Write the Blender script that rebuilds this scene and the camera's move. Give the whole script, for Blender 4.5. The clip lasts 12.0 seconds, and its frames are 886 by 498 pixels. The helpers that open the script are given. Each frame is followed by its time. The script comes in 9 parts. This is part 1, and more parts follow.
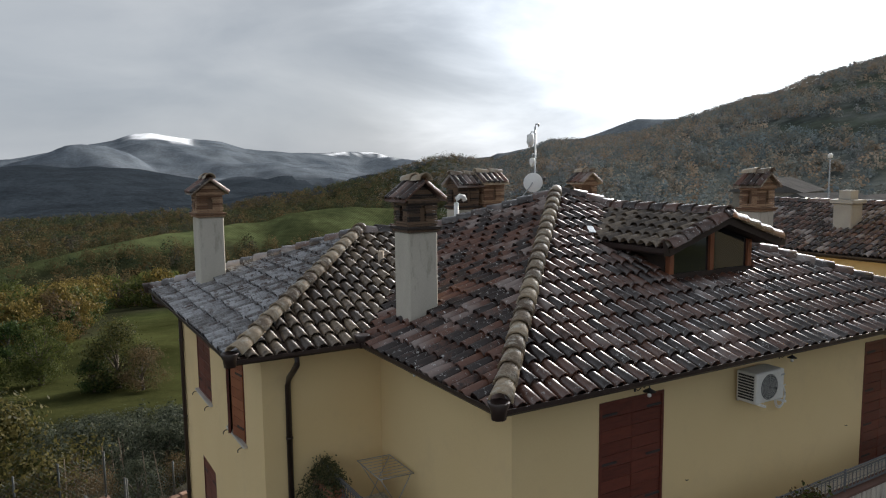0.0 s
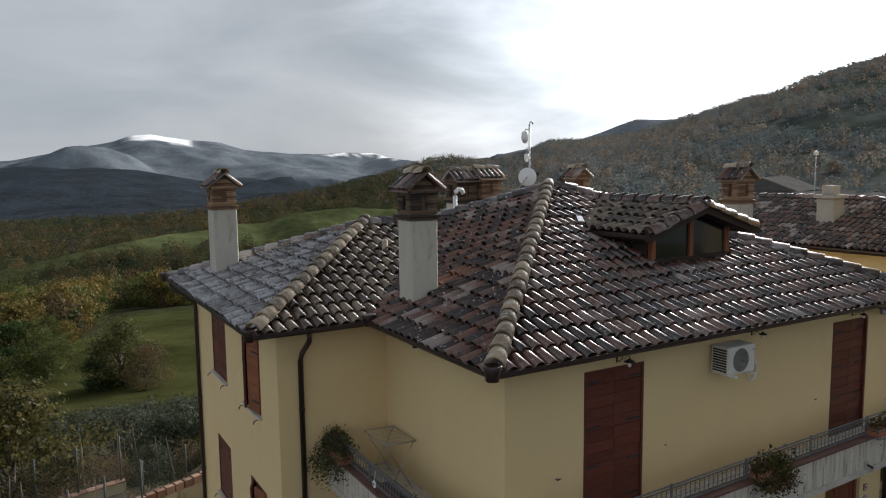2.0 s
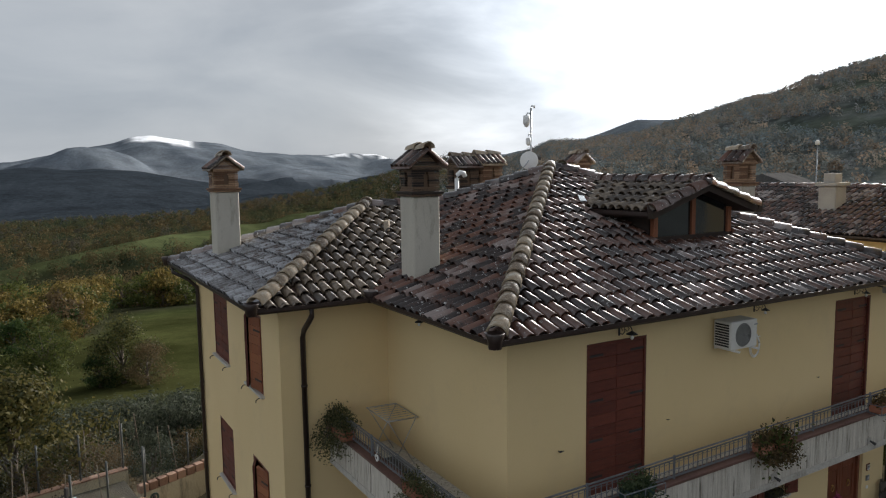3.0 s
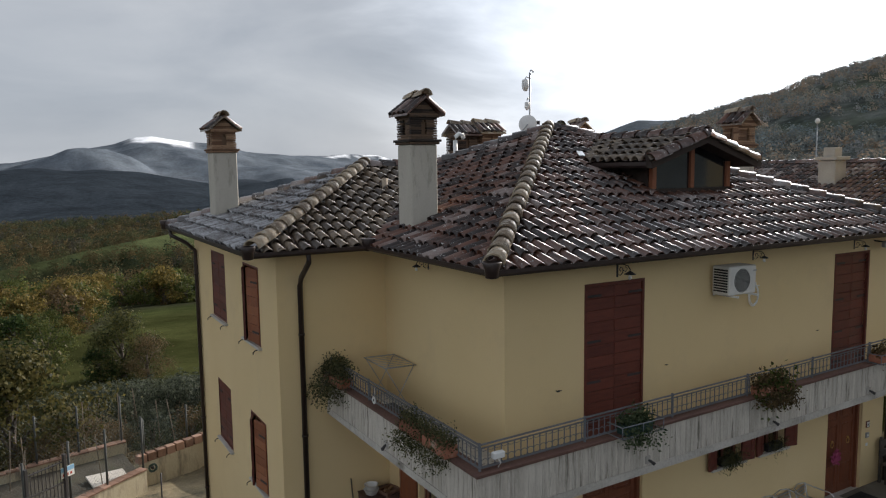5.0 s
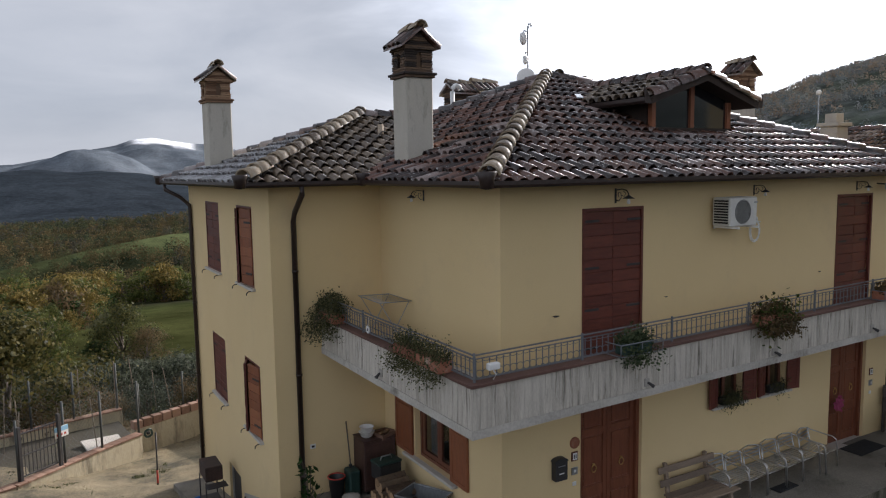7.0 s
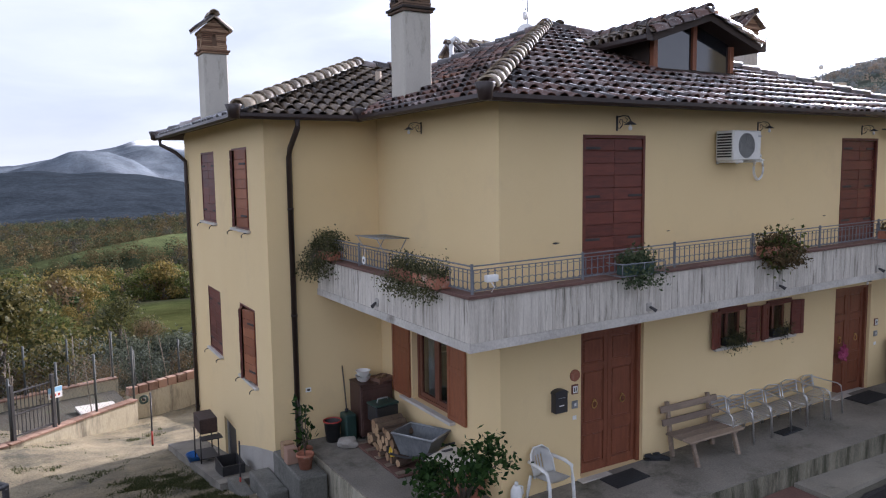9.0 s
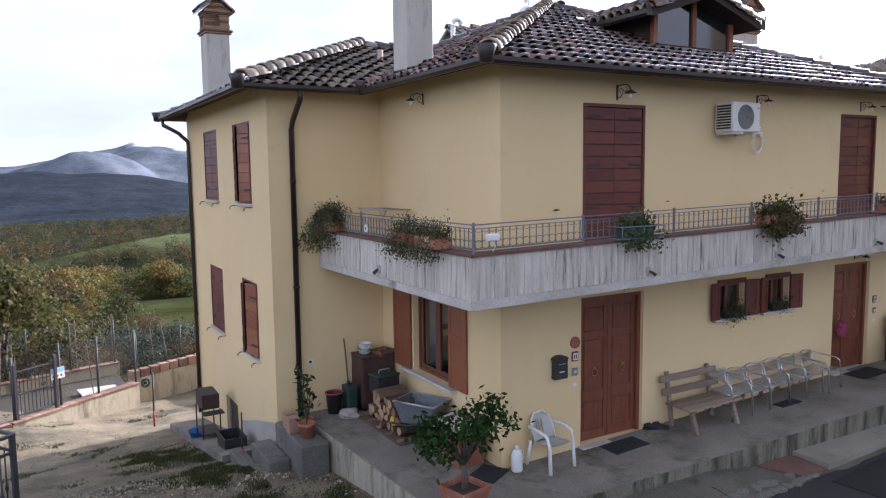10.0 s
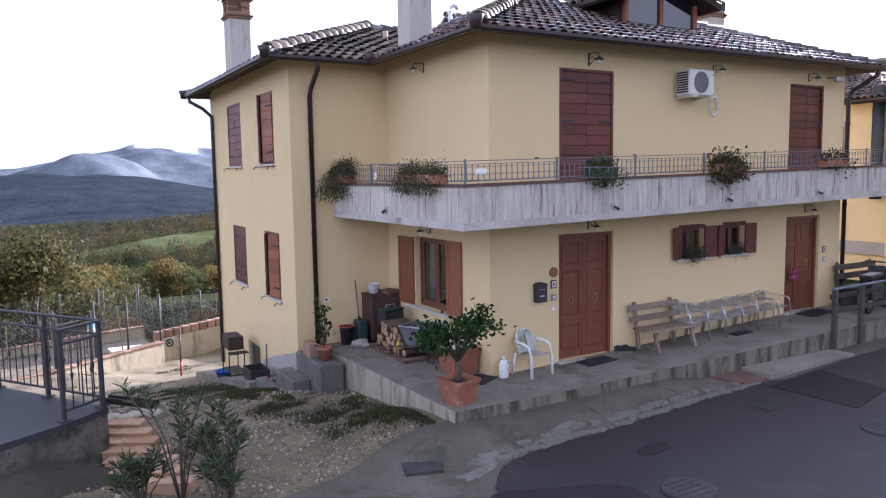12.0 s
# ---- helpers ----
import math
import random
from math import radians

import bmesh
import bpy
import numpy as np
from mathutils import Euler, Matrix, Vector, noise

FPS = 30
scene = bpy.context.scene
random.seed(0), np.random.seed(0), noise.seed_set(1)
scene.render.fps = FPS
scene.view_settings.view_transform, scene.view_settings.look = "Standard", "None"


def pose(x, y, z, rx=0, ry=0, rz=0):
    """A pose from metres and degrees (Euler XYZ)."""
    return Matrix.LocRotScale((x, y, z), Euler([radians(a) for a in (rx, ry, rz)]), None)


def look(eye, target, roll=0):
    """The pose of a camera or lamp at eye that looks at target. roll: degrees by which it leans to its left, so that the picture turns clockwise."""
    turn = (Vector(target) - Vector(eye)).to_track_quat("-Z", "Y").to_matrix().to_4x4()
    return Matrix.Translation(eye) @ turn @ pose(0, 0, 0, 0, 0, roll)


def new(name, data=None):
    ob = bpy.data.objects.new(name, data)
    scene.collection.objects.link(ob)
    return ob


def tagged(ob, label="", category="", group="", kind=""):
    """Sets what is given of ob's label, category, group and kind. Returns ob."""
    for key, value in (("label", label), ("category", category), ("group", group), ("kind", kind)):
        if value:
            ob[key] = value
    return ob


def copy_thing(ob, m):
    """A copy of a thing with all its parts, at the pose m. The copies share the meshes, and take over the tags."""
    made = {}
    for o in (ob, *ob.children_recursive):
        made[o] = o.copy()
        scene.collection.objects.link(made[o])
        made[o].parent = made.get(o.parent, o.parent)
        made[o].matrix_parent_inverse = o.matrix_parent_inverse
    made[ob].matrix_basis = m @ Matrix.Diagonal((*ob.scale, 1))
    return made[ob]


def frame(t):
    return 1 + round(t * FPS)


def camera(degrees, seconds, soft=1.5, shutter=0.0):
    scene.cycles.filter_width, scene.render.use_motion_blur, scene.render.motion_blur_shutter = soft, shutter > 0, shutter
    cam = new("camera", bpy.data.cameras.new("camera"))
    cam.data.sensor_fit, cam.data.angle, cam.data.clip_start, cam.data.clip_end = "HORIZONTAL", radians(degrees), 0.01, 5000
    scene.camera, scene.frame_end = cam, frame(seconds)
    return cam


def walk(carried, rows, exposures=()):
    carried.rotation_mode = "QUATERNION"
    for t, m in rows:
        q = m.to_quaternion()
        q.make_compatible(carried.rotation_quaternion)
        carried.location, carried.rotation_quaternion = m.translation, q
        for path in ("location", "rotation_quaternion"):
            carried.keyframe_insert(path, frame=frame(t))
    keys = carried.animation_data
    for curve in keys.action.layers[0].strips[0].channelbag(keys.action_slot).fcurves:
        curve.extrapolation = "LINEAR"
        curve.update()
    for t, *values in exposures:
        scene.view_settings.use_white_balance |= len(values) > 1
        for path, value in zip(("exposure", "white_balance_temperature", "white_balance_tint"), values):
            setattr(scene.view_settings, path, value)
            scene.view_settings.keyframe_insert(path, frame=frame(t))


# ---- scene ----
cam = camera(62.5, 12.0, soft=1.15)
PATH = [
    (0, (-4.957, -6.954, 8.051), (-3.961, -5.234, 7.826), -0.6),
    (0.5, (-5.236, -7.422, 8.056), (-4.239, -5.703, 7.832), -0.6),
    (1, (-5.4, -7.695, 8.088), (-4.403, -5.976, 7.864), -0.6),
    (1.5, (-5.456, -7.801, 8.044), (-4.458, -6.082, 7.82), -0.7),
    (2, (-5.474, -7.842, 7.926), (-4.477, -6.122, 7.703), -0.7),
    (2.5, (-5.501, -7.87, 7.734), (-4.506, -6.15, 7.512), -0.8),
    (3, (-5.515, -7.871, 7.524), (-4.521, -6.15, 7.303), -0.8),
    (5, (-5.513, -7.937, 6.64), (-4.52, -6.215, 6.422), -0.8),
    (5.5, (-5.49, -7.951, 6.358), (-4.498, -6.228, 6.141), -0.9),
    (6, (-5.451, -7.936, 6.084), (-4.459, -6.213, 5.868), -0.9),
    (6.5, (-5.428, -7.923, 5.805), (-4.436, -6.199, 5.589), -0.9),
    (7, (-5.413, -7.904, 5.537), (-4.422, -6.18, 5.322), -0.9),
    (9, (-5.345, -7.826, 4.475), (-4.354, -6.101, 4.266), -0.8),
    (9.5, (-5.354, -7.829, 4.224), (-4.363, -6.104, 4.019), -0.7),
    (10, (-5.429, -7.93, 4.008), (-4.439, -6.205, 3.803), -0.7),
    (10.5, (-5.581, -8.175, 3.831), (-4.592, -6.449, 3.627), -0.7),
    (11, (-5.778, -8.561, 3.64), (-4.789, -6.834, 3.436), -0.8),
    (11.5, (-6.038, -9.05, 3.447), (-5.049, -7.323, 3.244), -0.8),
    (12, (-6.351, -9.608, 3.252), (-5.363, -7.881, 3.049), -0.9),
]
EXPOSURE = [(0, 0.0, 6400, 11), (3, -0.02, 6400, 11), (5.5, 0.02, 6350, 13), (7, 0.2, 6250, 16), (9, 0.90, 5820, 22), (10, 1.10, 5690, 24), (12, 1.37, 5530, 28)]
walk(cam, [(t, look(eye, target, roll)) for t, eye, target, roll in PATH], EXPOSURE)

# ---- sky, sun ----
SUN_AZIMUTH, SUN_ELEVATION = radians(21), radians(25.5)
SUN_WAY = Vector((math.cos(SUN_AZIMUTH) * math.cos(SUN_ELEVATION), math.sin(SUN_AZIMUTH) * math.cos(SUN_ELEVATION), math.sin(SUN_ELEVATION)))
sun_data = bpy.data.lights.new("sun", "SUN")
sun_data.energy, sun_data.angle, sun_data.color = 4.3, radians(0.6), (1.0, 0.9, 0.76)
sun = new("sun", sun_data)
sun.matrix_world = look(SUN_WAY * 60, (0, 0, 0))


def make_world():
    world = bpy.data.worlds.new("sky")
    world.use_nodes = True
    scene.world = world
    nt = world.node_tree
    nt.nodes.clear()
    N, L = nt.nodes.new, nt.links.new
    out, bg = N("ShaderNodeOutputWorld"), N("ShaderNodeBackground")
    sky = N("ShaderNodeTexSky")
    sky.sky_type, sky.sun_disc = "NISHITA", False
    sky.sun_elevation, sky.sun_rotation = SUN_ELEVATION, radians(90) - SUN_AZIMUTH
    sky.air_density, sky.dust_density = 1.0, 2.0
    co = N("ShaderNodeTexCoord")
    # cloud deck: noise stretched along the horizon
    mp = N("ShaderNodeMapping")
    mp.inputs["Scale"].default_value = (1.0, 1.0, 3.2)
    L(co.outputs["Generated"], mp.inputs["Vector"])
    n1 = N("ShaderNodeTexNoise")
    n1.inputs["Scale"].default_value, n1.inputs["Detail"].default_value, n1.inputs["Roughness"].default_value = 2.6, 7, 0.52
    n1.inputs["Distortion"].default_value = 0.35
    L(mp.outputs["Vector"], n1.inputs["Vector"])
    ramp = N("ShaderNodeValToRGB")
    ramp.color_ramp.elements[0].position, ramp.color_ramp.elements[0].color = 0.32, (0.39, 0.43, 0.475, 1)
    ramp.color_ramp.elements[1].position, ramp.color_ramp.elements[1].color = 0.66, (0.58, 0.61, 0.635, 1)
    L(n1.outputs["Fac"], ramp.inputs["Fac"])
    # the veiled sun brightens the cloud round it
    dot = N("ShaderNodeVectorMath")
    dot.operation = "DOT_PRODUCT"
    dot.inputs[1].default_value = SUN_WAY
    L(co.outputs["Generated"], dot.inputs[0])
    wob = N("ShaderNodeMath")
    wob.operation = "MULTIPLY_ADD"
    wob.inputs[1].default_value, wob.inputs[2].default_value = 0.22, -0.11
    L(n1.outputs["Fac"], wob.inputs[0])
    add = N("ShaderNodeMath")
    add.operation = "ADD"
    L(dot.outputs["Value"], add.inputs[0])
    L(wob.outputs[0], add.inputs[1])
    glow = N("ShaderNodeMapRange")
    glow.interpolation_type = "SMOOTHSTEP"
    glow.inputs["From Min"].default_value, glow.inputs["From Max"].default_value = 0.66, 1.03
    glow.inputs["To Min"].default_value, glow.inputs["To Max"].default_value = 1.0, 4.7
    L(add.outputs[0], glow.inputs["Value"])
    away = N("ShaderNodeMapRange")
    away.interpolation_type = "SMOOTHSTEP"
    away.inputs["From Min"].default_value, away.inputs["From Max"].default_value = -0.9, 0.35
    away.inputs["To Min"].default_value, away.inputs["To Max"].default_value = 1.75, 1.0
    L(dot.outputs["Value"], away.inputs["Value"])
    dim = N("ShaderNodeVectorMath")
    dim.operation = "SCALE"
    L(ramp.outputs["Color"], dim.inputs[0])
    L(away.outputs[0], dim.inputs["Scale"])
    # the deck is thinner, and brighter, towards the horizon
    sep = N("ShaderNodeSeparateXYZ")
    L(co.outputs["Generated"], sep.inputs[0])
    rise = N("ShaderNodeMapRange")
    rise.inputs["From Min"].default_value, rise.inputs["From Max"].default_value = 0.10, 0.85
    rise.inputs["To Min"].default_value, rise.inputs["To Max"].default_value = 0.99, 0.58
    L(sep.outputs["Z"], rise.inputs["Value"])
    high = N("ShaderNodeVectorMath")
    high.operation = "SCALE"
    L(dim.outputs[0], high.inputs[0])
    L(rise.outputs[0], high.inputs["Scale"])
    # aureole of the sun behind thin cloud
    core = N("ShaderNodeMapRange")
    core.interpolation_type = "SMOOTHSTEP"
    core.inputs["From Min"].default_value, core.inputs["From Max"].default_value = 0.86, 1.0
    core.inputs["To Min"].default_value, core.inputs["To Max"].default_value = 0.0, 9.0
    L(dot.outputs["Value"], core.inputs["Value"])
    lit = N("ShaderNodeMath")
    lit.operation = "ADD"
    L(glow.outputs[0], lit.inputs[0])
    L(core.outputs[0], lit.inputs[1])
    mul = N("ShaderNodeVectorMath")
    mul.operation = "SCALE"
    L(high.outputs[0], mul.inputs[0])
    L(lit.outputs[0], mul.inputs["Scale"])
    mix = N("ShaderNodeMixRGB")
    mix.inputs["Fac"].default_value = 0.93
    sc = N("ShaderNodeVectorMath")
    sc.operation = "SCALE"
    sc.inputs["Scale"].default_value = 0.12
    L(sky.outputs["Color"], sc.inputs[0])
    L(sc.outputs[0], mix.inputs["Color1"])
    L(mul.outputs[0], mix.inputs["Color2"])
    L(mix.outputs["Color"], bg.inputs["Color"])
    bg.inputs["Strength"].default_value = 1.0
    L(bg.outputs[0], out.inputs["Surface"])


make_world()

# ---- materials ----
def rgb(*c):
    return (*c, 1.0)


def material(name, low, high, accent=None, fine=30.0, coarse=1.3, rough=0.8, bump=0.15, vary=0.0, island=0.0, coat=0.0, metal=0.0,
             stretch=(1, 1, 1), accent_at=(0.58, 0.7), accent_scale=2.2, rough_var=0.12, bump_at=0.01, spec=0.5, wet=False, patchy=0.0):
    """Two scales of noise between two colours, an accent in patches, relief, and a shift from piece to piece."""
    m = bpy.data.materials.new(name)
    m.use_nodes = True
    nt = m.node_tree
    N, L = nt.nodes.new, nt.links.new
    bsdf = nt.nodes["Principled BSDF"]
    co, mp = N("ShaderNodeTexCoord"), N("ShaderNodeMapping")
    mp.inputs["Scale"].default_value = stretch
    L(co.outputs["Object"], mp.inputs["Vector"])
    where = mp.outputs["Vector"]
    shift = None
    if vary or island:
        if vary:
            src = N("ShaderNodeObjectInfo").outputs["Random"]
        else:
            src = N("ShaderNodeNewGeometry").outputs["Random Per Island"]
        off = N("ShaderNodeVectorMath")
        off.operation = "MULTIPLY_ADD"
        comb = N("ShaderNodeCombineXYZ")
        for k in range(3):
            L(src, comb.inputs[k])
        off.inputs[1].default_value = (37.0, 53.0, 71.0)
        L(comb.outputs[0], off.inputs[0])
        L(where, off.inputs[2])
        where = off.outputs[0]
        shift = src
    big, small = N("ShaderNodeTexNoise"), N("ShaderNodeTexNoise")
    big.inputs["Scale"].default_value, big.inputs["Detail"].default_value = coarse, 4
    small.inputs["Scale"].default_value, small.inputs["Detail"].default_value = fine, 5
    small.inputs["Roughness"].default_value = 0.65
    for n in (big, small):
        L(where, n.inputs["Vector"])
    both = N("ShaderNodeMath")
    both.operation = "MULTIPLY_ADD"
    both.inputs[1].default_value = 0.5
    half = N("ShaderNodeMath")
    half.operation = "MULTIPLY"
    half.inputs[1].default_value = 0.5
    L(small.outputs["Fac"], half.inputs[0])
    L(big.outputs["Fac"], both.inputs[0])
    L(half.outputs[0], both.inputs[2])
    fac = both.outputs[0]
    if shift is not None:
        sh = N("ShaderNodeMath")
        sh.operation = "MULTIPLY_ADD"
        amount = vary or island
        sh.inputs[1].default_value = amount
        L(shift, sh.inputs[0])
        sub = N("ShaderNodeMath")
        sub.operation = "SUBTRACT"
        sub.inputs[1].default_value = amount / 2
        L(fac, sub.inputs[0])
        L(sub.outputs[0], sh.inputs[2])
        fac = sh.outputs[0]
    ramp = N("ShaderNodeValToRGB")
    ramp.color_ramp.elements[0].position, ramp.color_ramp.elements[0].color = 0.36, rgb(*low)
    ramp.color_ramp.elements[1].position, ramp.color_ramp.elements[1].color = 0.64, rgb(*high)
    L(fac, ramp.inputs["Fac"])
    colour = ramp.outputs["Color"]
    if accent:
        spot = N("ShaderNodeTexNoise")
        spot.inputs["Scale"].default_value, spot.inputs["Detail"].default_value, spot.inputs["Roughness"].default_value = accent_scale, 6, 0.7
        L(where, spot.inputs["Vector"])
        rng = N("ShaderNodeMapRange")
        rng.inputs["From Min"].default_value, rng.inputs["From Max"].default_value = accent_at
        L(spot.outputs["Fac"], rng.inputs["Value"])
        mix = N("ShaderNodeMixRGB")
        mix.inputs["Color2"].default_value = rgb(*accent)
        amount_of = rng.outputs[0]
        if patchy:
            # the accent gathers in areas of the roof and on some pieces more than on others
            area = N("ShaderNodeTexNoise")
            area.inputs["Scale"].default_value, area.inputs["Detail"].default_value = 0.75, 3
            L(N("ShaderNodeNewGeometry").outputs["Position"], area.inputs["Vector"])
            keep = N("ShaderNodeMapRange")
            keep.inputs["From Min"].default_value, keep.inputs["From Max"].default_value = 0.40, 0.62
            keep.inputs["To Min"].default_value, keep.inputs["To Max"].default_value = 1 - patchy, 1.7
            L(area.outputs["Fac"], keep.inputs["Value"])
            times = N("ShaderNodeMath")
            times.operation, times.use_clamp = "MULTIPLY", True
            L(amount_of, times.inputs[0])
            L(keep.outputs[0], times.inputs[1])
            amount_of = times.outputs[0]
            if shift is not None:
                # some pieces take the accent all over
                whole = N("ShaderNodeMath")
                whole.operation = "MULTIPLY_ADD"
                whole.inputs[1].default_value = 0.34
                L(shift, whole.inputs[0])
                L(area.outputs["Fac"], whole.inputs[2])
                pale = N("ShaderNodeMapRange")
                pale.inputs["From Min"].default_value, pale.inputs["From Max"].default_value = 0.79, 0.90
                pale.inputs["To Max"].default_value = 0.6 * patchy
                L(whole.outputs[0], pale.inputs["Value"])
                most = N("ShaderNodeMath")
                most.operation = "MAXIMUM"
                L(amount_of, most.inputs[0])
                L(pale.outputs[0], most.inputs[1])
                amount_of = most.outputs[0]
        L(amount_of, mix.inputs["Fac"])
        L(colour, mix.inputs["Color1"])
        colour = mix.outputs["Color"]
    L(colour, bsdf.inputs["Base Color"])
    rr = N("ShaderNodeMapRange")
    rr.inputs["To Min"].default_value, rr.inputs["To Max"].default_value = max(0.02, rough - rough_var), min(1, rough + rough_var)
    L(big.outputs["Fac"], rr.inputs["Value"])
    L(rr.outputs[0], bsdf.inputs["Roughness"])
    bsdf.inputs["Metallic"].default_value = metal
    bsdf.inputs["Specular IOR Level"].default_value = spec
    if coat:
        bsdf.inputs["Coat Weight"].default_value, bsdf.inputs["Coat Roughness"].default_value = coat, 0.14
        if wet:
            # water film lies in patches
            film = N("ShaderNodeMapRange")
            film.inputs["From Min"].default_value, film.inputs["From Max"].default_value = 0.34, 0.50
            film.inputs["To Min"].default_value, film.inputs["To Max"].default_value = 0.04, coat
            L(big.outputs["Fac"], film.inputs["Value"])
            L(film.outputs[0], bsdf.inputs["Coat Weight"])
    if bump:
        bp = N("ShaderNodeBump")
        bp.inputs["Strength"].default_value, bp.inputs["Distance"].default_value = bump, bump_at
        L(small.outputs["Fac"], bp.inputs["Height"])
        L(bp.outputs[0], bsdf.inputs["Normal"])
    return m


def let_through(m, share=0.45):
    """Leaves pass part of the light."""
    nt = m.node_tree
    b = nt.nodes["Principled BSDF"]
    out = nt.nodes["Material Output"]
    tr, mix = nt.nodes.new("ShaderNodeBsdfTranslucent"), nt.nodes.new("ShaderNodeMixShader")
    mix.inputs["Fac"].default_value = share
    nt.links.new(b.inputs["Base Color"].links[0].from_socket, tr.inputs["Color"])
    nt.links.new(b.outputs[0], mix.inputs[1])
    nt.links.new(tr.outputs[0], mix.inputs[2])
    nt.links.new(mix.outputs[0], out.inputs["Surface"])


def leaf_material(name, low, high, island=0.5):
    m = material(name, low, high, fine=6.0, coarse=0.5, rough=0.55, bump=0, island=island)
    b = m.node_tree.nodes["Principled BSDF"]
    b.inputs["Specular IOR Level"].default_value = 0.12
    let_through(m)
    return m


PLASTER = material("yellow_plaster", (0.665, 0.505, 0.262), (0.715, 0.560, 0.312), fine=60, coarse=0.5, rough=0.9, bump=0.12, accent=(0.61, 0.47, 0.265), accent_scale=0.8, accent_at=(0.55, 0.8))
RENDER_GREY = material("grey_render", (0.30, 0.28, 0.25), (0.42, 0.40, 0.36), fine=40, coarse=1.6, rough=0.92, bump=0.25)
CHIMNEY_PLASTER = material("chimney_render", (0.42, 0.39, 0.33), (0.55, 0.52, 0.45), accent=(0.28, 0.26, 0.21), fine=50, coarse=1.2, rough=0.9, bump=0.2, stretch=(2, 2, 0.5), accent_scale=1.5)
# pale accent paints sky glints on wet tiles, along with worn speckle
CLAY = dict(low=(0.018, 0.0088, 0.0066), high=(0.108, 0.047, 0.030), accent=(0.50, 0.485, 0.47), fine=34, coarse=6, rough=0.40, bump=0.22, coat=0.95, wet=True, accent_scale=15.0, accent_at=(0.59, 0.68), rough_var=0.16, patchy=0.75)
TILE = material("wet_clay_tile", vary=0.55, **CLAY)
TILE_WEST = material("dry_clay_tile", vary=0.6, **{**CLAY, "coat": 0.3, "rough": 0.5, "low": (0.019, 0.0088, 0.0065), "high": (0.135, 0.056, 0.034), "patchy": 0.6})
TILE_REST = material("wet_clay_tile_rest", island=0.55, **CLAY)
# grey-white base colour paints the sky's sheen on wet tiles; accent is brown clay
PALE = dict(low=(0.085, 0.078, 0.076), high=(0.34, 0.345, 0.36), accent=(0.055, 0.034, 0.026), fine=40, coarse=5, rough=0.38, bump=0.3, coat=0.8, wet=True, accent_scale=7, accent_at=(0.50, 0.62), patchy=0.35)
TILE_PALE = material("sheen_grey_tile", vary=0.3, **PALE)
CHANNEL_PALE = material("sheen_grey_channel", **PALE)
TILE_BUFF = material("buff_brown_tile", (0.055, 0.040, 0.029), (0.215, 0.165, 0.115), accent=(0.03, 0.021, 0.016), fine=36, coarse=7, rough=0.42, bump=0.3, vary=0.35, coat=0.6, wet=True, accent_scale=8, accent_at=(0.52, 0.68))
TILE_HIP = material("lichen_ridge_tile", (0.115, 0.078, 0.050), (0.37, 0.285, 0.19), accent=(0.50, 0.47, 0.39), fine=34, coarse=6, rough=0.45, bump=0.3, vary=0.4, coat=0.5, accent_scale=9, accent_at=(0.5, 0.7))
CHANNEL = material("channel_tile", (0.022, 0.011, 0.008), (0.06, 0.028, 0.018), fine=30, coarse=3, rough=0.6, bump=0.2)
BRICK = material("chimney_brick", (0.15, 0.08, 0.045), (0.36, 0.23, 0.14), accent=(0.07, 0.05, 0.04), fine=50, coarse=5, rough=0.9, bump=0.4, island=0.7, accent_scale=5)
SOOT = material("sooty_brick", (0.03, 0.022, 0.018), (0.15, 0.095, 0.06), fine=50, coarse=5, rough=0.92, bump=0.4, island=0.7)
GUTTER = material("brown_painted_gutter", (0.020, 0.012, 0.010), (0.036, 0.022, 0.019), fine=20, coarse=1, rough=0.4, bump=0.03)
SOFFIT = material("dark_eaves_wood", (0.020, 0.013, 0.010), (0.045, 0.028, 0.020), fine=12, coarse=2, rough=0.75, bump=0.2, stretch=(1, 6, 6))
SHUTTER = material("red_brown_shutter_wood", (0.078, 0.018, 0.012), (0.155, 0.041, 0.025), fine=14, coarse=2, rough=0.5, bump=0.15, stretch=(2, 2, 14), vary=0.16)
# lighter copy of the shutter wood with light in its colour; also orange posts
SHUTTER_LIT = material("lit_orange_brown_wood", (0.20, 0.065, 0.028), (0.30, 0.11, 0.05), fine=14, coarse=2, rough=0.5, bump=0.15, stretch=(8, 8, 2), vary=0.3)
DOOR_WOOD = material("chestnut_door_wood", (0.13, 0.04, 0.02), (0.22, 0.075, 0.038), fine=16, coarse=2, rough=0.42, bump=0.1, stretch=(10, 10, 1.2))
FRAME_WOOD = material("window_frame_wood", (0.10, 0.035, 0.02), (0.18, 0.065, 0.035), fine=16, coarse=2, rough=0.5, bump=0.1, stretch=(8, 8, 2))
BENCH_WOOD = material("weathered_bench_wood", (0.16, 0.12, 0.09), (0.30, 0.23, 0.17), fine=18, coarse=2, rough=0.8, bump=0.3, stretch=(2, 12, 12), vary=0.3)
CONCRETE = material("streaked_concrete", (0.38, 0.345, 0.29), (0.62, 0.58, 0.505), accent=(0.13, 0.115, 0.09), fine=24, coarse=2.2, rough=0.9, bump=0.25, stretch=(12, 12, 1.1), accent_scale=1.3, accent_at=(0.55, 0.70))
PORCH = material("porch_concrete", (0.13, 0.118, 0.098), (0.255, 0.236, 0.20), accent=(0.062, 0.062, 0.042), fine=40, coarse=1.3, rough=0.88, bump=0.35, accent_scale=1.1, accent_at=(0.52, 0.7))
COPING = material("brown_coping", (0.09, 0.045, 0.035), (0.16, 0.085, 0.065), fine=30, coarse=2, rough=0.8, bump=0.2)
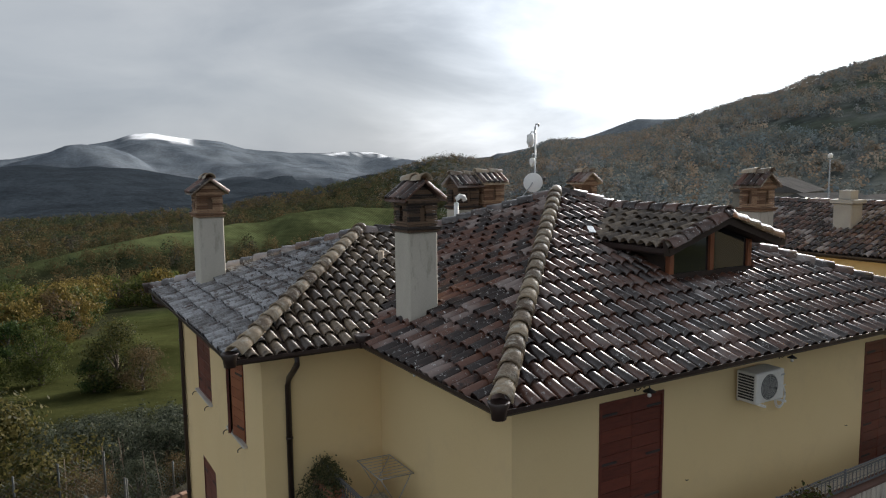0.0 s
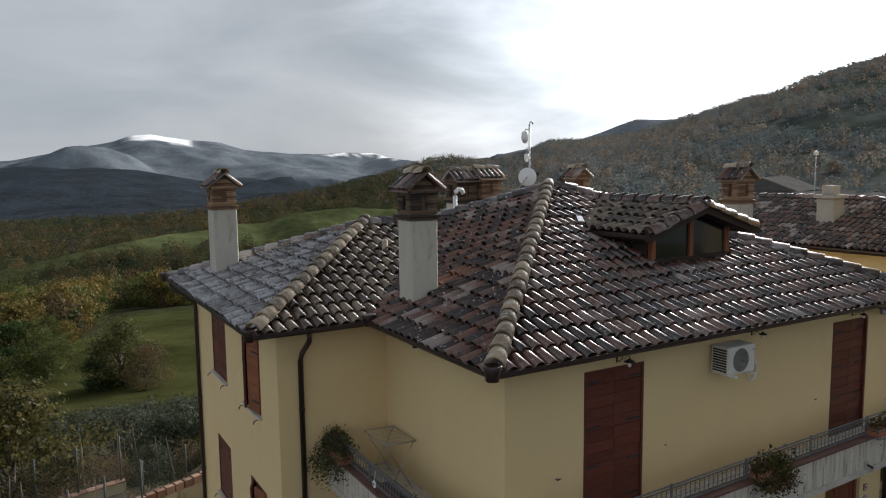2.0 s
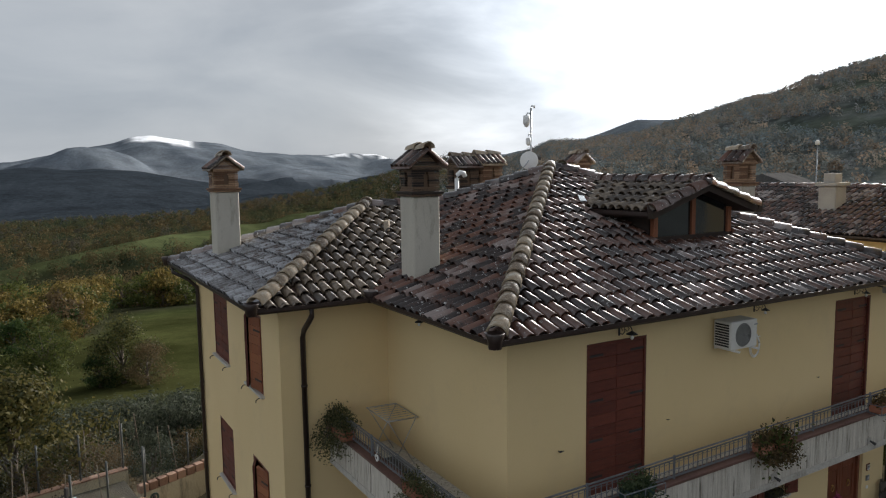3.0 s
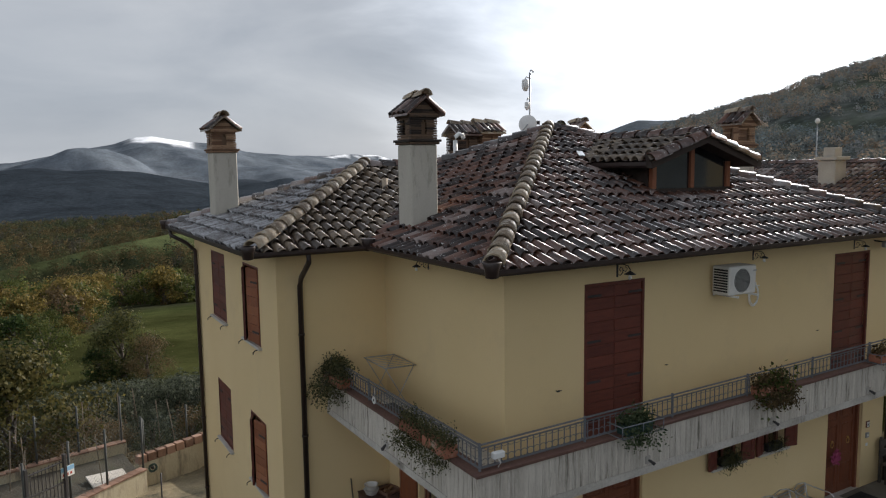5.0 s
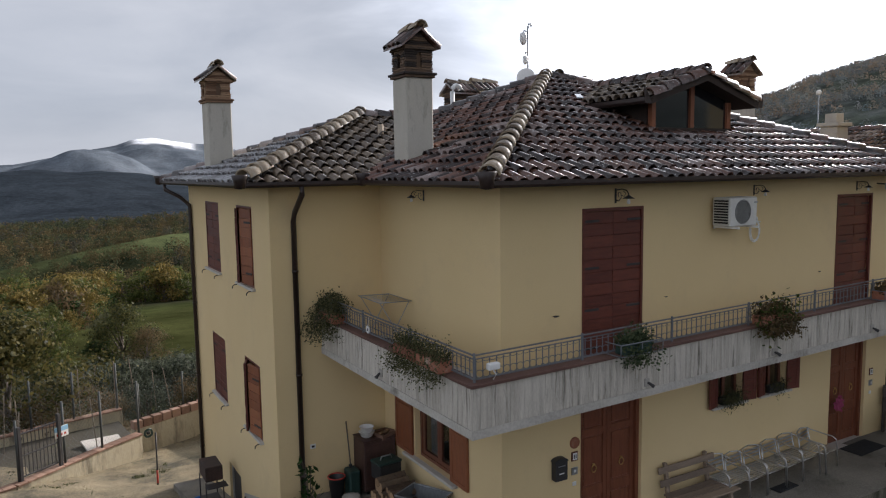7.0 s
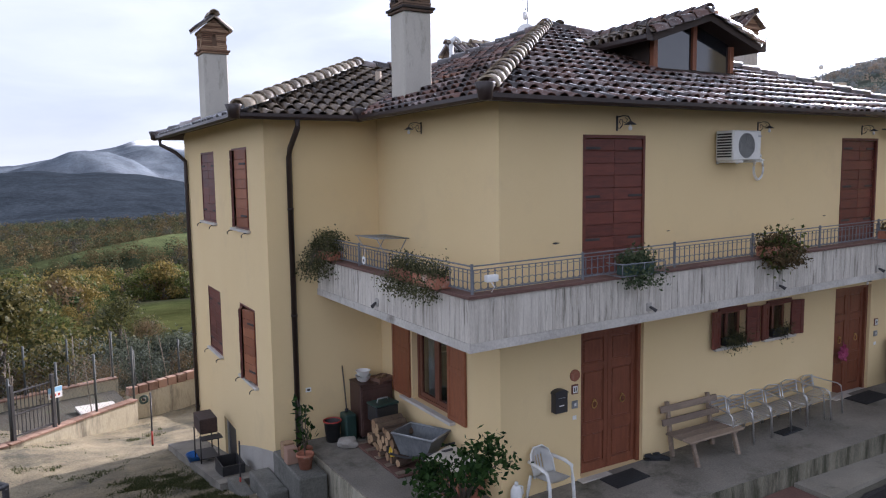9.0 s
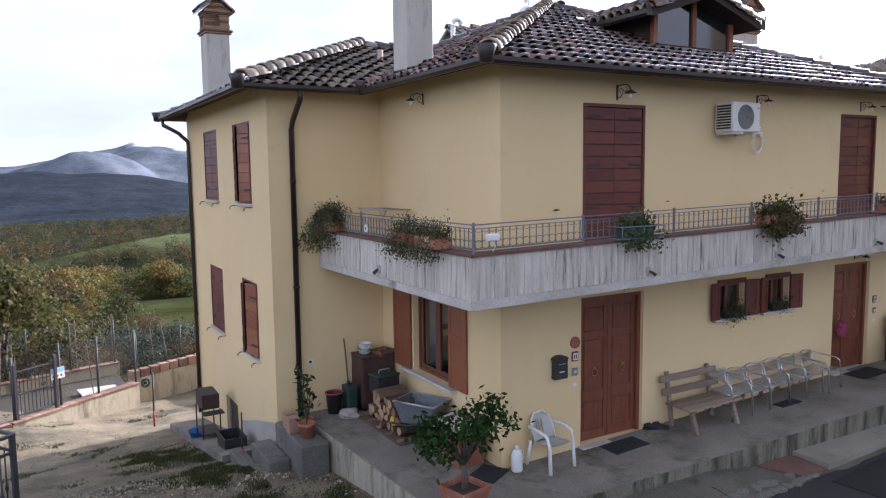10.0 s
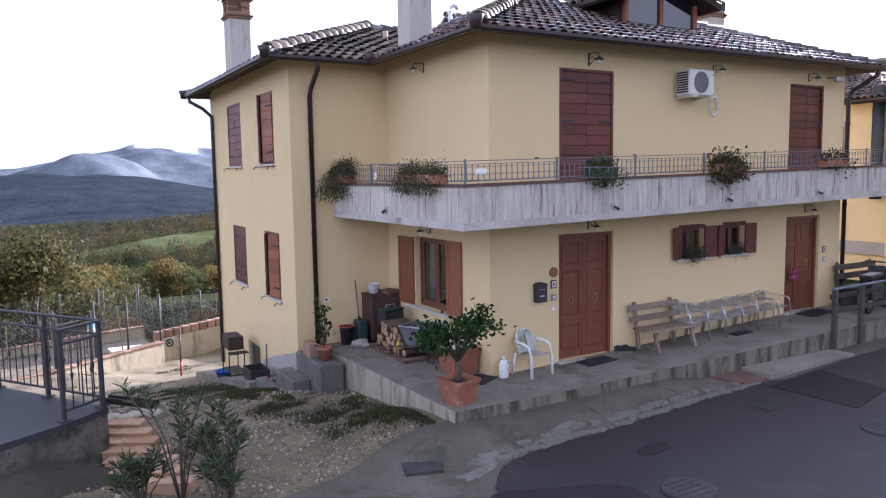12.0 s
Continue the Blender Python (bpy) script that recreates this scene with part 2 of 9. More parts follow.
RAIL = material("grey_blue_rail_paint", (0.12, 0.130, 0.150), (0.20, 0.21, 0.23), fine=40, coarse=3, rough=0.5, bump=0.08, metal=0.3)
IRON = material("black_iron", (0.018, 0.018, 0.02), (0.045, 0.04, 0.04), fine=40, coarse=3, rough=0.6, bump=0.1, metal=0.0)
CAST_IRON = material("cast_iron_cover", (0.03, 0.03, 0.032), (0.07, 0.068, 0.065), fine=40, coarse=3, rough=0.85, bump=0.3, spec=0.2)
GALV = material("galvanised_steel", (0.30, 0.32, 0.33), (0.45, 0.46, 0.47), fine=20, coarse=2, rough=0.42, bump=0.05, metal=0.8)
ALUMINIUM = material("aluminium_tube", (0.45, 0.45, 0.45), (0.60, 0.60, 0.60), fine=30, coarse=3, rough=0.32, bump=0, metal=0.85)
WHITE_PLASTIC = material("white_plastic", (0.68, 0.68, 0.66), (0.78, 0.78, 0.76), fine=20, coarse=2, rough=0.42, bump=0.02)
AC_PAINT = material("ac_cream_paint", (0.55, 0.54, 0.50), (0.64, 0.63, 0.59), fine=20, coarse=1, rough=0.45, bump=0.02)
BLACK = material("black_plastic", (0.012, 0.012, 0.013), (0.03, 0.03, 0.032), fine=20, coarse=2, rough=0.5, bump=0.05)
RUBBER = material("rubber_mat", (0.010, 0.011, 0.013), (0.028, 0.03, 0.032), fine=80, coarse=4, rough=0.85, bump=0.5)
TERRACOTTA = material("terracotta_pot", (0.24, 0.085, 0.048), (0.36, 0.145, 0.085), accent=(0.42, 0.33, 0.26), fine=30, coarse=4, rough=0.82, bump=0.15, accent_scale=4, vary=0.3)
SOIL = material("soil", (0.035, 0.026, 0.018), (0.075, 0.055, 0.04), fine=50, coarse=6, rough=0.95, bump=0.8)
BARK = material("bark", (0.06, 0.048, 0.036), (0.15, 0.12, 0.095), fine=18, coarse=3, rough=0.9, bump=0.6, stretch=(5, 5, 1))
MARBLE = material("pale_sill_stone", (0.42, 0.39, 0.35), (0.56, 0.53, 0.48), fine=30, coarse=3, rough=0.6, bump=0.08)
ASPHALT = material("asphalt", (0.0145, 0.0128, 0.0142), (0.030, 0.0268, 0.029), accent=(0.062, 0.058, 0.059), fine=70, coarse=0.7, rough=0.70, bump=0.6, accent_scale=0.45, accent_at=(0.55, 0.85), spec=0.34)
SLAB = material("grey_cement_apron", (0.058, 0.053, 0.038), (0.132, 0.122, 0.094), accent=(0.030, 0.031, 0.019), fine=45, coarse=1.1, rough=0.9, bump=0.5, accent_scale=1.3, accent_at=(0.52, 0.7))
BLUE = material("blue_plastic", (0.02, 0.13, 0.42), (0.03, 0.18, 0.52), fine=20, coarse=2, rough=0.4, bump=0)
GREEN_PLASTIC = material("dark_green_plastic", (0.012, 0.035, 0.03), (0.02, 0.055, 0.045), fine=20, coarse=2, rough=0.5, bump=0.03)
RED_PLASTIC = material("red_plastic", (0.35, 0.03, 0.02), (0.45, 0.05, 0.03), fine=20, coarse=2, rough=0.45, bump=0)
BRASS = material("brass", (0.45, 0.30, 0.10), (0.60, 0.42, 0.17), fine=30, coarse=3, rough=0.3, bump=0, metal=1.0)


def glass_material(name, tint=(0.8, 0.85, 0.85)):
    m = bpy.data.materials.new(name)
    m.use_nodes = True
    b = m.node_tree.nodes["Principled BSDF"]
    b.inputs["Base Color"].default_value = rgb(*tint)
    b.inputs["Roughness"].default_value = 0.03
    b.inputs["Transmission Weight"].default_value = 1.0
    b.inputs["IOR"].default_value = 1.45
    return m


GLASS = glass_material("window_glass")
DARK_GLASS = material("dark_glazing", (0.012, 0.013, 0.015), (0.020, 0.021, 0.024), fine=4, coarse=1, rough=0.06, bump=0, rough_var=0.03, spec=0.75)
DARK_GLASS.node_tree.nodes["Principled BSDF"].inputs["IOR"].default_value = 1.65


# ---- mesh helpers ----
def box(bm, x0, x1, y0, y1, z0, z1, m=None):
    vs = [bm.verts.new((x, y, z)) for x in (x0, x1) for y in (y0, y1) for z in (z0, z1)]
    for f in ((0, 1, 3, 2), (4, 6, 7, 5), (0, 4, 5, 1), (2, 3, 7, 6), (0, 2, 6, 4), (1, 5, 7, 3)):
        bm.faces.new([vs[i] for i in f])
    if m is not None:
        for v in vs:
            v.co = m @ v.co
    return vs


def rbox(bm, x0, x1, y0, y1, z0, z1, r=0.01, m=None, seg=1):
    """A box with bevelled edges."""
    b = bmesh.new()
    box(b, x0, x1, y0, y1, z0, z1)
    bmesh.ops.recalc_face_normals(b, faces=b.faces)
    bmesh.ops.bevel(b, geom=list(b.edges), offset=r, segments=seg, affect="EDGES", profile=0.5)
    join(bm, b, m)


def join(bm, other, m=None):
    made = {}
    for v in other.verts:
        made[v] = bm.verts.new(m @ v.co if m is not None else v.co)
    for f in other.faces:
        nf = bm.faces.new([made[v] for v in f.verts])
        nf.smooth = f.smooth
    other.free()


def tube(bm, points, r, seg=8, caps=True, radii=None):
    """A round bar along points."""
    pts = [Vector(p) for p in points]
    rings = []
    up = Vector((0, 0, 1))
    for i, p in enumerate(pts):
        d = (pts[min(i + 1, len(pts) - 1)] - pts[max(i - 1, 0)]).normalized()
        a = d.cross(up if abs(d.z) < 0.95 else Vector((1, 0, 0))).normalized()
        b = d.cross(a)
        rr = radii[i] if radii else r
        rings.append([bm.verts.new(p + (a * math.cos(2 * math.pi * k / seg) + b * math.sin(2 * math.pi * k / seg)) * rr) for k in range(seg)])
    for u, v in zip(rings, rings[1:]):
        for k in range(seg):
            f = bm.faces.new((u[k], u[(k + 1) % seg], v[(k + 1) % seg], v[k]))
            f.smooth = True
    if caps:
        bm.faces.new(rings[0][::-1])
        bm.faces.new(rings[-1])


def lathe(bm, profile, seg=20, at=(0, 0, 0), closed=False):
    """Turns (radius, height) pairs round z."""
    rings = []
    for r, z in profile:
        rings.append([bm.verts.new((at[0] + r * math.cos(2 * math.pi * k / seg), at[1] + r * math.sin(2 * math.pi * k / seg), at[2] + z)) for k in range(seg)])
    for u, v in zip(rings, rings[1:]):
        for k in range(seg):
            f = bm.faces.new((u[k], u[(k + 1) % seg], v[(k + 1) % seg], v[k]))
            f.smooth = True
    bm.faces.new(rings[0][::-1])
    bm.faces.new(rings[-1])


def prism(bm, outline, lift):
    """Closed solid from a flat outline (3D points) moved by lift."""
    a = [bm.verts.new(p) for p in outline]
    b = [bm.verts.new(Vector(p) + Vector(lift)) for p in outline]
    n = len(a)
    bm.faces.new(a[::-1])
    bm.faces.new(b)
    for i in range(n):
        bm.faces.new((a[i], a[(i + 1) % n], b[(i + 1) % n], b[i]))


def mesh_of(name, bm, mat):
    bmesh.ops.recalc_face_normals(bm, faces=bm.faces)
    me = bpy.data.meshes.new(name)
    bm.to_mesh(me)
    bm.free()
    if mat:
        me.materials.append(mat)
    return me


def part(name, bm, mat, parent=None, label="", at=None):
    """Links a bmesh as one mesh object, under a thing or a part."""
    ob = new(name, mesh_of(name, bm, mat))
    if parent is not None:
        ob.parent = parent
    if at is not None:
        ob.matrix_basis = at
    if label:
        ob["label"] = label
    return ob


def thing(name, at=None, label="", category="", group="", kind=""):
    ob = new(name)
    ob.empty_display_size = 0.1
    if at is not None:
        ob.matrix_basis = at
    return tagged(ob, label, category, group, kind)


def made(fn, *args, **kw):
    bm = bmesh.new()
    fn(bm, *args, **kw)
    return bm


def grid_wall(bm, place, us, zs, holes, thick):
    """A wall of cells between the breaks us and zs, without those in holes (u0, u1, z0, z1). place(u, depth, z) gives the point."""
    us = sorted(set(us + [h[0] for h in holes] + [h[1] for h in holes]))
    zs = sorted(set(zs + [h[2] for h in holes] + [h[3] for h in holes]))
    made_at = {}

    def v(i, k, d):
        if (i, k, d) not in made_at:
            made_at[i, k, d] = bm.verts.new(place(us[i], d * thick, zs[k]))
        return made_at[i, k, d]

    def solid(i, k):
        if not (0 <= i < len(us) - 1 and 0 <= k < len(zs) - 1):
            return False
        um, zm = (us[i] + us[i + 1]) / 2, (zs[k] + zs[k + 1]) / 2
        return not any(h[0] < um < h[1] and h[2] < zm < h[3] for h in holes)

    for i in range(len(us) - 1):
        for k in range(len(zs) - 1):
            if not solid(i, k):
                continue
            for d in (0, 1):
                bm.faces.new((v(i, k, d), v(i + 1, k, d), v(i + 1, k + 1, d), v(i, k + 1, d)))
            for di, dk, (a, b) in ((-1, 0, ((i, k), (i, k + 1))), (1, 0, ((i + 1, k), (i + 1, k + 1))), (0, -1, ((i, k), (i + 1, k))), (0, 1, ((i, k + 1), (i + 1, k + 1)))):
                if not solid(i + di, k + dk):
                    bm.faces.new((v(*a, 0), v(*b, 0), v(*b, 1), v(*a, 1)))

# ---- land ----
EYE_X, EYE_Y, YAW = -5.3, -7.6, radians(29.94)


def lerp(x, xs, ys):
    return float(np.interp(x, xs, ys))


def smooth(x, a, b):
    t = min(1.0, max(0.0, (x - a) / (b - a)))
    return t * t * (3 - 2 * t)


NEAR_RIDGE = ([-60, -18, -14.8, -11.4, -9.2, -6.2, -3.6, -1.4, 0.4, 2.6, 4.4, 7.0, 8.5, 10.8, 15.0, 17.8, 20.9, 22.4, 24.2, 26.7, 28.7, 30.8, 45, 70],
              [-3.5, -2.6, -2.1, -1.75, -1.3, -0.75, -0.2, 0.35, 0.65, 0.25, 0.15, 1.15, 1.8, 1.7, 2.2, 3.2, 4.1, 4.55, 4.8, 5.9, 6.45, 7.0, 8.2, 6])
FAR_RIDGE = ([-60, -40, -31, -29.6, -27.5, -25.4, -23.75, -22.75, -21.4, -20.2, -18.8, -16.5, -15.0, -13.6, -11.3, -9.2, -7.2, -5.3, -2.7, -1.1, 2.8, 4.6, 6.5, 11.0, 12.5, 15.0, 16.2, 18, 24, 70],
             [0.8, 0.6, 0.7, 0.95, 1.4, 1.85, 2.15, 2.52, 2.62, 2.38, 2.15, 1.93, 1.42, 1.2, 1.05, 1.1, 1.24, 1.09, 0.6, 0.3, 0.57, 1.2, 1.35, 2.1, 2.58, 3.4, 3.33, 3.3, 3.0, 3.0])


SHOULDER = ([-60, -31, -29, -26.85, -24.35, -22.15, -20.3, -18.75, -15], [0.0, 0.11, 0.54, 1.31, 1.54, 1.02, 0.0, -0.6, -2.2])
SPUR_TOP = ([-60, -31.4, -27.3, -23.2, -19.3, -16.5, -13.6, -11.4, -8.85, -6.25, -3.6, 4], [-6.7, -6.2, -5.4, -4.7, -4.38, -4.07, -3.94, -3.22, -2.83, -2.79, -2.83, -2.9])
SPUR_AT = ([-60, -32, -18, -10, -4, 4], [400, 430, 490, 530, 560, 580])


def polar(x, y):
    dx, dy = x - EYE_X, y - EYE_Y
    return math.hypot(dx, dy), math.degrees(math.atan2(dx, dy) - YAW)


def yard_z(x, y):
    left = lerp(y, [-6, -3, -1, 0, 2, 3.4, 5, 7.3, 9.5, 12.4, 14, 17], [-0.5, -0.40, -0.36, -0.36, -0.52, -0.64, -1.02, -1.45, -1.85, -2.22, -2.38, -2.5])
    left += 0.35 * smooth(-x, 5.0, 6.6) * smooth(y, 6.0, 0.5)
    left += 0.42 * smooth(-x, 3.2, 6.5) * smooth(y, 8, 11)
    right = lerp(x, [-2, 0, 3, 4.5, 8, 14, 30], [-0.33, -0.33, -0.29, -0.26, -0.17, 0.0, 0.4])
    w = smooth(x, -1.5, 2.0)
    # the apron climbs to the porch
    rise = 0.17 * smooth(y, -2.25, -1.45) * (1 - smooth(y, -0.6, 0.9)) * smooth(x, -3.2, -1.8) * (1 - smooth(x, 2.4, 4.0))
    return left * (1 - w) + right * w + rise


def land_z(x, y):
    r, az = polar(x, y)
    near = yard_z(x, y)
    w = smooth(az, -9, 12)
    a_left = lerp(r, [20, 28, 40, 60, 90, 140, 185, 250, 320, 400, 500, 650, 800, 1000, 1500, 2000, 2600], [-2.2, -5.5, -9.5, -12.5, -17, -22, -26, -36, -50, -60, -64, -62, -62, -66, -70, -55, -30])
    a_right = lerp(r, [20, 45, 90, 160, 260, 400], [-1.0, -2.0, -6.0, -9.0, -6.0, 0.0])
    base = a_left * (1 - w) + a_right * w
    # wooded ridge
    e = lerp(az, *NEAR_RIDGE)
    rr = lerp(az, [-20, 0, 12, 30, 60], [1500, 1250, 950, 900, 900])
    top = 8 + rr * math.tan(radians(e))
    if r < rr:
        h = base + (top - base) * smooth(r, 0.22 * rr, rr * 1.12) ** 0.9 if top > base else base
    else:
        h = base + (max(top, base) - base) * 1.0 - (r - rr) * 0.05
    # long green spur
    if az < 4:
        rc = lerp(az, *SPUR_AT)
        crest = 8 + rc * math.tan(radians(lerp(az, *SPUR_TOP)))
        crest -= 40 * smooth(az, -4, 4)
        h = max(h, crest - (0.20 * (rc - r) if r < rc else 0.35 * (r - rc)) - 3 * smooth(abs(r - rc), 12, 0))
    # dark foothills
    e2 = lerp(az, [-60, -31, -27.6, -24, -20.3, -16.4, -11.4, -6, 70], [0.3, 0.2, 0.08, -0.15, -0.55, -1.1, -1.5, -2.0, -3])
    t2 = 8 + 2100 * math.tan(radians(e2))
    if r > 1250:
        h = max(h, base + (t2 - base) * smooth(r, 1250, 2150)) if r < 2150 else max(h, t2 - (r - 2150) * 0.02)
    # mountains
    e3 = lerp(az, *FAR_RIDGE)
    r3 = lerp(az, [-60, -12, -6, 4, 10, 70], [3700, 3700, 4200, 2300, 2000, 2000])
    t3 = 8 + r3 * math.tan(radians(e3))
    r0 = r3 * 0.62
    if r > r0:
        f = smooth(r, r0, r3 * 1.02)
        h3 = -30 + (t3 + 30) * (0.35 * f + 0.65 * f * f) if r < r3 else t3 - (r - r3) * 0.12
        h = max(h, h3)
    # shoulder in front of the peak
    if az < -15 and r > 2200:
        crest = 8 + 2950 * math.tan(radians(lerp(az, *SHOULDER)))
        h = max(h, crest - (0.21 * (2950 - r) if r < 2950 else 0.3 * (r - 2950)) - 4 * smooth(abs(r - 2950), 120, 0))
    if r > 60:
        amp = min(1.0, (r - 60) / 300)
        p = Vector((x, y, 0))
        h += amp * (3.0 * noise.noise(p / 140) + 0.004 * r * noise.noise(p / 420) + 0.9 * noise.noise(p / 42))
        if r > 1100:
            amp3 = min(1.0, (r - 1100) / 900) * (1 if r < r3 * 0.9 else max(0.15, 1 - (r - r3 * 0.9) / (r3 * 0.1)))
            ridge = 1 - abs(noise.noise(p / 330 + Vector((3.1, 0, 0)))) * 2
            folds = 1 - 2 * abs(noise.noise(p / 620 + Vector((1.7, 4.2, 0))))
            h += 38 * (folds - 0.5) * smooth(r, 2250, 2700) * (1 if r < r3 * 0.86 else max(0.1, 1 - (r - r3 * 0.86) / (r3 * 0.12)))
            h += amp3 * 20 * (ridge - 0.55) + amp3 * 13 * noise.noise(p / 110)
    k = smooth(math.hypot(x - 2, y - 4), 15.5, 24)
    return (near - 0.35) * (1 - k) + h * k


def cover(x, y):
    """Land cover as a colour: fields, rough grass, wood floor, bare upland, snow. Far colours hold haze and cloud
    shade.
    """
    r, az = polar(x, y)
    p = Vector((x, y, 0))
    n, n2 = noise.noise(p / 75), noise.noise(p / 23 + Vector((9, 2, 4)))
    green, olive = Vector((0.025, 0.038, 0.012)), Vector((0.038, 0.043, 0.017))
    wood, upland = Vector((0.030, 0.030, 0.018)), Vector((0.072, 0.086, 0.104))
    c = olive.lerp(green, min(1, max(0, 0.5 + n * 1.4 + n2 * 0.5)))
    if r < 210:
        c = c.lerp(Vector((0.040, 0.041, 0.015)), 0.8 * (1 - smooth(r, 130, 205)))
        # slanting bands and small mottles, lighter and darker
        c *= 0.82 + 0.38 * smooth(noise.noise(Vector((x * 0.015 + y * 0.05, y * 0.012 - x * 0.03, 2))), -0.35, 0.35) + 0.14 * noise.noise(p / 9)
    # wood floor turns grey towards the right hill, haze put into the colour
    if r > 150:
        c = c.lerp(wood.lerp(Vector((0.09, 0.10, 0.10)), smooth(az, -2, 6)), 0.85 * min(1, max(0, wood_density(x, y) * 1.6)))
    if az < 4 and abs(r - lerp(az, *SPUR_AT)) < 130:
        c = c.lerp(Vector((0.072, 0.084, 0.038)), 0.85 * field_band(x, y))
        c = c.lerp(Vector((0.030, 0.038, 0.018)), 0.6 * smooth(noise.noise(Vector((x * 0.02, y * 0.06, 1))), -0.1, 0.4))
    if az > 23:
        c = c.lerp(Vector((0.050, 0.060, 0.056)), smooth(az, 23, 25) * 0.8 * (1 - min(1, wood_density(x, y) * 2)))
    # foothill colour carries cloud shade and blue haze
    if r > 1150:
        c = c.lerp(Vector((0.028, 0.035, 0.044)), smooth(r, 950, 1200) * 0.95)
    # far right hills in a haze-blue base colour
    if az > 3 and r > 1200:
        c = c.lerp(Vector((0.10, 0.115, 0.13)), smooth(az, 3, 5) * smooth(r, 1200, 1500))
    # mountain colour is blue-grey with the distance haze mixed in
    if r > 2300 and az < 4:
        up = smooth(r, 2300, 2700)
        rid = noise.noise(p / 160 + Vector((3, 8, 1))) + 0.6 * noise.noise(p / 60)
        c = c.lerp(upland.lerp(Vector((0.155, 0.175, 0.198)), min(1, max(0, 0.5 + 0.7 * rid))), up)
        # snow keeps to the summits
        below = lerp(az, *FAR_RIDGE) - math.degrees(math.atan2(land_z(x, y) - 8, r)) + 0.16 * noise.noise(p / 90) + 0.10 * noise.noise(p / 40)
        snow = (1 - smooth(below, 0.32, 0.40)) * smooth(az, -23.0, -22.7) * smooth(-az, 18.3, 18.9)
        snow = max(snow, (1 - smooth(below, 0.16, 0.24)) * smooth(n2 + n, -0.15, 0.2) * smooth(az, -9.5, -8) * smooth(-az, 3.0, 4.0))
        snow *= smooth(r, 3300, 3400)
        c = c.lerp(Vector((0.82, 0.84, 0.87)), snow)
    return c


def wood_edge(az):
    """Distance at which the meadow below the house meets the trees."""
    return lerp(az, [-37, -27, -24, -8], [125, 140, 196, 205])


def field_band(x, y):
    """How much the long green spur and the meadows below the house keep clear of trees."""
    r, az = polar(x, y)
    clear = 0.0
    if az < 2:
        mid = lerp(az, *SPUR_AT)
        deep = lerp(az, [-36, -22, -16, -12, -5, 0], [24, 30, 46, 85, 90, 40]) * (1 + 0.35 * noise.noise(Vector((x, y, 4)) / 40))
        clear = max(clear, smooth(r, mid - deep - 8, mid - deep) * (1 - smooth(r, mid + 10, mid + 16)))
        edge = wood_edge(az)
        clear = max(clear, 1 - smooth(r, edge - 30, edge))
    return clear


def wood_density(x, y):
    r, az = polar(x, y)
    n = noise.noise(Vector((x, y, 0)) / 95) + 0.5 * noise.noise(Vector((x, y, 5)) / 33)
    d = 0.75 + 0.5 * n
    if az > 2:
        d = 0.85 + 0.35 * n
        d -= 0.55 * smooth(az, 22, 27) * smooth(noise.noise(Vector((x, y, 8)) / 120), 0.0, 0.25)
        if az > 23.5:
            el = math.degrees(math.atan2(land_z(x, y) - 8, r))
            d -= 1.2 * smooth(az, 24, 25.5) * smooth(el, 1.75, 1.95) * (1 - smooth(el, 2.85, 3.0))
            d -= 1.2 * smooth(az, 27, 29) * smooth(el, 3.25, 3.35) * (1 - smooth(el, 3.75, 3.85))
    return max(0.0, d - 1.2 * field_band(x, y))


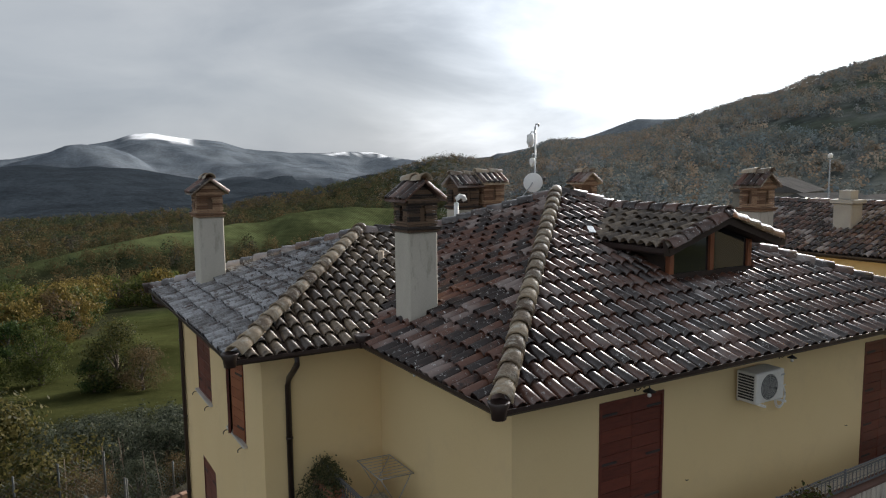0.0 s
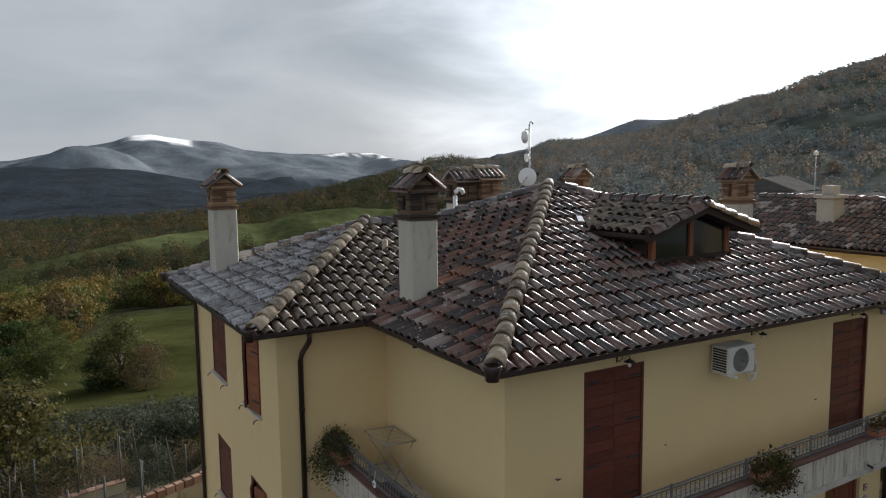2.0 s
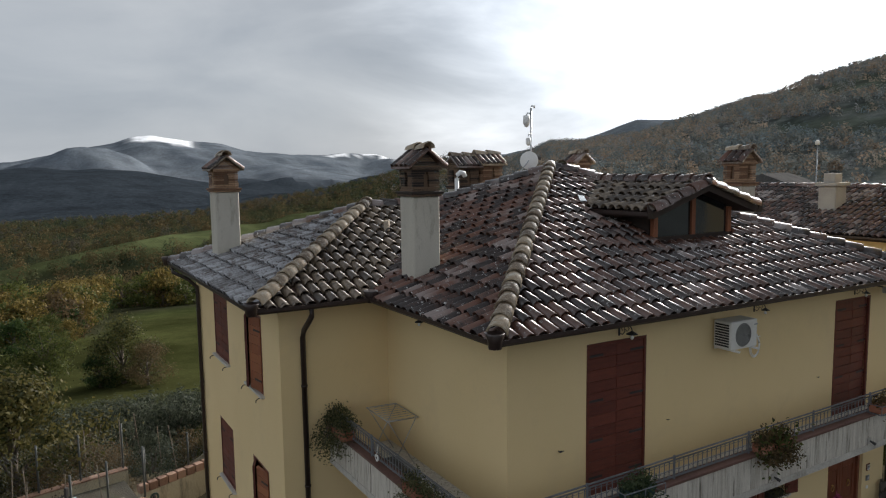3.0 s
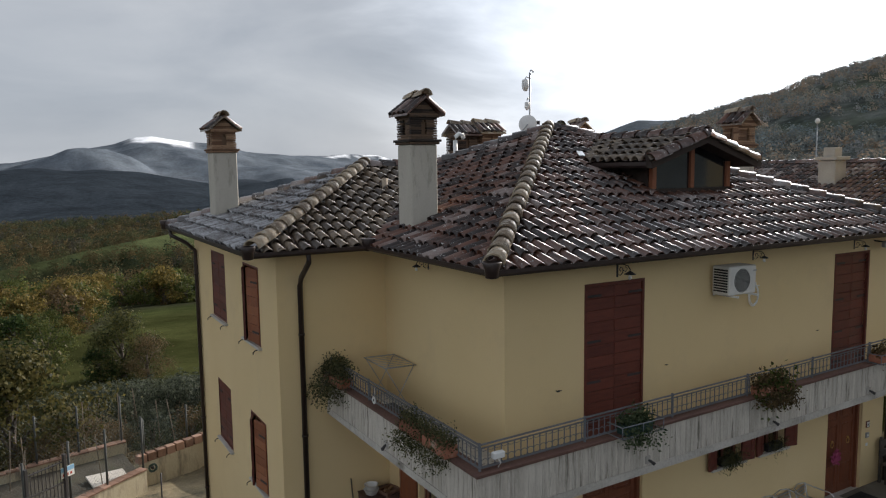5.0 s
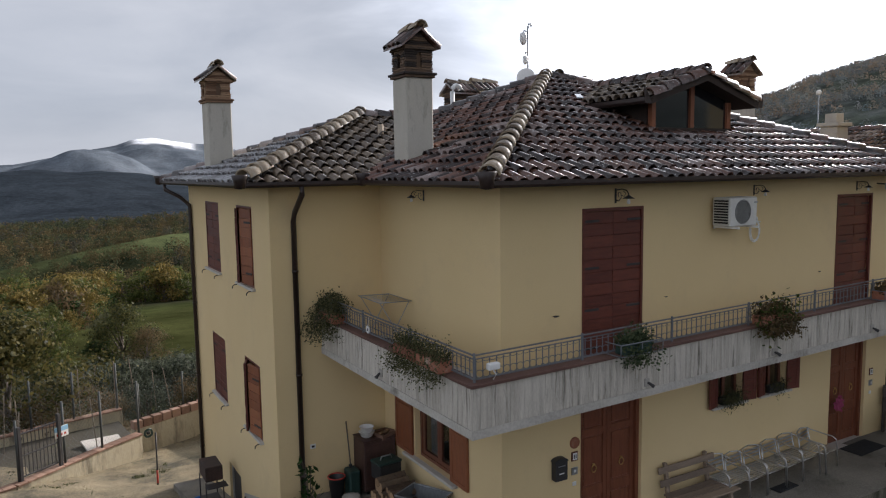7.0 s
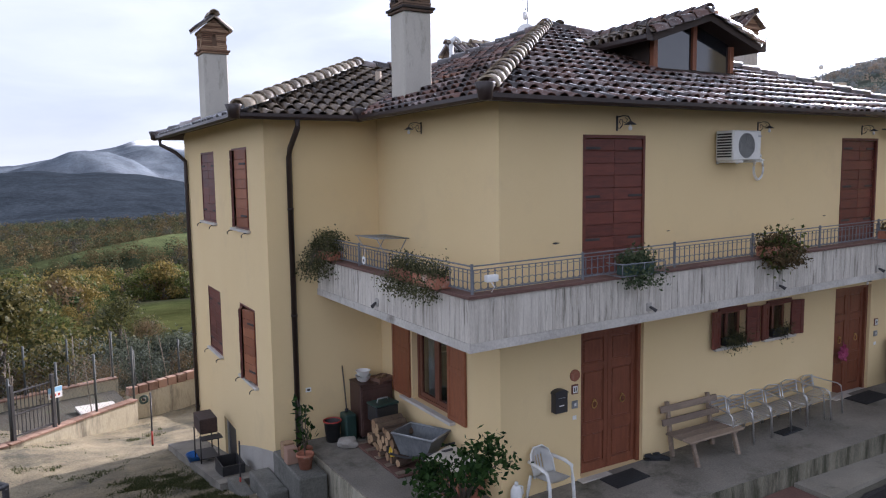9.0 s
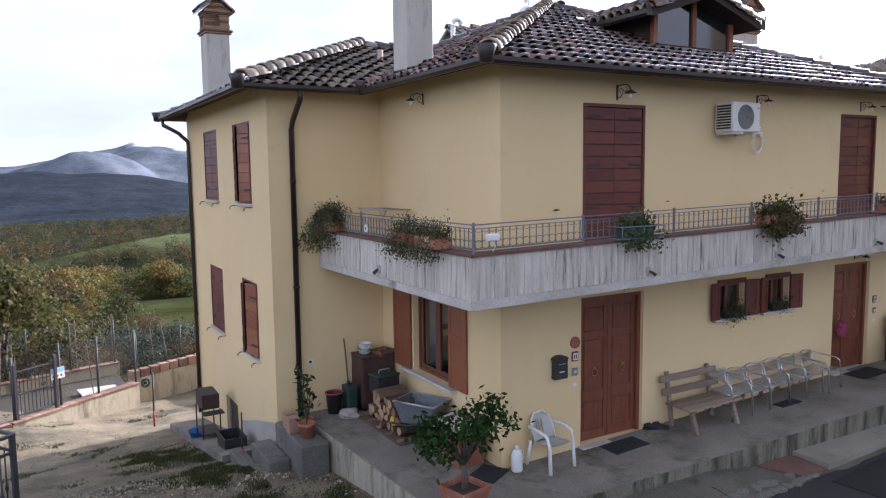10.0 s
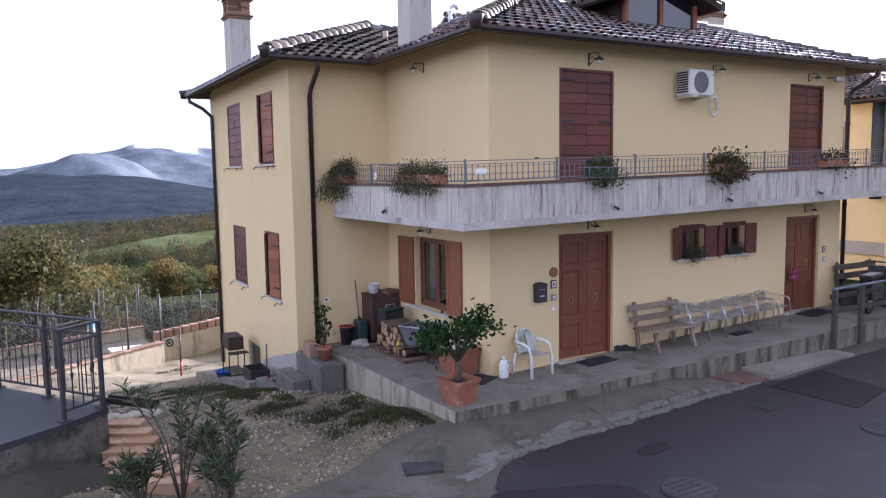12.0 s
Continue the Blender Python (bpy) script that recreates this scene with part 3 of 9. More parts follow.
def make_land():
    rings = [0.0, 3, 6, 9, 12, 15, 18, 21, 24, 27, 30, 34, 38, 43, 49, 56, 64, 74, 86, 100]
    while rings[-1] < 4700:
        rings.append(rings[-1] * (1.05 if rings[-1] < 2200 else 1.008 if 3380 < rings[-1] < 3800 else 1.022))
    cx, cy = -2.0, 3.0
    # fine sectors towards the valley, coarse behind
    angles = []
    a = 0.0
    while a < 360:
        angles.append(a)
        rel = (a + 180 - 58) % 360 - 180
        a += 0.5 if abs(rel) < 50 else 4.0
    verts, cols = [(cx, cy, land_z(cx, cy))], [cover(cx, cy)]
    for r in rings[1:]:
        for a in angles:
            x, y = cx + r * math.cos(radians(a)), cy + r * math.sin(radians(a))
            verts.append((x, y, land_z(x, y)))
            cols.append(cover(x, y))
    n, faces = len(angles), []
    for k in range(n):
        faces.append((0, 1 + k, 1 + (k + 1) % n))
    for i in range(len(rings) - 2):
        b = 1 + i * n
        for k in range(n):
            faces.append((b + k, b + n + k, b + n + (k + 1) % n, b + (k + 1) % n))
    me = bpy.data.meshes.new("ground")
    me.from_pydata(verts, [], faces)
    att = me.color_attributes.new("cover", "FLOAT_COLOR", "POINT")
    # the fourth value marks crop rows (above 0) and far hills (below 0)
    marks = []
    for x, y, z in verts:
        r, az = polar(x, y)
        marks.append(field_band(x, y) if 300 < r < 700 and az < 4 else -smooth(r, 900, 2200))
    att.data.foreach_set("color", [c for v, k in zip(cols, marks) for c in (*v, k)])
    for p in me.polygons:
        p.use_smooth = True
    m = bpy.data.materials.new("land")
    m.use_nodes = True
    nt = m.node_tree
    N, L = nt.nodes.new, nt.links.new
    b = nt.nodes["Principled BSDF"]
    at, co = N("ShaderNodeVertexColor"), N("ShaderNodeTexCoord")
    at.layer_name = "cover"
    n1, n2 = N("ShaderNodeTexNoise"), N("ShaderNodeTexNoise")
    n1.inputs["Scale"].default_value, n1.inputs["Detail"].default_value = 0.12, 8
    n1.inputs["Roughness"].default_value = 0.7
    n2.inputs["Scale"].default_value, n2.inputs["Detail"].default_value = 3.0, 6
    for q in (n1, n2):
        L(co.outputs["Object"], q.inputs["Vector"])
    r1 = N("ShaderNodeMapRange")
    r1.inputs["From Min"].default_value, r1.inputs["From Max"].default_value = 0.3, 0.7
    r1.inputs["To Min"].default_value, r1.inputs["To Max"].default_value = 0.62, 1.4
    L(n1.outputs["Fac"], r1.inputs["Value"])
    r2 = N("ShaderNodeMapRange")
    r2.inputs["To Min"].default_value, r2.inputs["To Max"].default_value = 0.6, 1.4
    L(n2.outputs["Fac"], r2.inputs["Value"])
    mm = N("ShaderNodeMath")
    mm.operation = "MULTIPLY"
    n3 = N("ShaderNodeTexNoise")
    n3.inputs["Scale"].default_value, n3.inputs["Detail"].default_value, n3.inputs["Roughness"].default_value = 0.012, 9, 0.68
    L(co.outputs["Object"], n3.inputs["Vector"])
    r3 = N("ShaderNodeMapRange")
    r3.inputs["From Min"].default_value, r3.inputs["From Max"].default_value = 0.34, 0.66
    r3.inputs["To Min"].default_value, r3.inputs["To Max"].default_value = 0.55, 1.45
    L(n3.outputs["Fac"], r3.inputs["Value"])
    m0 = N("ShaderNodeMath")
    m0.operation = "MULTIPLY"
    L(r1.outputs[0], m0.inputs[0])
    L(r3.outputs[0], m0.inputs[1])
    L(m0.outputs[0], mm.inputs[0])
    L(r2.outputs[0], mm.inputs[1])
    sc = N("ShaderNodeVectorMath")
    sc.operation = "SCALE"
    L(at.outputs["Color"], sc.inputs[0])
    # crop rows run down the spur
    turn = N("ShaderNodeMapping")
    turn.inputs["Rotation"].default_value = (0, 0, radians(38))
    L(co.outputs["Object"], turn.inputs["Vector"])
    rows = N("ShaderNodeTexWave")
    rows.inputs["Scale"].default_value, rows.inputs["Distortion"].default_value, rows.inputs["Detail"].default_value = 0.21, 3.0, 3
    rows.inputs["Detail Scale"].default_value = 0.5
    L(turn.outputs["Vector"], rows.inputs["Vector"])
    crop = N("ShaderNodeMapRange")
    crop.inputs["To Min"].default_value, crop.inputs["To Max"].default_value = 0.72, 1.15
    L(rows.outputs["Fac"], crop.inputs["Value"])
    is_crop = N("ShaderNodeMapRange")
    L(at.outputs["Alpha"], is_crop.inputs["Value"])
    # far hills keep less colour contrast, painted as if through haze
    is_far = N("ShaderNodeMapRange")
    is_far.inputs["From Min"].default_value, is_far.inputs["From Max"].default_value = 0.0, -1.0
    is_far.inputs["To Max"].default_value = 0.45
    L(at.outputs["Alpha"], is_far.inputs["Value"])
    calm, sown, grown = N("ShaderNodeMix"), N("ShaderNodeMix"), N("ShaderNodeMath")
    L(is_far.outputs[0], calm.inputs[0])
    L(mm.outputs[0], calm.inputs[2])
    calm.inputs[3].default_value = 1.0
    L(is_crop.outputs[0], sown.inputs[0])
    sown.inputs[2].default_value = 1.0
    L(crop.outputs[0], sown.inputs[3])
    grown.operation = "MULTIPLY"
    L(calm.outputs[0], grown.inputs[0])
    L(sown.outputs[0], grown.inputs[1])
    L(grown.outputs[0], sc.inputs["Scale"])
    L(sc.outputs[0], b.inputs["Base Color"])
    b.inputs["Roughness"].default_value = 0.95
    b.inputs["Specular IOR Level"].default_value = 0.0
    bp = N("ShaderNodeBump")
    bp.inputs["Strength"].default_value, bp.inputs["Distance"].default_value = 0.7, 0.12
    L(n2.outputs["Fac"], bp.inputs["Height"])
    L(bp.outputs[0], b.inputs["Normal"])
    me.materials.append(m)
    tagged(new("ground", me), "grassy hillside falling to a wooded valley and mountains", "ground", kind="structure")


make_land()

# ---- the house ----
WX, WY0, WY1, HX = -1.972, 3.70, 9.82, 9.24              # wing's left face, wing front and back, main block's far end
OVER, EAVE = 0.5, 5.33                                   # overhang, roof plane at the eave
K, KW, KV, KL = 0.40, 0.42, 0.375, 0.38                  # slopes: main front and back, main ends, wing front and back, wing end
WALL_TOP = 5.49
house = thing("house", label="two-storey yellow rendered farmhouse with a clay-tiled hipped roof", category="house")

BALCONY_DOORS = ((1.395, 2.567, 4.965), (7.385, 8.49, 4.985))
ENTRANCES = ((1.385, 2.60, 2.22), (7.39, 8.52, 2.26))
KITCHEN = ((4.25, 4.89), (5.45, 6.06))
FRONT_HOLES = [(x0, x1, 0.05, z1) for x0, x1, z1 in ENTRANCES] + [(x0, x1, 2.66, z1) for x0, x1, z1 in BALCONY_DOORS] + [(x0, x1, 1.60, 2.155) for x0, x1 in KITCHEN]
LEFT_HOLES = [(1.32, 2.54, 0.80, 2.11)]
WING_WINDOWS = ((4.74, 5.78, 3.52, 4.955, True), (7.20, 8.40, 3.52, 4.955, False), (4.62, 5.64, 0.78, 2.135, True), (7.16, 8.28, 0.78, 2.12, False))
WING_HOLES = [w[:4] for w in WING_WINDOWS] + [(6.35, 7.30, -1.38, -0.52), (4.26, 4.80, -0.98, -0.42)]
part("front_wall", made(grid_wall, lambda u, d, z: (u, d, z), [0.0, HX], [-1.2, WALL_TOP], FRONT_HOLES, 0.32), PLASTER, house)
part("side_wall", made(grid_wall, lambda u, d, z: (d, u, z), [0.321, WY0 - 0.002], [-1.2, WALL_TOP], LEFT_HOLES, 0.32), PLASTER, house)
part("wing_front_wall", made(grid_wall, lambda u, d, z: (u, WY0 + d, z), [WX, 0.32], [-1.9, WALL_TOP], [], 0.32), PLASTER, house)
part("wing_side_wall", made(grid_wall, lambda u, d, z: (WX + d, u, z), [WY0 + 0.322, WY1], [-2.3, WALL_TOP], WING_HOLES, 0.32), PLASTER, house)
part("back_wall", made(box, WX, HX, WY1 + 0.002, WY1 + 0.32, -2.3, WALL_TOP), PLASTER, house)
part("end_wall", made(box, HX - 0.32, HX - 0.002, 0.322, WY1, -1.2, WALL_TOP), PLASTER, house)
part("floor_slab", made(box, 0.33, HX - 0.33, 0.33, WY1 - 0.01, 2.5, 2.74), RENDER_GREY, house)


# ---- roof: base, channels, cover tiles ----
def tile_mesh(name, length, r0, r1, thick, mat, seg=6):
    """A half-round cover tile, mouth down the slope at y = 0."""
    bm = bmesh.new()
    rows = []
    for y, r in ((0.0, r0), (length, r1)):
        rows.append([[bm.verts.new(((r - t) * math.cos(math.pi * k / seg), y, (r - t) * math.sin(math.pi * k / seg) * 0.98)) for k in range(seg + 1)] for t in (0, thick)])
    for k in range(seg):
        f = bm.faces.new((rows[0][0][k], rows[1][0][k], rows[1][0][k + 1], rows[0][0][k + 1]))
        f.smooth = True
        bm.faces.new((rows[0][0][k], rows[0][0][k + 1], rows[0][1][k + 1], rows[0][1][k]))
        f = bm.faces.new((rows[0][1][k], rows[0][1][k + 1], rows[1][1][k + 1], rows[1][1][k]))
        f.smooth = True
    me = bpy.data.meshes.new(name)
    bmesh.ops.recalc_face_normals(bm, faces=bm.faces)
    bm.to_mesh(me)
    bm.free()
    me.materials.append(mat)
    return me


PITCH, ROW = 0.212, 0.345
TILE_ME = tile_mesh("tile", 0.43, 0.091, 0.066, 0.011, TILE)
HIP_ME = tile_mesh("ridge_tile", 0.46, 0.145, 0.112, 0.022, TILE_HIP, 8)
HIP_DARK_ME = HIP_ME.copy()
HIP_DARK_ME.materials[0] = TILE
PALE_ME = tile_mesh("tile", 0.43, 0.096, 0.065, 0.010, TILE_PALE)
WEST_ME = tile_mesh("tile", 0.43, 0.092, 0.066, 0.011, TILE_WEST)
BUFF_ME = tile_mesh("tile", 0.43, 0.093, 0.066, 0.011, TILE_BUFF)
tile_rand = random.Random(5)


def slope_frame(origin, along, up_plan, k):
    a = Vector(along).normalized()
    d = (Vector(up_plan).normalized() + Vector((0, 0, k))).normalized()
    n = a.cross(d)
    if n.z < 0:
        n = -n
    m = Matrix((a, d, n)).transposed().to_4x4()
    m.translation = Vector(origin)
    return m


def lay_slope(name, owner, origin, along, up_plan, width, span, k=K, limit=300, skip=None, keep=None, mesh=None, step=0.03, bed=CHANNEL):
    """Tiles one slope. span(a) gives the plan depths between which column a is tiled; skip(a, depth) leaves a tile out;
    keep(a, depth) says which tiles become single pieces first."""
    m = slope_frame(origin, along, up_plan, k)
    stretch = math.sqrt(1 + k * k)
    singles, rest = [], []
    chan = bmesh.new()
    cols = int(width / PITCH)
    for i in range(cols + 1):
        a = i * PITCH + 0.03
        lo, hi = span(a)
        # channel between this column and the next
        cl, ch = span(a + PITCH / 2)
        if ch - cl > 0.1:
            d = cl * stretch
            while d < ch * stretch:
                e = min(d + ROW, ch * stretch)
                if skip is None or not skip(a + PITCH / 2, (d + e) / 2 / stretch):
                    row = []
                    for dd, lift in ((d, step), (e, 0.012)):
                        row.append([chan.verts.new(m @ Vector((a + PITCH / 2 + s * 0.105, dd, lift + abs(s) ** 2 * 0.05))) for s in (-1, -0.5, 0, 0.5, 1)])
                    for q in range(4):
                        f = chan.faces.new((row[0][q], row[0][q + 1], row[1][q + 1], row[1][q]))
                        f.smooth = True
                d = e
        if hi - lo < 0.12:
            continue
        d, top = lo * stretch - (0.05 if lo <= 0.001 else 0), hi * stretch
        while d < top - 0.06:
            length = min(0.43, top - d + 0.05)
            if skip is None or not skip(a, (d + length / 2) / stretch):
                jit = tile_rand.gauss
                t = m @ Matrix.Translation((a + jit(0, 0.006), d + jit(0, 0.012), 0.048 + jit(0, 0.003))) @ pose(0, 0, 0, (-5.0 if mesh else -3.6) + jit(0, 0.5), jit(0, 1.6), jit(0, 1.2)) @ Matrix.Diagonal((1, length / 0.43, 1, 1))
                near = keep(a, d / stretch) if keep else True
                (singles if near and len(singles) < limit else rest).append(t)
            d += ROW
    base = tagged(part(name, chan, bed, owner), kind="stuff")
    for t in singles:
        ob = new("tile", mesh or TILE_ME)
        ob.parent, ob.matrix_basis = base, t
    if rest:
        src_v = np.array([v.co[:] for v in TILE_ME.vertices])
        src_f = [tuple(p.vertices) for p in TILE_ME.polygons]
        vs, fs = [], []
        for t in rest:
            r, o = np.array(t.to_3x3()), np.array(t.translation)
            k0 = len(vs)
            vs.extend((src_v @ r.T + o).tolist())
            fs.extend([tuple(k0 + i for i in f) for f in src_f])
        me = bpy.data.meshes.new("tile_field")
        me.from_pydata(vs, [], fs)
        me.polygons.foreach_set("use_smooth", [True] * len(fs))
        me.materials.append(TILE_REST)
        ob = new("tile_field", me)
        ob.parent = base
        tagged(ob, kind="stuff")
    return base


X0, X1, Y0, Y1, YM = -OVER, HX + OVER, -OVER, WY1 + OVER, 9.9
HALF = (YM - Y0) / 2                                     # plan depths of the slopes
HW = HALF * K / KW
VX, VY = WX - OVER, WY0 - OVER
WHALF = (Y1 - VY) / 2
WHW = WHALF * KV / KL
XV = X0 + WHALF * KV / KW                                # where the wing's ridge runs into the main roof
DX0, DX1, DY = 4.25, 6.31, 1.5                           # dormer's walls


def front_span(a):
    x = X0 + a
    return 0.0, max(0.0, min((x - X0) * HALF / HW, (X1 - x) * HALF / HW, HALF))


def west_span(a):
    y = Y0 + a
    lo = max(0.0, min(y - VY, Y1 - y)) * KV / KW
    return lo, max(lo, min(y - Y0, YM - y) * HW / HALF)


def wing_front_span(a):
    x = VX + a
    lo = max(0.0, x - X0) * KW / KV
    return lo, max(lo, min((x - VX) * WHALF / WHW, WHALF))


def wing_left_span(a):
    y = VY + a
    return 0.0, max(0.0, min(y - VY, Y1 - y)) * WHW / WHALF


def in_dormer(a, depth):
    x, y = X0 + a, Y0 + depth
    return DX0 - 0.02 < x < DX1 + 0.02 and DY + 0.05 < y and y < 3.95 - 1.0 * abs(x - 5.28)


def roof_decks():
    """The boarded deck under the tiles, one closed solid a slope."""
    decks = []
    def slab(pts):
        decks.append(made(prism, [Vector(p) - Vector((0, 0, 0.022)) for p in pts], (0, 0, 0.018)))
    pk = EAVE + K * HALF
    wk = EAVE + KV * WHALF
    ry = (Y0 + YM) / 2
    wy = (VY + Y1) / 2
    slab([(X0, Y0, EAVE), (X1, Y0, EAVE), (X1 - HW, ry, pk), (X0 + HW, ry, pk)])
    slab([(X0, VY, EAVE), (X0, Y0, EAVE), (X0 + HW, ry, pk), (XV, wy, wk)])
    slab([(X1, Y0, EAVE), (X1, YM, EAVE), (X1 - HW, ry, pk)])
    slab([(X1, YM, EAVE), (X0, YM, EAVE), (X0 + HW, ry, pk), (X1 - HW, ry, pk)])
    slab([(XV, Y1, EAVE), (VX, Y1, EAVE), (VX + WHW, wy, wk), (XV, wy, wk)])
    slab([(VX, Y1, EAVE), (VX, VY, EAVE), (VX + WHW, wy, wk)])
    slab([(VX, VY, EAVE), (X0, VY, EAVE), (XV, wy, wk), (VX + WHW, wy, wk)])
    return decks


decks = roof_decks()
roof = part("roof", decks[0], SOFFIT, house, "dark boarded eaves under clay tiles")
for deck in decks[1:]:
    part("roof_deck", deck, SOFFIT, house)


def hip_line(p, q, owner, offset=0.14, lap=0.34, mesh=None):
    """Ridge tiles laid from p (low) to q (high)."""
    p, q = Vector(p), Vector(q)
    if mesh:
        offset = min(offset, 0.07)
    d = (q - p).normalized()
    a = d.cross(Vector((0, 0, 1))).normalized()
    n = a.cross(d)
    m = Matrix((a, d, n)).transposed().to_4x4()
    s, total = 0.0, (q - p).length
    while s < total - 0.05:
        ob = new("ridge_tile", mesh or HIP_ME)
        ob.parent = owner
        t = Matrix.Translation(p + d * s + n * offset) @ m @ pose(0, 0, 0, -2.5 + tile_rand.gauss(0, 0.5), tile_rand.gauss(0, 2), tile_rand.gauss(0, 1))
        ob.matrix_basis = t @ Matrix.Diagonal((1, min(1, (total - s + 0.1) / 0.46), 1, 1))
        s += lap


PK, WK = EAVE + K * HALF, EAVE + KV * WHALF
RY, WYC = (Y0 + YM) / 2, (VY + Y1) / 2


def box_profile(bm, p, q, out, h=0.085, w=0.11):
    """Gutter: a U-shaped trough along p to q; out is the plan direction away from the wall."""
    p, q, out = Vector(p), Vector(q), Vector(out)
    prof = [(0.0, h), (0.0, 0.035), (0.03, 0.0), (w - 0.03, 0.0), (w, 0.035), (w, h), (w - 0.012, h), (w - 0.012, 0.04), (w - 0.036, 0.014), (0.036, 0.014), (0.012, 0.04), (0.012, h)]
    rows = [[bm.verts.new(e + out * u + Vector((0, 0, z))) for u, z in prof] for e in (p, q)]
    n = len(prof)
    for i in range(n):
        bm.faces.new((rows[0][i], rows[0][(i + 1) % n], rows[1][(i + 1) % n], rows[1][i]))
    bm.faces.new(rows[0][::-1])
    bm.faces.new(rows[1])


G = EAVE - 0.02
for p, q, out in (((X0 - 0.1, Y0, G), (X1 + 0.1, Y0, G), (0, -1, 0)), ((X0, Y0 - 0.1, G), (X0, VY - 0.02, G), (-1, 0, 0)),
                  ((VX - 0.1, VY, G), (X0 - 0.1, VY, G), (0, -1, 0)), ((VX, VY - 0.1, G), (VX, Y1 + 0.1, G), (-1, 0, 0)),
                  ((X1, Y0, G), (X1, YM, G), (1, 0, 0))):
    part("gutter", made(box_profile, p, q, out), GUTTER, house, "dark brown metal gutter")


def downpipe(pts):
    bm = bmesh.new()
    tube(bm, pts, 0.045, 10)
    ob = part("downpipe", bm, GUTTER, house, "dark brown metal downpipe")
    z = pts[-1][2] + 0.6
    while z < pts[-2][2] - 0.2:
        b = bmesh.new()
        lathe(b, [(0.056, 0), (0.056, 0.035)], 12, (pts[-1][0], pts[-1][1], z))
        part("pipe_bracket", b, GUTTER, ob)
        z += 1.75


downpipe([(-1.6, VY - 0.06, G), (-1.6, VY - 0.06, G - 0.12), (-1.6, VY + 0.1, G - 0.25), (-1.59, WY0 - 0.14, G - 0.42), (-1.59, WY0 - 0.06, G - 0.56), (-1.59, WY0 - 0.06, -0.2)])
downpipe([(VX - 0.06, 9.97, G), (VX - 0.06, 9.92, G - 0.12), (WX - 0.25, 9.84, G - 0.3), (WX - 0.06, 9.77, G - 0.5), (WX - 0.06, 9.77, G - 0.7), (WX - 0.06, 9.77, -1.6)])
downpipe([(HX + 0.3, Y0 - 0.06, G), (HX + 0.3, Y0, G - 0.12), (HX + 0.12, -0.1, G - 0.4), (HX + 0.06, -0.06, G - 0.55), (HX + 0.06, -0.06, 0.1)])

# ---- balcony ----
BX0, BX1, BY0, BZ0, BZ1 = -1.15, 11.6, -1.10, 2.475, 3.075
RISE = 0.02                                              # the balcony climbs a little along the front


def up_at(x):
    return RISE * max(0.0, x - BX0)


def climb(bm):
    for v in bm.verts:
        v.co.z += up_at(v.co.x)
    return bm


def balcony_slab(bm):
    box(bm, BX0 + 0.16, -0.003, -0.003, WY0 - 0.003, BZ0 + 0.1, 2.62)
    box(bm, BX0 + 0.16, BX1, BY0 + 0.16, -0.004, BZ0 + 0.1, 2.62)


def parapet(bm):
    out = [(BX0, WY0 - 0.004), (BX0, BY0), (BX1, BY0), (BX1, BY0 + 0.158), (BX0 + 0.158, BY0 + 0.158), (BX0 + 0.158, WY0 - 0.004)]
    prism(bm, [(x, y, BZ0) for x, y in out], (0, 0, BZ1 - BZ0))


balcony = part("balcony", climb(made(balcony_slab)), CONCRETE, house, "board-marked concrete balcony with streaks")
part("parapet", climb(made(parapet)), CONCRETE, balcony, "weather-streaked board-marked concrete parapet")


def coping(bm):
    out = [(BX0 - 0.03, WY0 - 0.004), (BX0 - 0.03, BY0 - 0.03), (BX1, BY0 - 0.03), (BX1, BY0 + 0.19), (BX0 + 0.19, BY0 + 0.19), (BX0 + 0.19, WY0 - 0.004)]
    prism(bm, [(x, y, BZ1 + 0.002) for x, y in out], (0, 0, 0.035))


def drip_band(bm):
    out = [(BX0 - 0.012, WY0 - 0.004), (BX0 - 0.012, BY0 - 0.012), (BX1, BY0 - 0.012), (BX1, BY0 - 0.001), (BX0 - 0.001, BY0 - 0.001), (BX0 - 0.001, WY0 - 0.004)]
    prism(bm, [(x, y, BZ0 - 0.003) for x, y in out], (0, 0, 0.105))


BAND = material("pale_cement_band", (0.36, 0.335, 0.295), (0.56, 0.53, 0.475), accent=(0.20, 0.18, 0.15), fine=30, coarse=2, rough=0.9, bump=0.25, accent_scale=1.8, accent_at=(0.54, 0.72))
part("drip_band", climb(made(drip_band)), BAND, balcony, "pale cement band under the parapet")
BOARD_MARK = material("board_marked_concrete", (0.38, 0.345, 0.29), (0.62, 0.58, 0.505), accent=(0.12, 0.105, 0.08), fine=24, coarse=2.2, rough=0.9, bump=0.3, stretch=(9, 9, 0.8), accent_scale=1.2, accent_at=(0.54, 0.68), island=0.10)


def board_marks(bm):
    """Upright strips left by the shuttering, each a little deeper or shallower than the next."""
    rnd = random.Random(19)
    z0, z1, w = BZ0 + 0.106, BZ1 - 0.004, 0.104
    for i in range(int((BX1 - BX0) / w)):
        x = BX0 + i * w
        rbox(bm, x + 0.002, x + w - 0.002, BY0 - 0.003 - rnd.uniform(0.001, 0.006), BY0 - 0.0008, z0, z1 - rnd.uniform(0, 0.012), 0.0012)
    for i in range(int((WY0 - BY0 - 0.02) / w)):
        y = BY0 + i * w
        rbox(bm, BX0 - 0.003 - rnd.uniform(0.001, 0.006), BX0 - 0.0008, y + 0.002, y + w - 0.002, z0, z1 - rnd.uniform(0, 0.012), 0.0012)


tagged(part("shuttering_mark", climb(made(board_marks)), BOARD_MARK, balcony), kind="stuff")
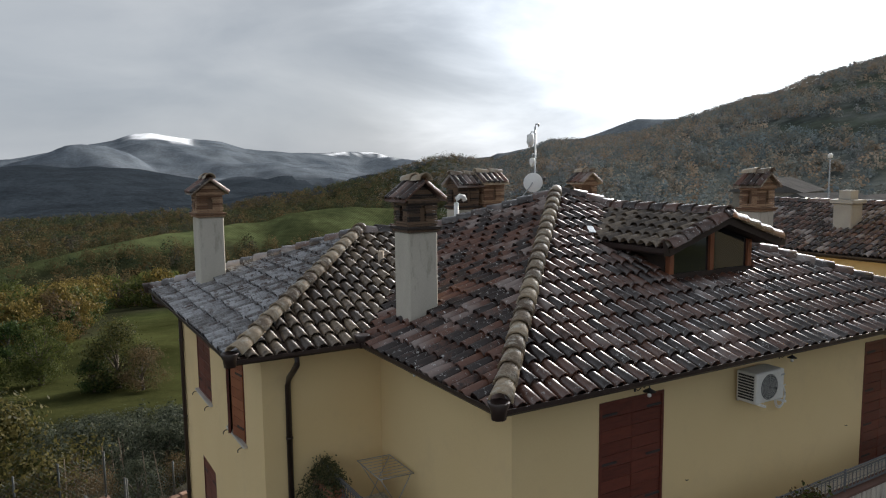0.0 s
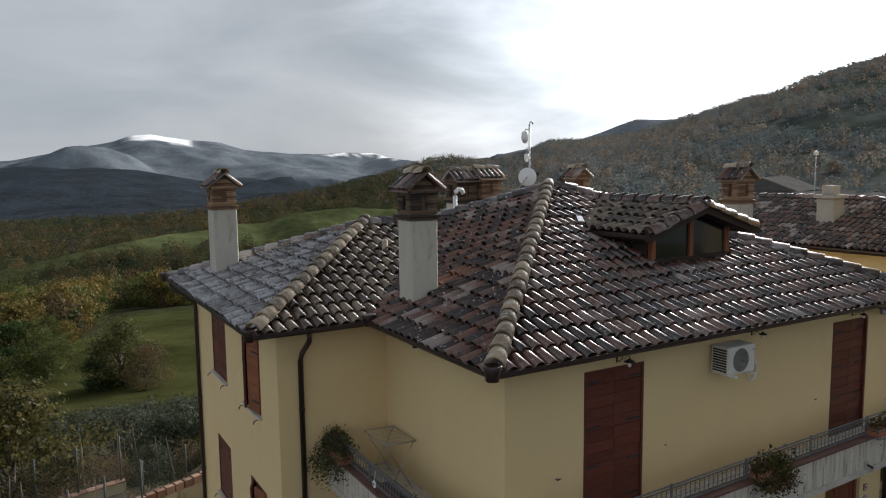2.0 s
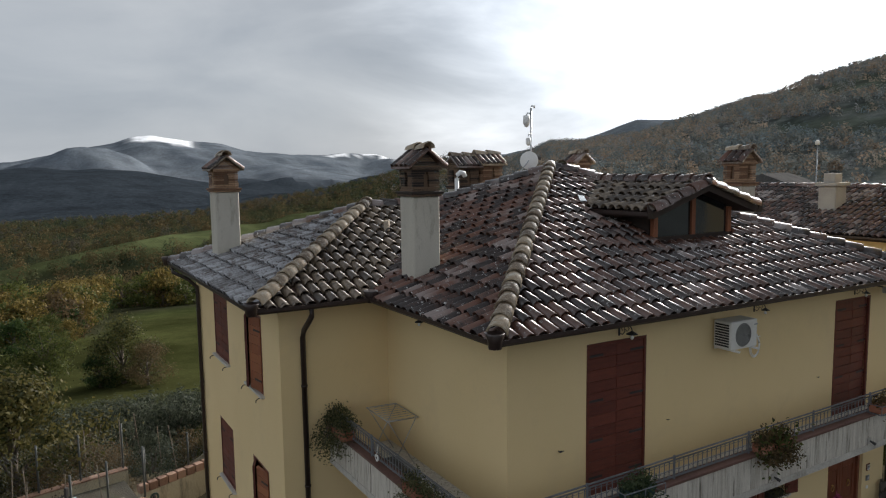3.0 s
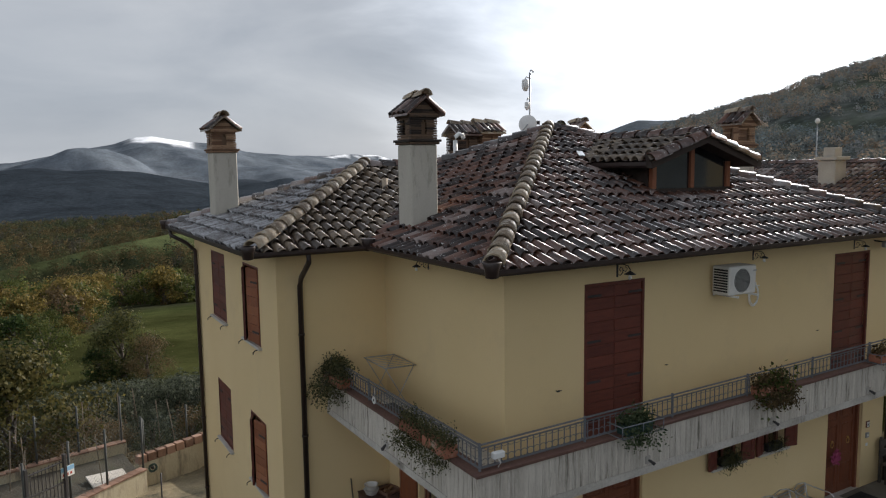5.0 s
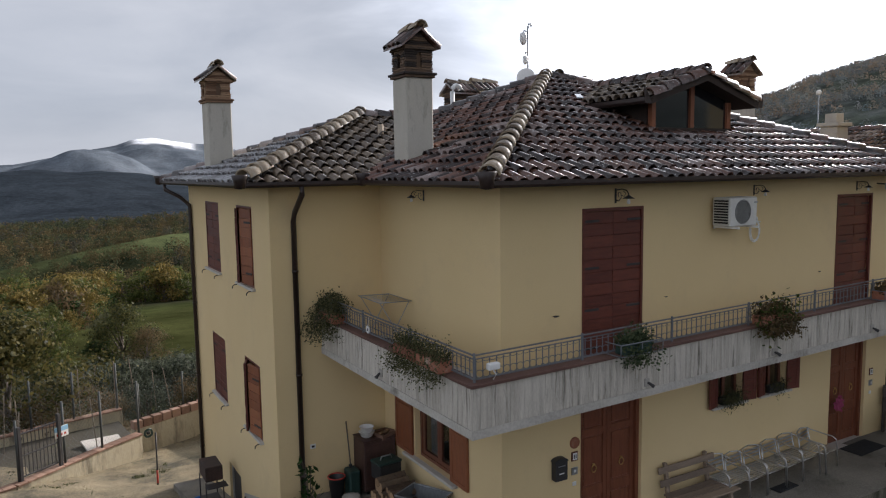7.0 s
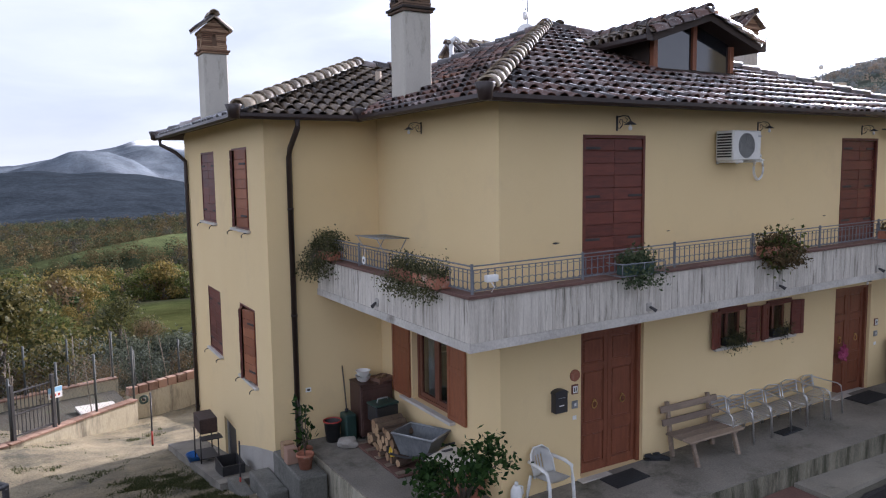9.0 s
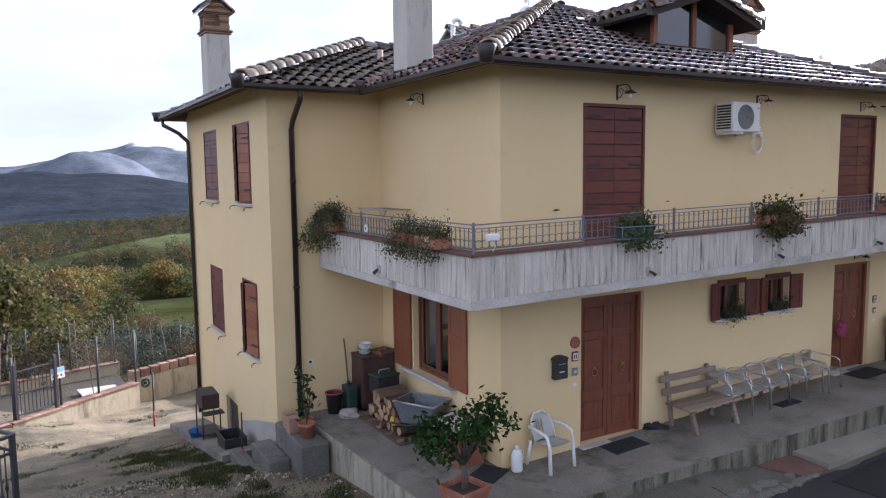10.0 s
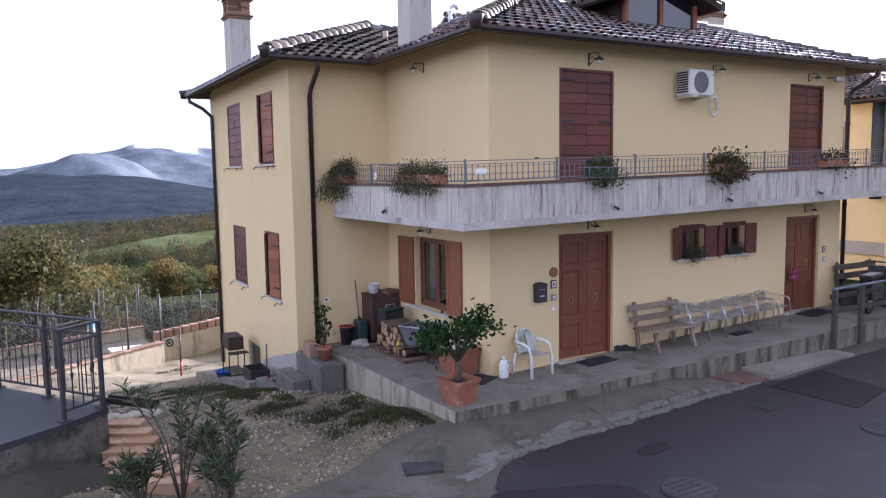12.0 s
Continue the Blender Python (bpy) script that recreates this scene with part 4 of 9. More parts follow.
part("coping", climb(made(coping)), COPING, balcony, "brown brick-coloured coping")


def rail_run(p, q, owner, z0=BZ1 + 0.037, z1=BZ1 + 0.36, first=0):
    """One stretch of rail: posts, two bars, thin balusters, rings below and scrolls above."""
    p, q = Vector((*p, 0)), Vector((*q, 0))
    d = (q - p).normalized()
    total = (q - p).length
    bays = max(1, round(total / 1.55))
    bay = total / bays
    for i in range(first, bays + 1):
        c = p + d * bay * i
        part("post", climb(made(rbox, c.x - 0.014, c.x + 0.014, c.y - 0.014, c.y + 0.014, z0 - 0.03, z1 + 0.02, 0.004)), RAIL, owner)
    bars = bmesh.new()
    for z, h in ((z0 + 0.03, 0.012), (z1 - 0.012, 0.012), (z1 - 0.055, 0.008)):
        a = d.cross(Vector((0, 0, 1))) * 0.014
        prism(bars, [p - a + Vector((0, 0, z)), q - a + Vector((0, 0, z)), q + a + Vector((0, 0, z)), p + a + Vector((0, 0, z))], (0, 0, h))
    part("rail_bar", climb(bars), RAIL, owner)
    n = int(total / 0.095)
    w = total / n
    bm = bmesh.new()
    box(bm, -0.005, 0.005, -0.005, 0.005, z0 + 0.04, z1 - 0.05)
    tube(bm, [(w / 2 + 0.052 * math.cos(t), 0, z0 + 0.092 + 0.047 * math.sin(t)) for t in np.linspace(math.pi, 3 * math.pi, 13)], 0.005, 4, caps=False)
    tube(bm, [(w / 2 + 0.052 * math.cos(t), 0, z1 - 0.058 - 0.034 * math.sin(t)) for t in np.linspace(0, math.pi, 6)], 0.004, 4, caps=False)
    me = mesh_of("baluster", bm, RAIL)
    for i in range(n):
        b = new("baluster", me)
        b.parent = owner
        b.matrix_basis = Matrix.Translation(p + d * w * i + Vector((0, 0, up_at((p + d * w * i).x)))) @ pose(0, 0, 0, 0, 0, math.degrees(math.atan2(d.y, d.x)))


railing = thing("balcony_railing", label="grey-blue wrought iron railing with rings on the parapet", category="railing")
rail_run((BX0 + 0.08, WY0 - 0.03), (BX0 + 0.08, BY0 + 0.08), railing)
rail_run((BX0 + 0.102, BY0 + 0.08), (BX1 - 0.05, BY0 + 0.08), railing, first=1)

# ---- porch and apron ----
PORCH_EDGE = [(-1.36, -1.17), (0.5, -1.24), (2.9, -1.34), (4.2, -1.40), (8.4, -1.50), (8.4, -0.003), (-0.003, -0.003), (-0.003, WY0 - 0.003), (-1.55, WY0 - 0.003)]


def porch_z(x):
    """The porch floor climbs towards the far door."""
    return 0.03 * max(0.0, x - 0.3)


def slope_up(bm):
    for v in bm.verts:
        v.co.z += porch_z(v.co.x)
    return bm


def porch_solid(bm):
    # cut at x = 0.3, where the climb begins
    prism(bm, [(x, y, -1.3) for x, y in ((-1.36, -1.17), (0.3, -1.232), (0.3, -0.003), (-0.003, -0.003), (-0.003, WY0 - 0.003), (-1.55, WY0 - 0.003))], (0, 0, 1.3))
    prism(bm, [(x, y, -1.3) for x, y in [(0.3, -1.232)] + PORCH_EDGE[1:6] + [(0.3, -0.003)]], (0, 0, 1.3))
    slope_up(bm)


PORCH_SIDE = material("stained_porch_wall", (0.26, 0.235, 0.18), (0.42, 0.385, 0.30), accent=(0.10, 0.10, 0.06), fine=30, coarse=1.6, rough=0.92, bump=0.3, stretch=(3, 3, 0.6), accent_scale=1.4, accent_at=(0.5, 0.68))
PORCH_KERB = material("mossy_kerb", (0.085, 0.078, 0.055), (0.24, 0.22, 0.165), accent=(0.045, 0.045, 0.025), fine=30, coarse=2.2, rough=0.92, bump=0.4, stretch=(3, 3, 0.5), accent_scale=1.7, accent_at=(0.47, 0.62))
tagged(part("porch_wall", made(prism, [(-1.575, WY0 - 0.003, -1.3), (-1.385, -1.19, -1.3), (-1.364, -1.172, -1.3), (-1.554, WY0 - 0.003, -1.3)], (0, 0, 1.285)), PORCH_SIDE), "mossy cream side wall of the porch", "porch wall", kind="structure")
front_face = bmesh.new()
for (xa, ya), (xb, yb) in zip(PORCH_EDGE[:4], PORCH_EDGE[1:5]):
    prism(front_face, [(xa, ya - 0.003, -1.2), (xb, yb - 0.003, -1.2), (xb, yb - 0.016, -1.2), (xa, ya - 0.016, -1.2)], (0, 0, 1.185))
tagged(part("porch_kerb", slope_up(front_face), PORCH_KERB), "dark mossy cement face of the porch edge", "porch wall", kind="structure")
tagged(part("porch", made(porch_solid), PORCH), "raised stained concrete porch round the house", "porch", kind="structure")

# ---- doors, windows, shutters ----
def on_front(x, y, z):
    return Matrix.Translation((x, y, z))


def on_left(x, y, z):
    """Local x runs towards -y, local -y looks towards -x."""
    return Matrix.Translation((x, y, z)) @ pose(0, 0, 0, 0, 0, -90)


def shutter_leaf(owner, width, height, at, mat, hinge_left=True, board=0.175, label="", name="shutter"):
    """A boarded leaf: backing, stacked boards, iron strap hinges. Local x 0..width, z 0..height, face at y = 0."""
    leaf = part(name, made(box, 0.004, width - 0.004, 0.012, 0.034, 0.002, height - 0.002), mat, owner, label, at)
    n = max(2, round(height / board))
    h = height / n
    me = mesh_of("board", made(rbox, 0.0, width, 0.0, 0.02, 0.004, h - 0.004, 0.004), mat)
    for i in range(n):
        b = new("board", me)
        b.parent = leaf
        b.matrix_basis = Matrix.Translation((tile_rand.gauss(0, 0.0015), tile_rand.gauss(0, 0.0015) - 0.008, i * h))
    for f in (0.12, 0.37, 0.64, 0.94) if height > 1.8 else (0.15, 0.82):
        s = min(0.27, width * 0.55)
        x0, x1 = (0.0, s) if hinge_left else (width - s, width)
        part("strap_hinge", made(rbox, x0, x1, -0.018, -0.006, f * height - 0.018, f * height + 0.018, 0.004), IRON, leaf)
    return leaf


def opening_frame(bm, w, h, t=0.05, d=0.08, bottom=False):
    box(bm, 0, t, 0, d, 0, h)
    box(bm, w - t, w, 0, d, 0, h)
    box(bm, t, w - t, 0, d, h - t, h)
    if bottom:
        box(bm, t, w - t, 0, d, 0, t)


# balcony doors behind closed shutters
for x0, x1, z1 in BALCONY_DOORS:
    high = z1 - 2.66
    door = part("shutter_frame", made(opening_frame, x1 - x0, high, 0.045, 0.05), SHUTTER, house, "dark brown frame", on_front(x0, -0.012, 2.66))
    w = (x1 - x0 - 0.1) / 2
    shutter_leaf(house, w, high - 0.06, on_front(x0 + 0.048, 0.012, 2.67), SHUTTER, True, label="closed red-brown boarded balcony shutter")
    last = on_front(x0 + 0.052 + w, 0.012, 2.67)
    shutter_leaf(house, w, high - 0.06, last if x0 < 5 else last @ pose(0, 0, 0, 0, 0, 4), SHUTTER, False, label="closed red-brown boarded balcony shutter")
    part("door_sill", made(rbox, x0 - 0.05, x1 + 0.05, -0.08, 0.2, 2.624, 2.657, 0.005), MARBLE, house)

# wing windows
for y0, y1, z0, z1, ajar in WING_WINDOWS:
    wdt, hgt = y1 - y0, z1 - z0
    part("shutter_frame", made(opening_frame, wdt, hgt, 0.04, 0.05, True), SHUTTER, house, at=on_left(WX + 0.0, y1, z0))
    leaf = (wdt - 0.09) / 2
    far = on_left(WX + 0.02, y1 - 0.043, z0 + 0.04)
    near = on_left(WX + 0.02, y0 + 0.043 + leaf, z0 + 0.04)
    if ajar:
        far = on_left(WX + 0.03, y1 - 0.043, z0 + 0.04) @ pose(0, 0, 0, 0, 0, -22)
        near = on_left(WX - 0.01, y0 + 0.043, z0 + 0.04) @ pose(0, 0, 0, 0, 0, 9) @ Matrix.Translation((-leaf, 0, 0))
    shutter_leaf(house, leaf, hgt - 0.08, far, SHUTTER, True, 0.16, "closed red-brown wooden window shutter")
    # the ajar near leaf gets the lit copy of the wood
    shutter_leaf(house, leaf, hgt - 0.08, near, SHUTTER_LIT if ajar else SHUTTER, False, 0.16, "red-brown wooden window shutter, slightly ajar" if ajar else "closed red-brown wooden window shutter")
    sill = part("window_sill", made(rbox, -0.06, wdt + 0.06, -0.07, 0.2, -0.045, -0.002, 0.006), MARBLE, house, "pale stone sill", on_left(WX, y1, z0))
    for e in (0.03, wdt - 0.03):
        bm = bmesh.new()
        tube(bm, [(e, 0.0, -0.05), (e, -0.1, -0.05), (e, -0.14, -0.08), (e, -0.14, -0.12)], 0.009, 6)
        part("shutter_catch", bm, IRON, sill)
part("cellar_window", made(opening_frame, 0.95, 0.86, 0.06, 0.06, True), RENDER_GREY, house, at=on_left(WX + 0.05, 7.30, -1.38))
part("cellar_pane", made(box, 0.06, 0.89, 0.03, 0.04, 0.06, 0.80), BLACK, house, at=on_left(WX + 0.05, 7.30, -1.38))
part("cellar_window", made(opening_frame, 0.54, 0.56, 0.05, 0.06, True), RENDER_GREY, house, at=on_left(WX + 0.05, 4.80, -0.98))
part("cellar_pane", made(box, 0.05, 0.49, 0.03, 0.04, 0.05, 0.51), BLACK, house, at=on_left(WX + 0.05, 4.80, -0.98))


# entrance doors
def door_leaf(bm, w, h):
    box(bm, 0, w, 0.02, 0.06, 0, h)
    t = 0.075
    for a, b in ((0, t), (w - t, w)):
        rbox(bm, a, b, 0.0, 0.022, 0, h, 0.004)
    zs = [0.0, 0.62, 0.72, h - 0.46, h - 0.36, h]
    spans = [(0.14, 0.58), (0.74, h - 0.58), (h - 0.47, h - 0.1)]
    edges = [0.0] + [v for s in spans for v in s] + [h]
    for z0, z1 in zip(edges[::2], edges[1::2]):
        rbox(bm, t, w - t, 0.0, 0.022, z0, z1, 0.004)
    for z0, z1 in spans:
        rbox(bm, t + 0.02, w - t - 0.02, 0.006, 0.024, z0 + 0.02, z1 - 0.02, 0.014)


for x0, x1, z1 in ENTRANCES:
    foot = 0.05 + porch_z((x0 + x1) / 2) - porch_z(2)
    w, h = x1 - x0, z1 - foot
    door = part("entrance_door", made(opening_frame, w, h, 0.06, 0.2), DOOR_WOOD, house, "double chestnut entrance door with brass rings", on_front(x0, 0.06, foot))
    lw = (w - 0.13) / 2
    for k in range(2):
        leaf = part("door_leaf", made(door_leaf, lw, h - 0.07), DOOR_WOOD, door, at=on_front(0.062 + k * (lw + 0.006), 0.05, 0.005))
        bm = bmesh.new()
        cx = 0.062 + k * (lw + 0.006) + lw * 0.5
        tube(bm, [(cx + 0.045 * math.sin(t), -0.005, 1.02 + 0.055 * math.cos(t)) for t in np.linspace(0, 2 * math.pi, 15)], 0.009, 6, caps=False)
        lathe(bm, [(0.02, 0), (0.024, 0.012), (0.012, 0.02)], 10, (cx, 0.0, 1.08))
        part("ring_handle", bm, BRASS, door, "brass ring handle", on_front(0, 0.03, 0.0))
    part("door_step", made(rbox, x0 - 0.06, x1 + 0.06, -0.13, 0.3, foot - 0.2, foot - 0.002, 0.008), MARBLE, house, "pale stone door step")


# ground floor window on the side wall: casements, glass, curtain, open shutters
def casement(owner, at, w, h):
    leaf = part("casement", made(opening_frame, w, h, 0.065, 0.05, True), FRAME_WOOD, owner, at=at)
    part("pane", made(box, 0.06, w - 0.06, 0.02, 0.026, 0.06, h - 0.06), GLASS, leaf)
    return leaf


LACE = material("lace_curtain", (0.20, 0.19, 0.17), (0.34, 0.33, 0.30), fine=90, coarse=8, rough=0.9, bump=0.3, stretch=(6, 6, 0.6))


def curtain(bm, w, h):
    n = 40
    rows = [[bm.verts.new((w * i / n, 0.02 * math.sin(i * 1.9) + 0.008 * math.sin(i * 0.7), z)) for i in range(n + 1)] for z in (0, h)]
    for i in range(n):
        f = bm.faces.new((rows[0][i], rows[0][i + 1], rows[1][i + 1], rows[1][i]))
        f.smooth = True


big = part("window", made(opening_frame, 1.22, 1.31, 0.05, 0.1, True), FRAME_WOOD, house, "brown wooden window with a lace curtain", on_left(0.10, 2.54, 0.80))
casement(big, on_front(0.05, 0.02, 0.05), 0.557, 1.21)
casement(big, on_front(0.613, 0.02, 0.05), 0.557, 1.21)
part("curtain", made(curtain, 0.34, 1.18), LACE, big, at=on_front(0.80, 0.16, 0.06))
part("curtain", made(curtain, 0.28, 1.18), LACE, big, at=on_front(0.10, 0.16, 0.06))
part("window_sill", made(rbox, -0.3, 1.36, -0.1, 0.16, -0.05, -0.002, 0.006), MARBLE, house, "pale stone sill", on_left(0, 2.54, 0.80))


def panel_shutter(bm, w, h):
    t = 0.07
    box(bm, 0.01, w - 0.01, 0.012, 0.03, 0.01, h - 0.01)
    for a, b, c, d in ((0, t, 0, h), (w - t, w, 0, h), (t, w - t, 0, t), (t, w - t, h - t, h), (t, w - t, h * 0.58, h * 0.58 + t)):
        rbox(bm, a, b, 0, 0.04, c, d, 0.005)


for at, wide in ((on_left(-0.045, 3.20, 0.79), 0.62), (on_left(-0.045, 1.34, 0.82), 0.50)):
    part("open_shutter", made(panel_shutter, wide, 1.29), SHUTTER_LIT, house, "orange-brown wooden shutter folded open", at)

# kitchen windows on the front
for x0, x1 in KITCHEN:
    w = x1 - x0
    win = part("window", made(opening_frame, w, 0.555, 0.05, 0.08, True), FRAME_WOOD, house, "small brown kitchen window", on_front(x0, 0.10, 1.60))
    part("pane", made(box, 0.05, w - 0.05, 0.02, 0.026, 0.05, 0.505), GLASS, win)
    part("glazing_bar", made(box, w / 2 - 0.03, w / 2 + 0.03, 0.0, 0.05, 0.05, 0.505), FRAME_WOOD, win)
    part("lintel_board", made(rbox, x0 - 0.02, x1 + 0.02, -0.03, 0.05, 2.158, 2.24, 0.005), SHUTTER, house)
    part("window_sill", made(rbox, x0 - 0.12, x1 + 0.12, -0.07, 0.1, 1.555, 1.598, 0.005), MARBLE, house, "pale stone sill")
    for at, leaf_w in ((on_front(x0, -0.01, 1.60) @ pose(0, 0, 0, 0, 0, 193), 0.24), (on_front(x1, -0.05, 1.60) @ pose(0, 0, 0, 0, 0, -12), 0.27)):
        part("open_shutter", made(panel_shutter, leaf_w, 0.60), SHUTTER, house, "red-brown wooden shutter standing open", at)


# ---- dormer ----
DC, DHALF, DRIDGE, DFRONT = 5.28, 1.38, 7.15, 1.2
KD = 0.325                                               # slope of the dormer roof
DEAVE = DRIDGE - KD * DHALF


def dormer_body(bm):
    base = EAVE + K * (DY + 0.5) - 0.1
    # side walls, triangles meeting the main slope
    for x0, x1 in ((DX0, DX0 + 0.1), (DX1 - 0.1, DX1)):
        top = DRIDGE - KD * (DC - DX0) - 0.1
        yb = (top - EAVE) / K - 0.5
        prism(bm, [(x0, DY + 0.11, base), (x0, yb + 0.3, top), (x0, DY + 0.11, top)], (x1 - x0, 0, 0))
    # sill board
    box(bm, DX0, DX1, DY, DY + 0.1, base, base + 0.2)


dormer = part("dormer", made(dormer_body), SOFFIT, house, "dark timber dormer with glazed gable")
DB = EAVE + K * (DY + 0.5) + 0.1
for x in (DX0 + 0.05, DC - 0.01, DX1 - 0.05):
    top = DRIDGE - KD * abs(DC - x) - 0.12
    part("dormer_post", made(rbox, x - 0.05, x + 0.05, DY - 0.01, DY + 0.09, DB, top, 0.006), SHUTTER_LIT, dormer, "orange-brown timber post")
for x0, x1 in ((DX0 + 0.102, DC - 0.062), (DC + 0.042, DX1 - 0.102)):
    bm = bmesh.new()
    prism(bm, [(x0, DY + 0.04, DB), (x1, DY + 0.04, DB), (x1, DY + 0.04, DRIDGE - KD * abs(DC - x1) - 0.102), (x0, DY + 0.04, DRIDGE - KD * abs(DC - x0) - 0.102)], (0, 0.008, 0))
    part("dormer_pane", bm, DARK_GLASS, dormer)


def dormer_deck(bm):
    for s in (-1, 1):
        back_low = (DEAVE - EAVE) / K - 0.5
        back_top = (DRIDGE - EAVE) / K - 0.5
        pts = [(DC, DFRONT, DRIDGE), (DC + s * DHALF, DFRONT, DEAVE), (DC + s * DHALF, back_low + 0.15, DEAVE), (DC, back_top + 0.15, DRIDGE)]
        prism(bm, [Vector(p) - Vector((0, 0, 0.10)) for p in pts], (0, 0, 0.09))
        # barge board
        prism(bm, [(DC, DFRONT - 0.03, DRIDGE - 0.11), (DC + s * DHALF, DFRONT - 0.03, DEAVE - 0.11), (DC + s * DHALF, DFRONT - 0.03, DEAVE + 0.02), (DC, DFRONT - 0.03, DRIDGE + 0.02)], (0, 0.028, 0))


part("dormer_deck", made(dormer_deck), SOFFIT, dormer)
for s in (-1, 1):
    out = (s, 0, 0)
    back_low = (DEAVE - EAVE) / K - 0.5
    part("gutter", made(box_profile, (DC + s * DHALF, DFRONT - 0.02, DEAVE - 0.09), (DC + s * DHALF, back_low, DEAVE - 0.09), out, 0.1, 0.11), GUTTER, dormer)
    part("gutter_end", made(prism, [(DC + s * (DHALF - 0.02), DFRONT - 0.03, DEAVE - 0.1), (DC + s * (DHALF + 0.13), DFRONT - 0.03, DEAVE - 0.1), (DC + s * (DHALF + 0.15), DFRONT - 0.03, DEAVE + 0.17), (DC + s * (DHALF + 0.06), DFRONT - 0.03, DEAVE + 0.06)], (0, 0.02, 0)), GUTTER, dormer)
part("flashing", made(prism, [(DC - DHALF - 0.09, 2.97, 6.85), (DC - DHALF - 0.0, 2.89, 6.84), (DC - DHALF + 0.12, 3.11, 6.925), (DC - DHALF + 0.04, 3.19, 6.935)], (0, 0, 0.02)), GALV, dormer, "bent metal valley flashing")
# finials at the gutter corners of the main roof
for x, y in ((X0 - 0.1, Y0 - 0.1), (VX - 0.1, VY - 0.1), (VX - 0.1, Y1 + 0.08), (X0 - 0.06, VY - 0.06)):
    bm = bmesh.new()
    lathe(bm, [(0.02, -0.015), (0.085, 0.0), (0.095, 0.10), (0.13, 0.19), (0.12, 0.20), (0.05, 0.16)], 8, (x, y, G))
    part("gutter_finial", bm, GUTTER, house)


# ---- chimneys ----
def chimney(x, y, s, z0, z1, hood, rise, label, along_y=True, mat=BRICK, length=None, plaster=CHIMNEY_PLASTER):
    """A rendered shaft with a brick hood, arched vents and a small tiled gable roof."""
    ly = length or s
    h = s / 2
    ch = part("chimney", made(rbox, -h, h, -ly / 2, ly / 2, z0, z1, 0.02), plaster, house, label, Matrix.Translation((x, y, 0)))
    bm = bmesh.new()
    b = z1 + 0.002
    # projecting courses
    for i, out in enumerate((0.03, 0.055)):
        rbox(bm, -h - out, h + out, -ly / 2 - out, ly / 2 + out, b, b + 0.04, 0.006)
        b += 0.042
    part("brick_band", bm, mat, ch)
    # hood: courses of brick round a dark core, broken by vents
    core = bmesh.new()
    box(core, -h + 0.06, h - 0.06, -ly / 2 + 0.06, ly / 2 - 0.06, b, b + hood)
    part("flue", core, SOOT, ch)
    cb = bmesh.new()
    n = max(5, round(hood / 0.040))
    c = hood / n
    vent = 0.05
    for i in range(n):
        zz = b + i * c
        arch = 0 if i < 0.12 * n or i > 0.78 * n else (vent if i < 0.66 * n else vent * 0.6)
        j = lambda: tile_rand.uniform(-0.012, 0.006)
        for sx in (-1, 1):
            xs = (sx * (h - 0.055), sx * (h + j()))
            if arch:
                box(cb, min(xs), max(xs), -ly / 2 + 0.056, -arch, zz + 0.004, zz + c - 0.004)
                box(cb, min(xs), max(xs), arch, ly / 2 - 0.056, zz + 0.004, zz + c - 0.004)
            else:
                box(cb, min(xs), max(xs), -ly / 2 + 0.056, ly / 2 - 0.056, zz + 0.004, zz + c - 0.004)
        for sy in (-1, 1):
            ys = (sy * (ly / 2 - 0.055), sy * (ly / 2 + j()))
            if arch:
                box(cb, -h + j(), -arch, min(ys), max(ys), zz + 0.004, zz + c - 0.004)
                box(cb, arch, h + j(), min(ys), max(ys), zz + 0.004, zz + c - 0.004)
            else:
                box(cb, -h + j(), h + j(), min(ys), max(ys), zz + 0.004, zz + c - 0.004)
    top = b + hood
    # gable triangles in stepped courses
    steps = 7
    for i in range(steps):
        w = (h + 0.02) * (1 - i / steps) if along_y else 0
        zz = top + rise * i / steps * 0.85
        for sgn in (-1, 1):
            if along_y:
                ys = (sgn * (ly / 2 - 0.06), sgn * (ly / 2 + 0.002))
                box(cb, -w, w, min(ys), max(ys), zz, zz + rise / steps * 0.85 - 0.006)
            else:
                wl = (ly / 2 + 0.02) * (1 - i / steps)
                xs = (sgn * (h - 0.06), sgn * (h + 0.002))
                box(cb, min(xs), max(xs), -wl, wl, zz, zz + rise / steps * 0.85 - 0.006)
    part("brick_hood", cb, mat, ch)
    ring = bmesh.new()
    rbox(ring, -h - 0.03, h + 0.03, -ly / 2 - 0.03, ly / 2 + 0.03, top - 0.04, top + 0.002, 0.006)
    part("brick_band", ring, mat, ch)
    # roof slabs and tiles
    half = (h if along_y else ly / 2) + 0.11
    run = (ly / 2 if along_y else h) + 0.09
    deck = bmesh.new()
    for sgn in (-1, 1):
        if along_y:
            prism(deck, [(0, -run, top + rise), (sgn * half, -run, top - 0.02), (sgn * half, run, top - 0.02), (0, run, top + rise)], (0, 0, 0.035))
        else:
            prism(deck, [(-run, 0, top + rise), (-run, sgn * half, top - 0.02), (run, sgn * half, top - 0.02), (run, 0, top + rise)], (0, 0, 0.035))
    part("cap_deck", deck, TILE_HIP if mat is BRICK else TILE, ch)
    slope_len = math.hypot(half, rise + 0.02)
    ang = math.degrees(math.atan2(rise + 0.02, half))
    cols = max(3, round(2 * run / 0.16))
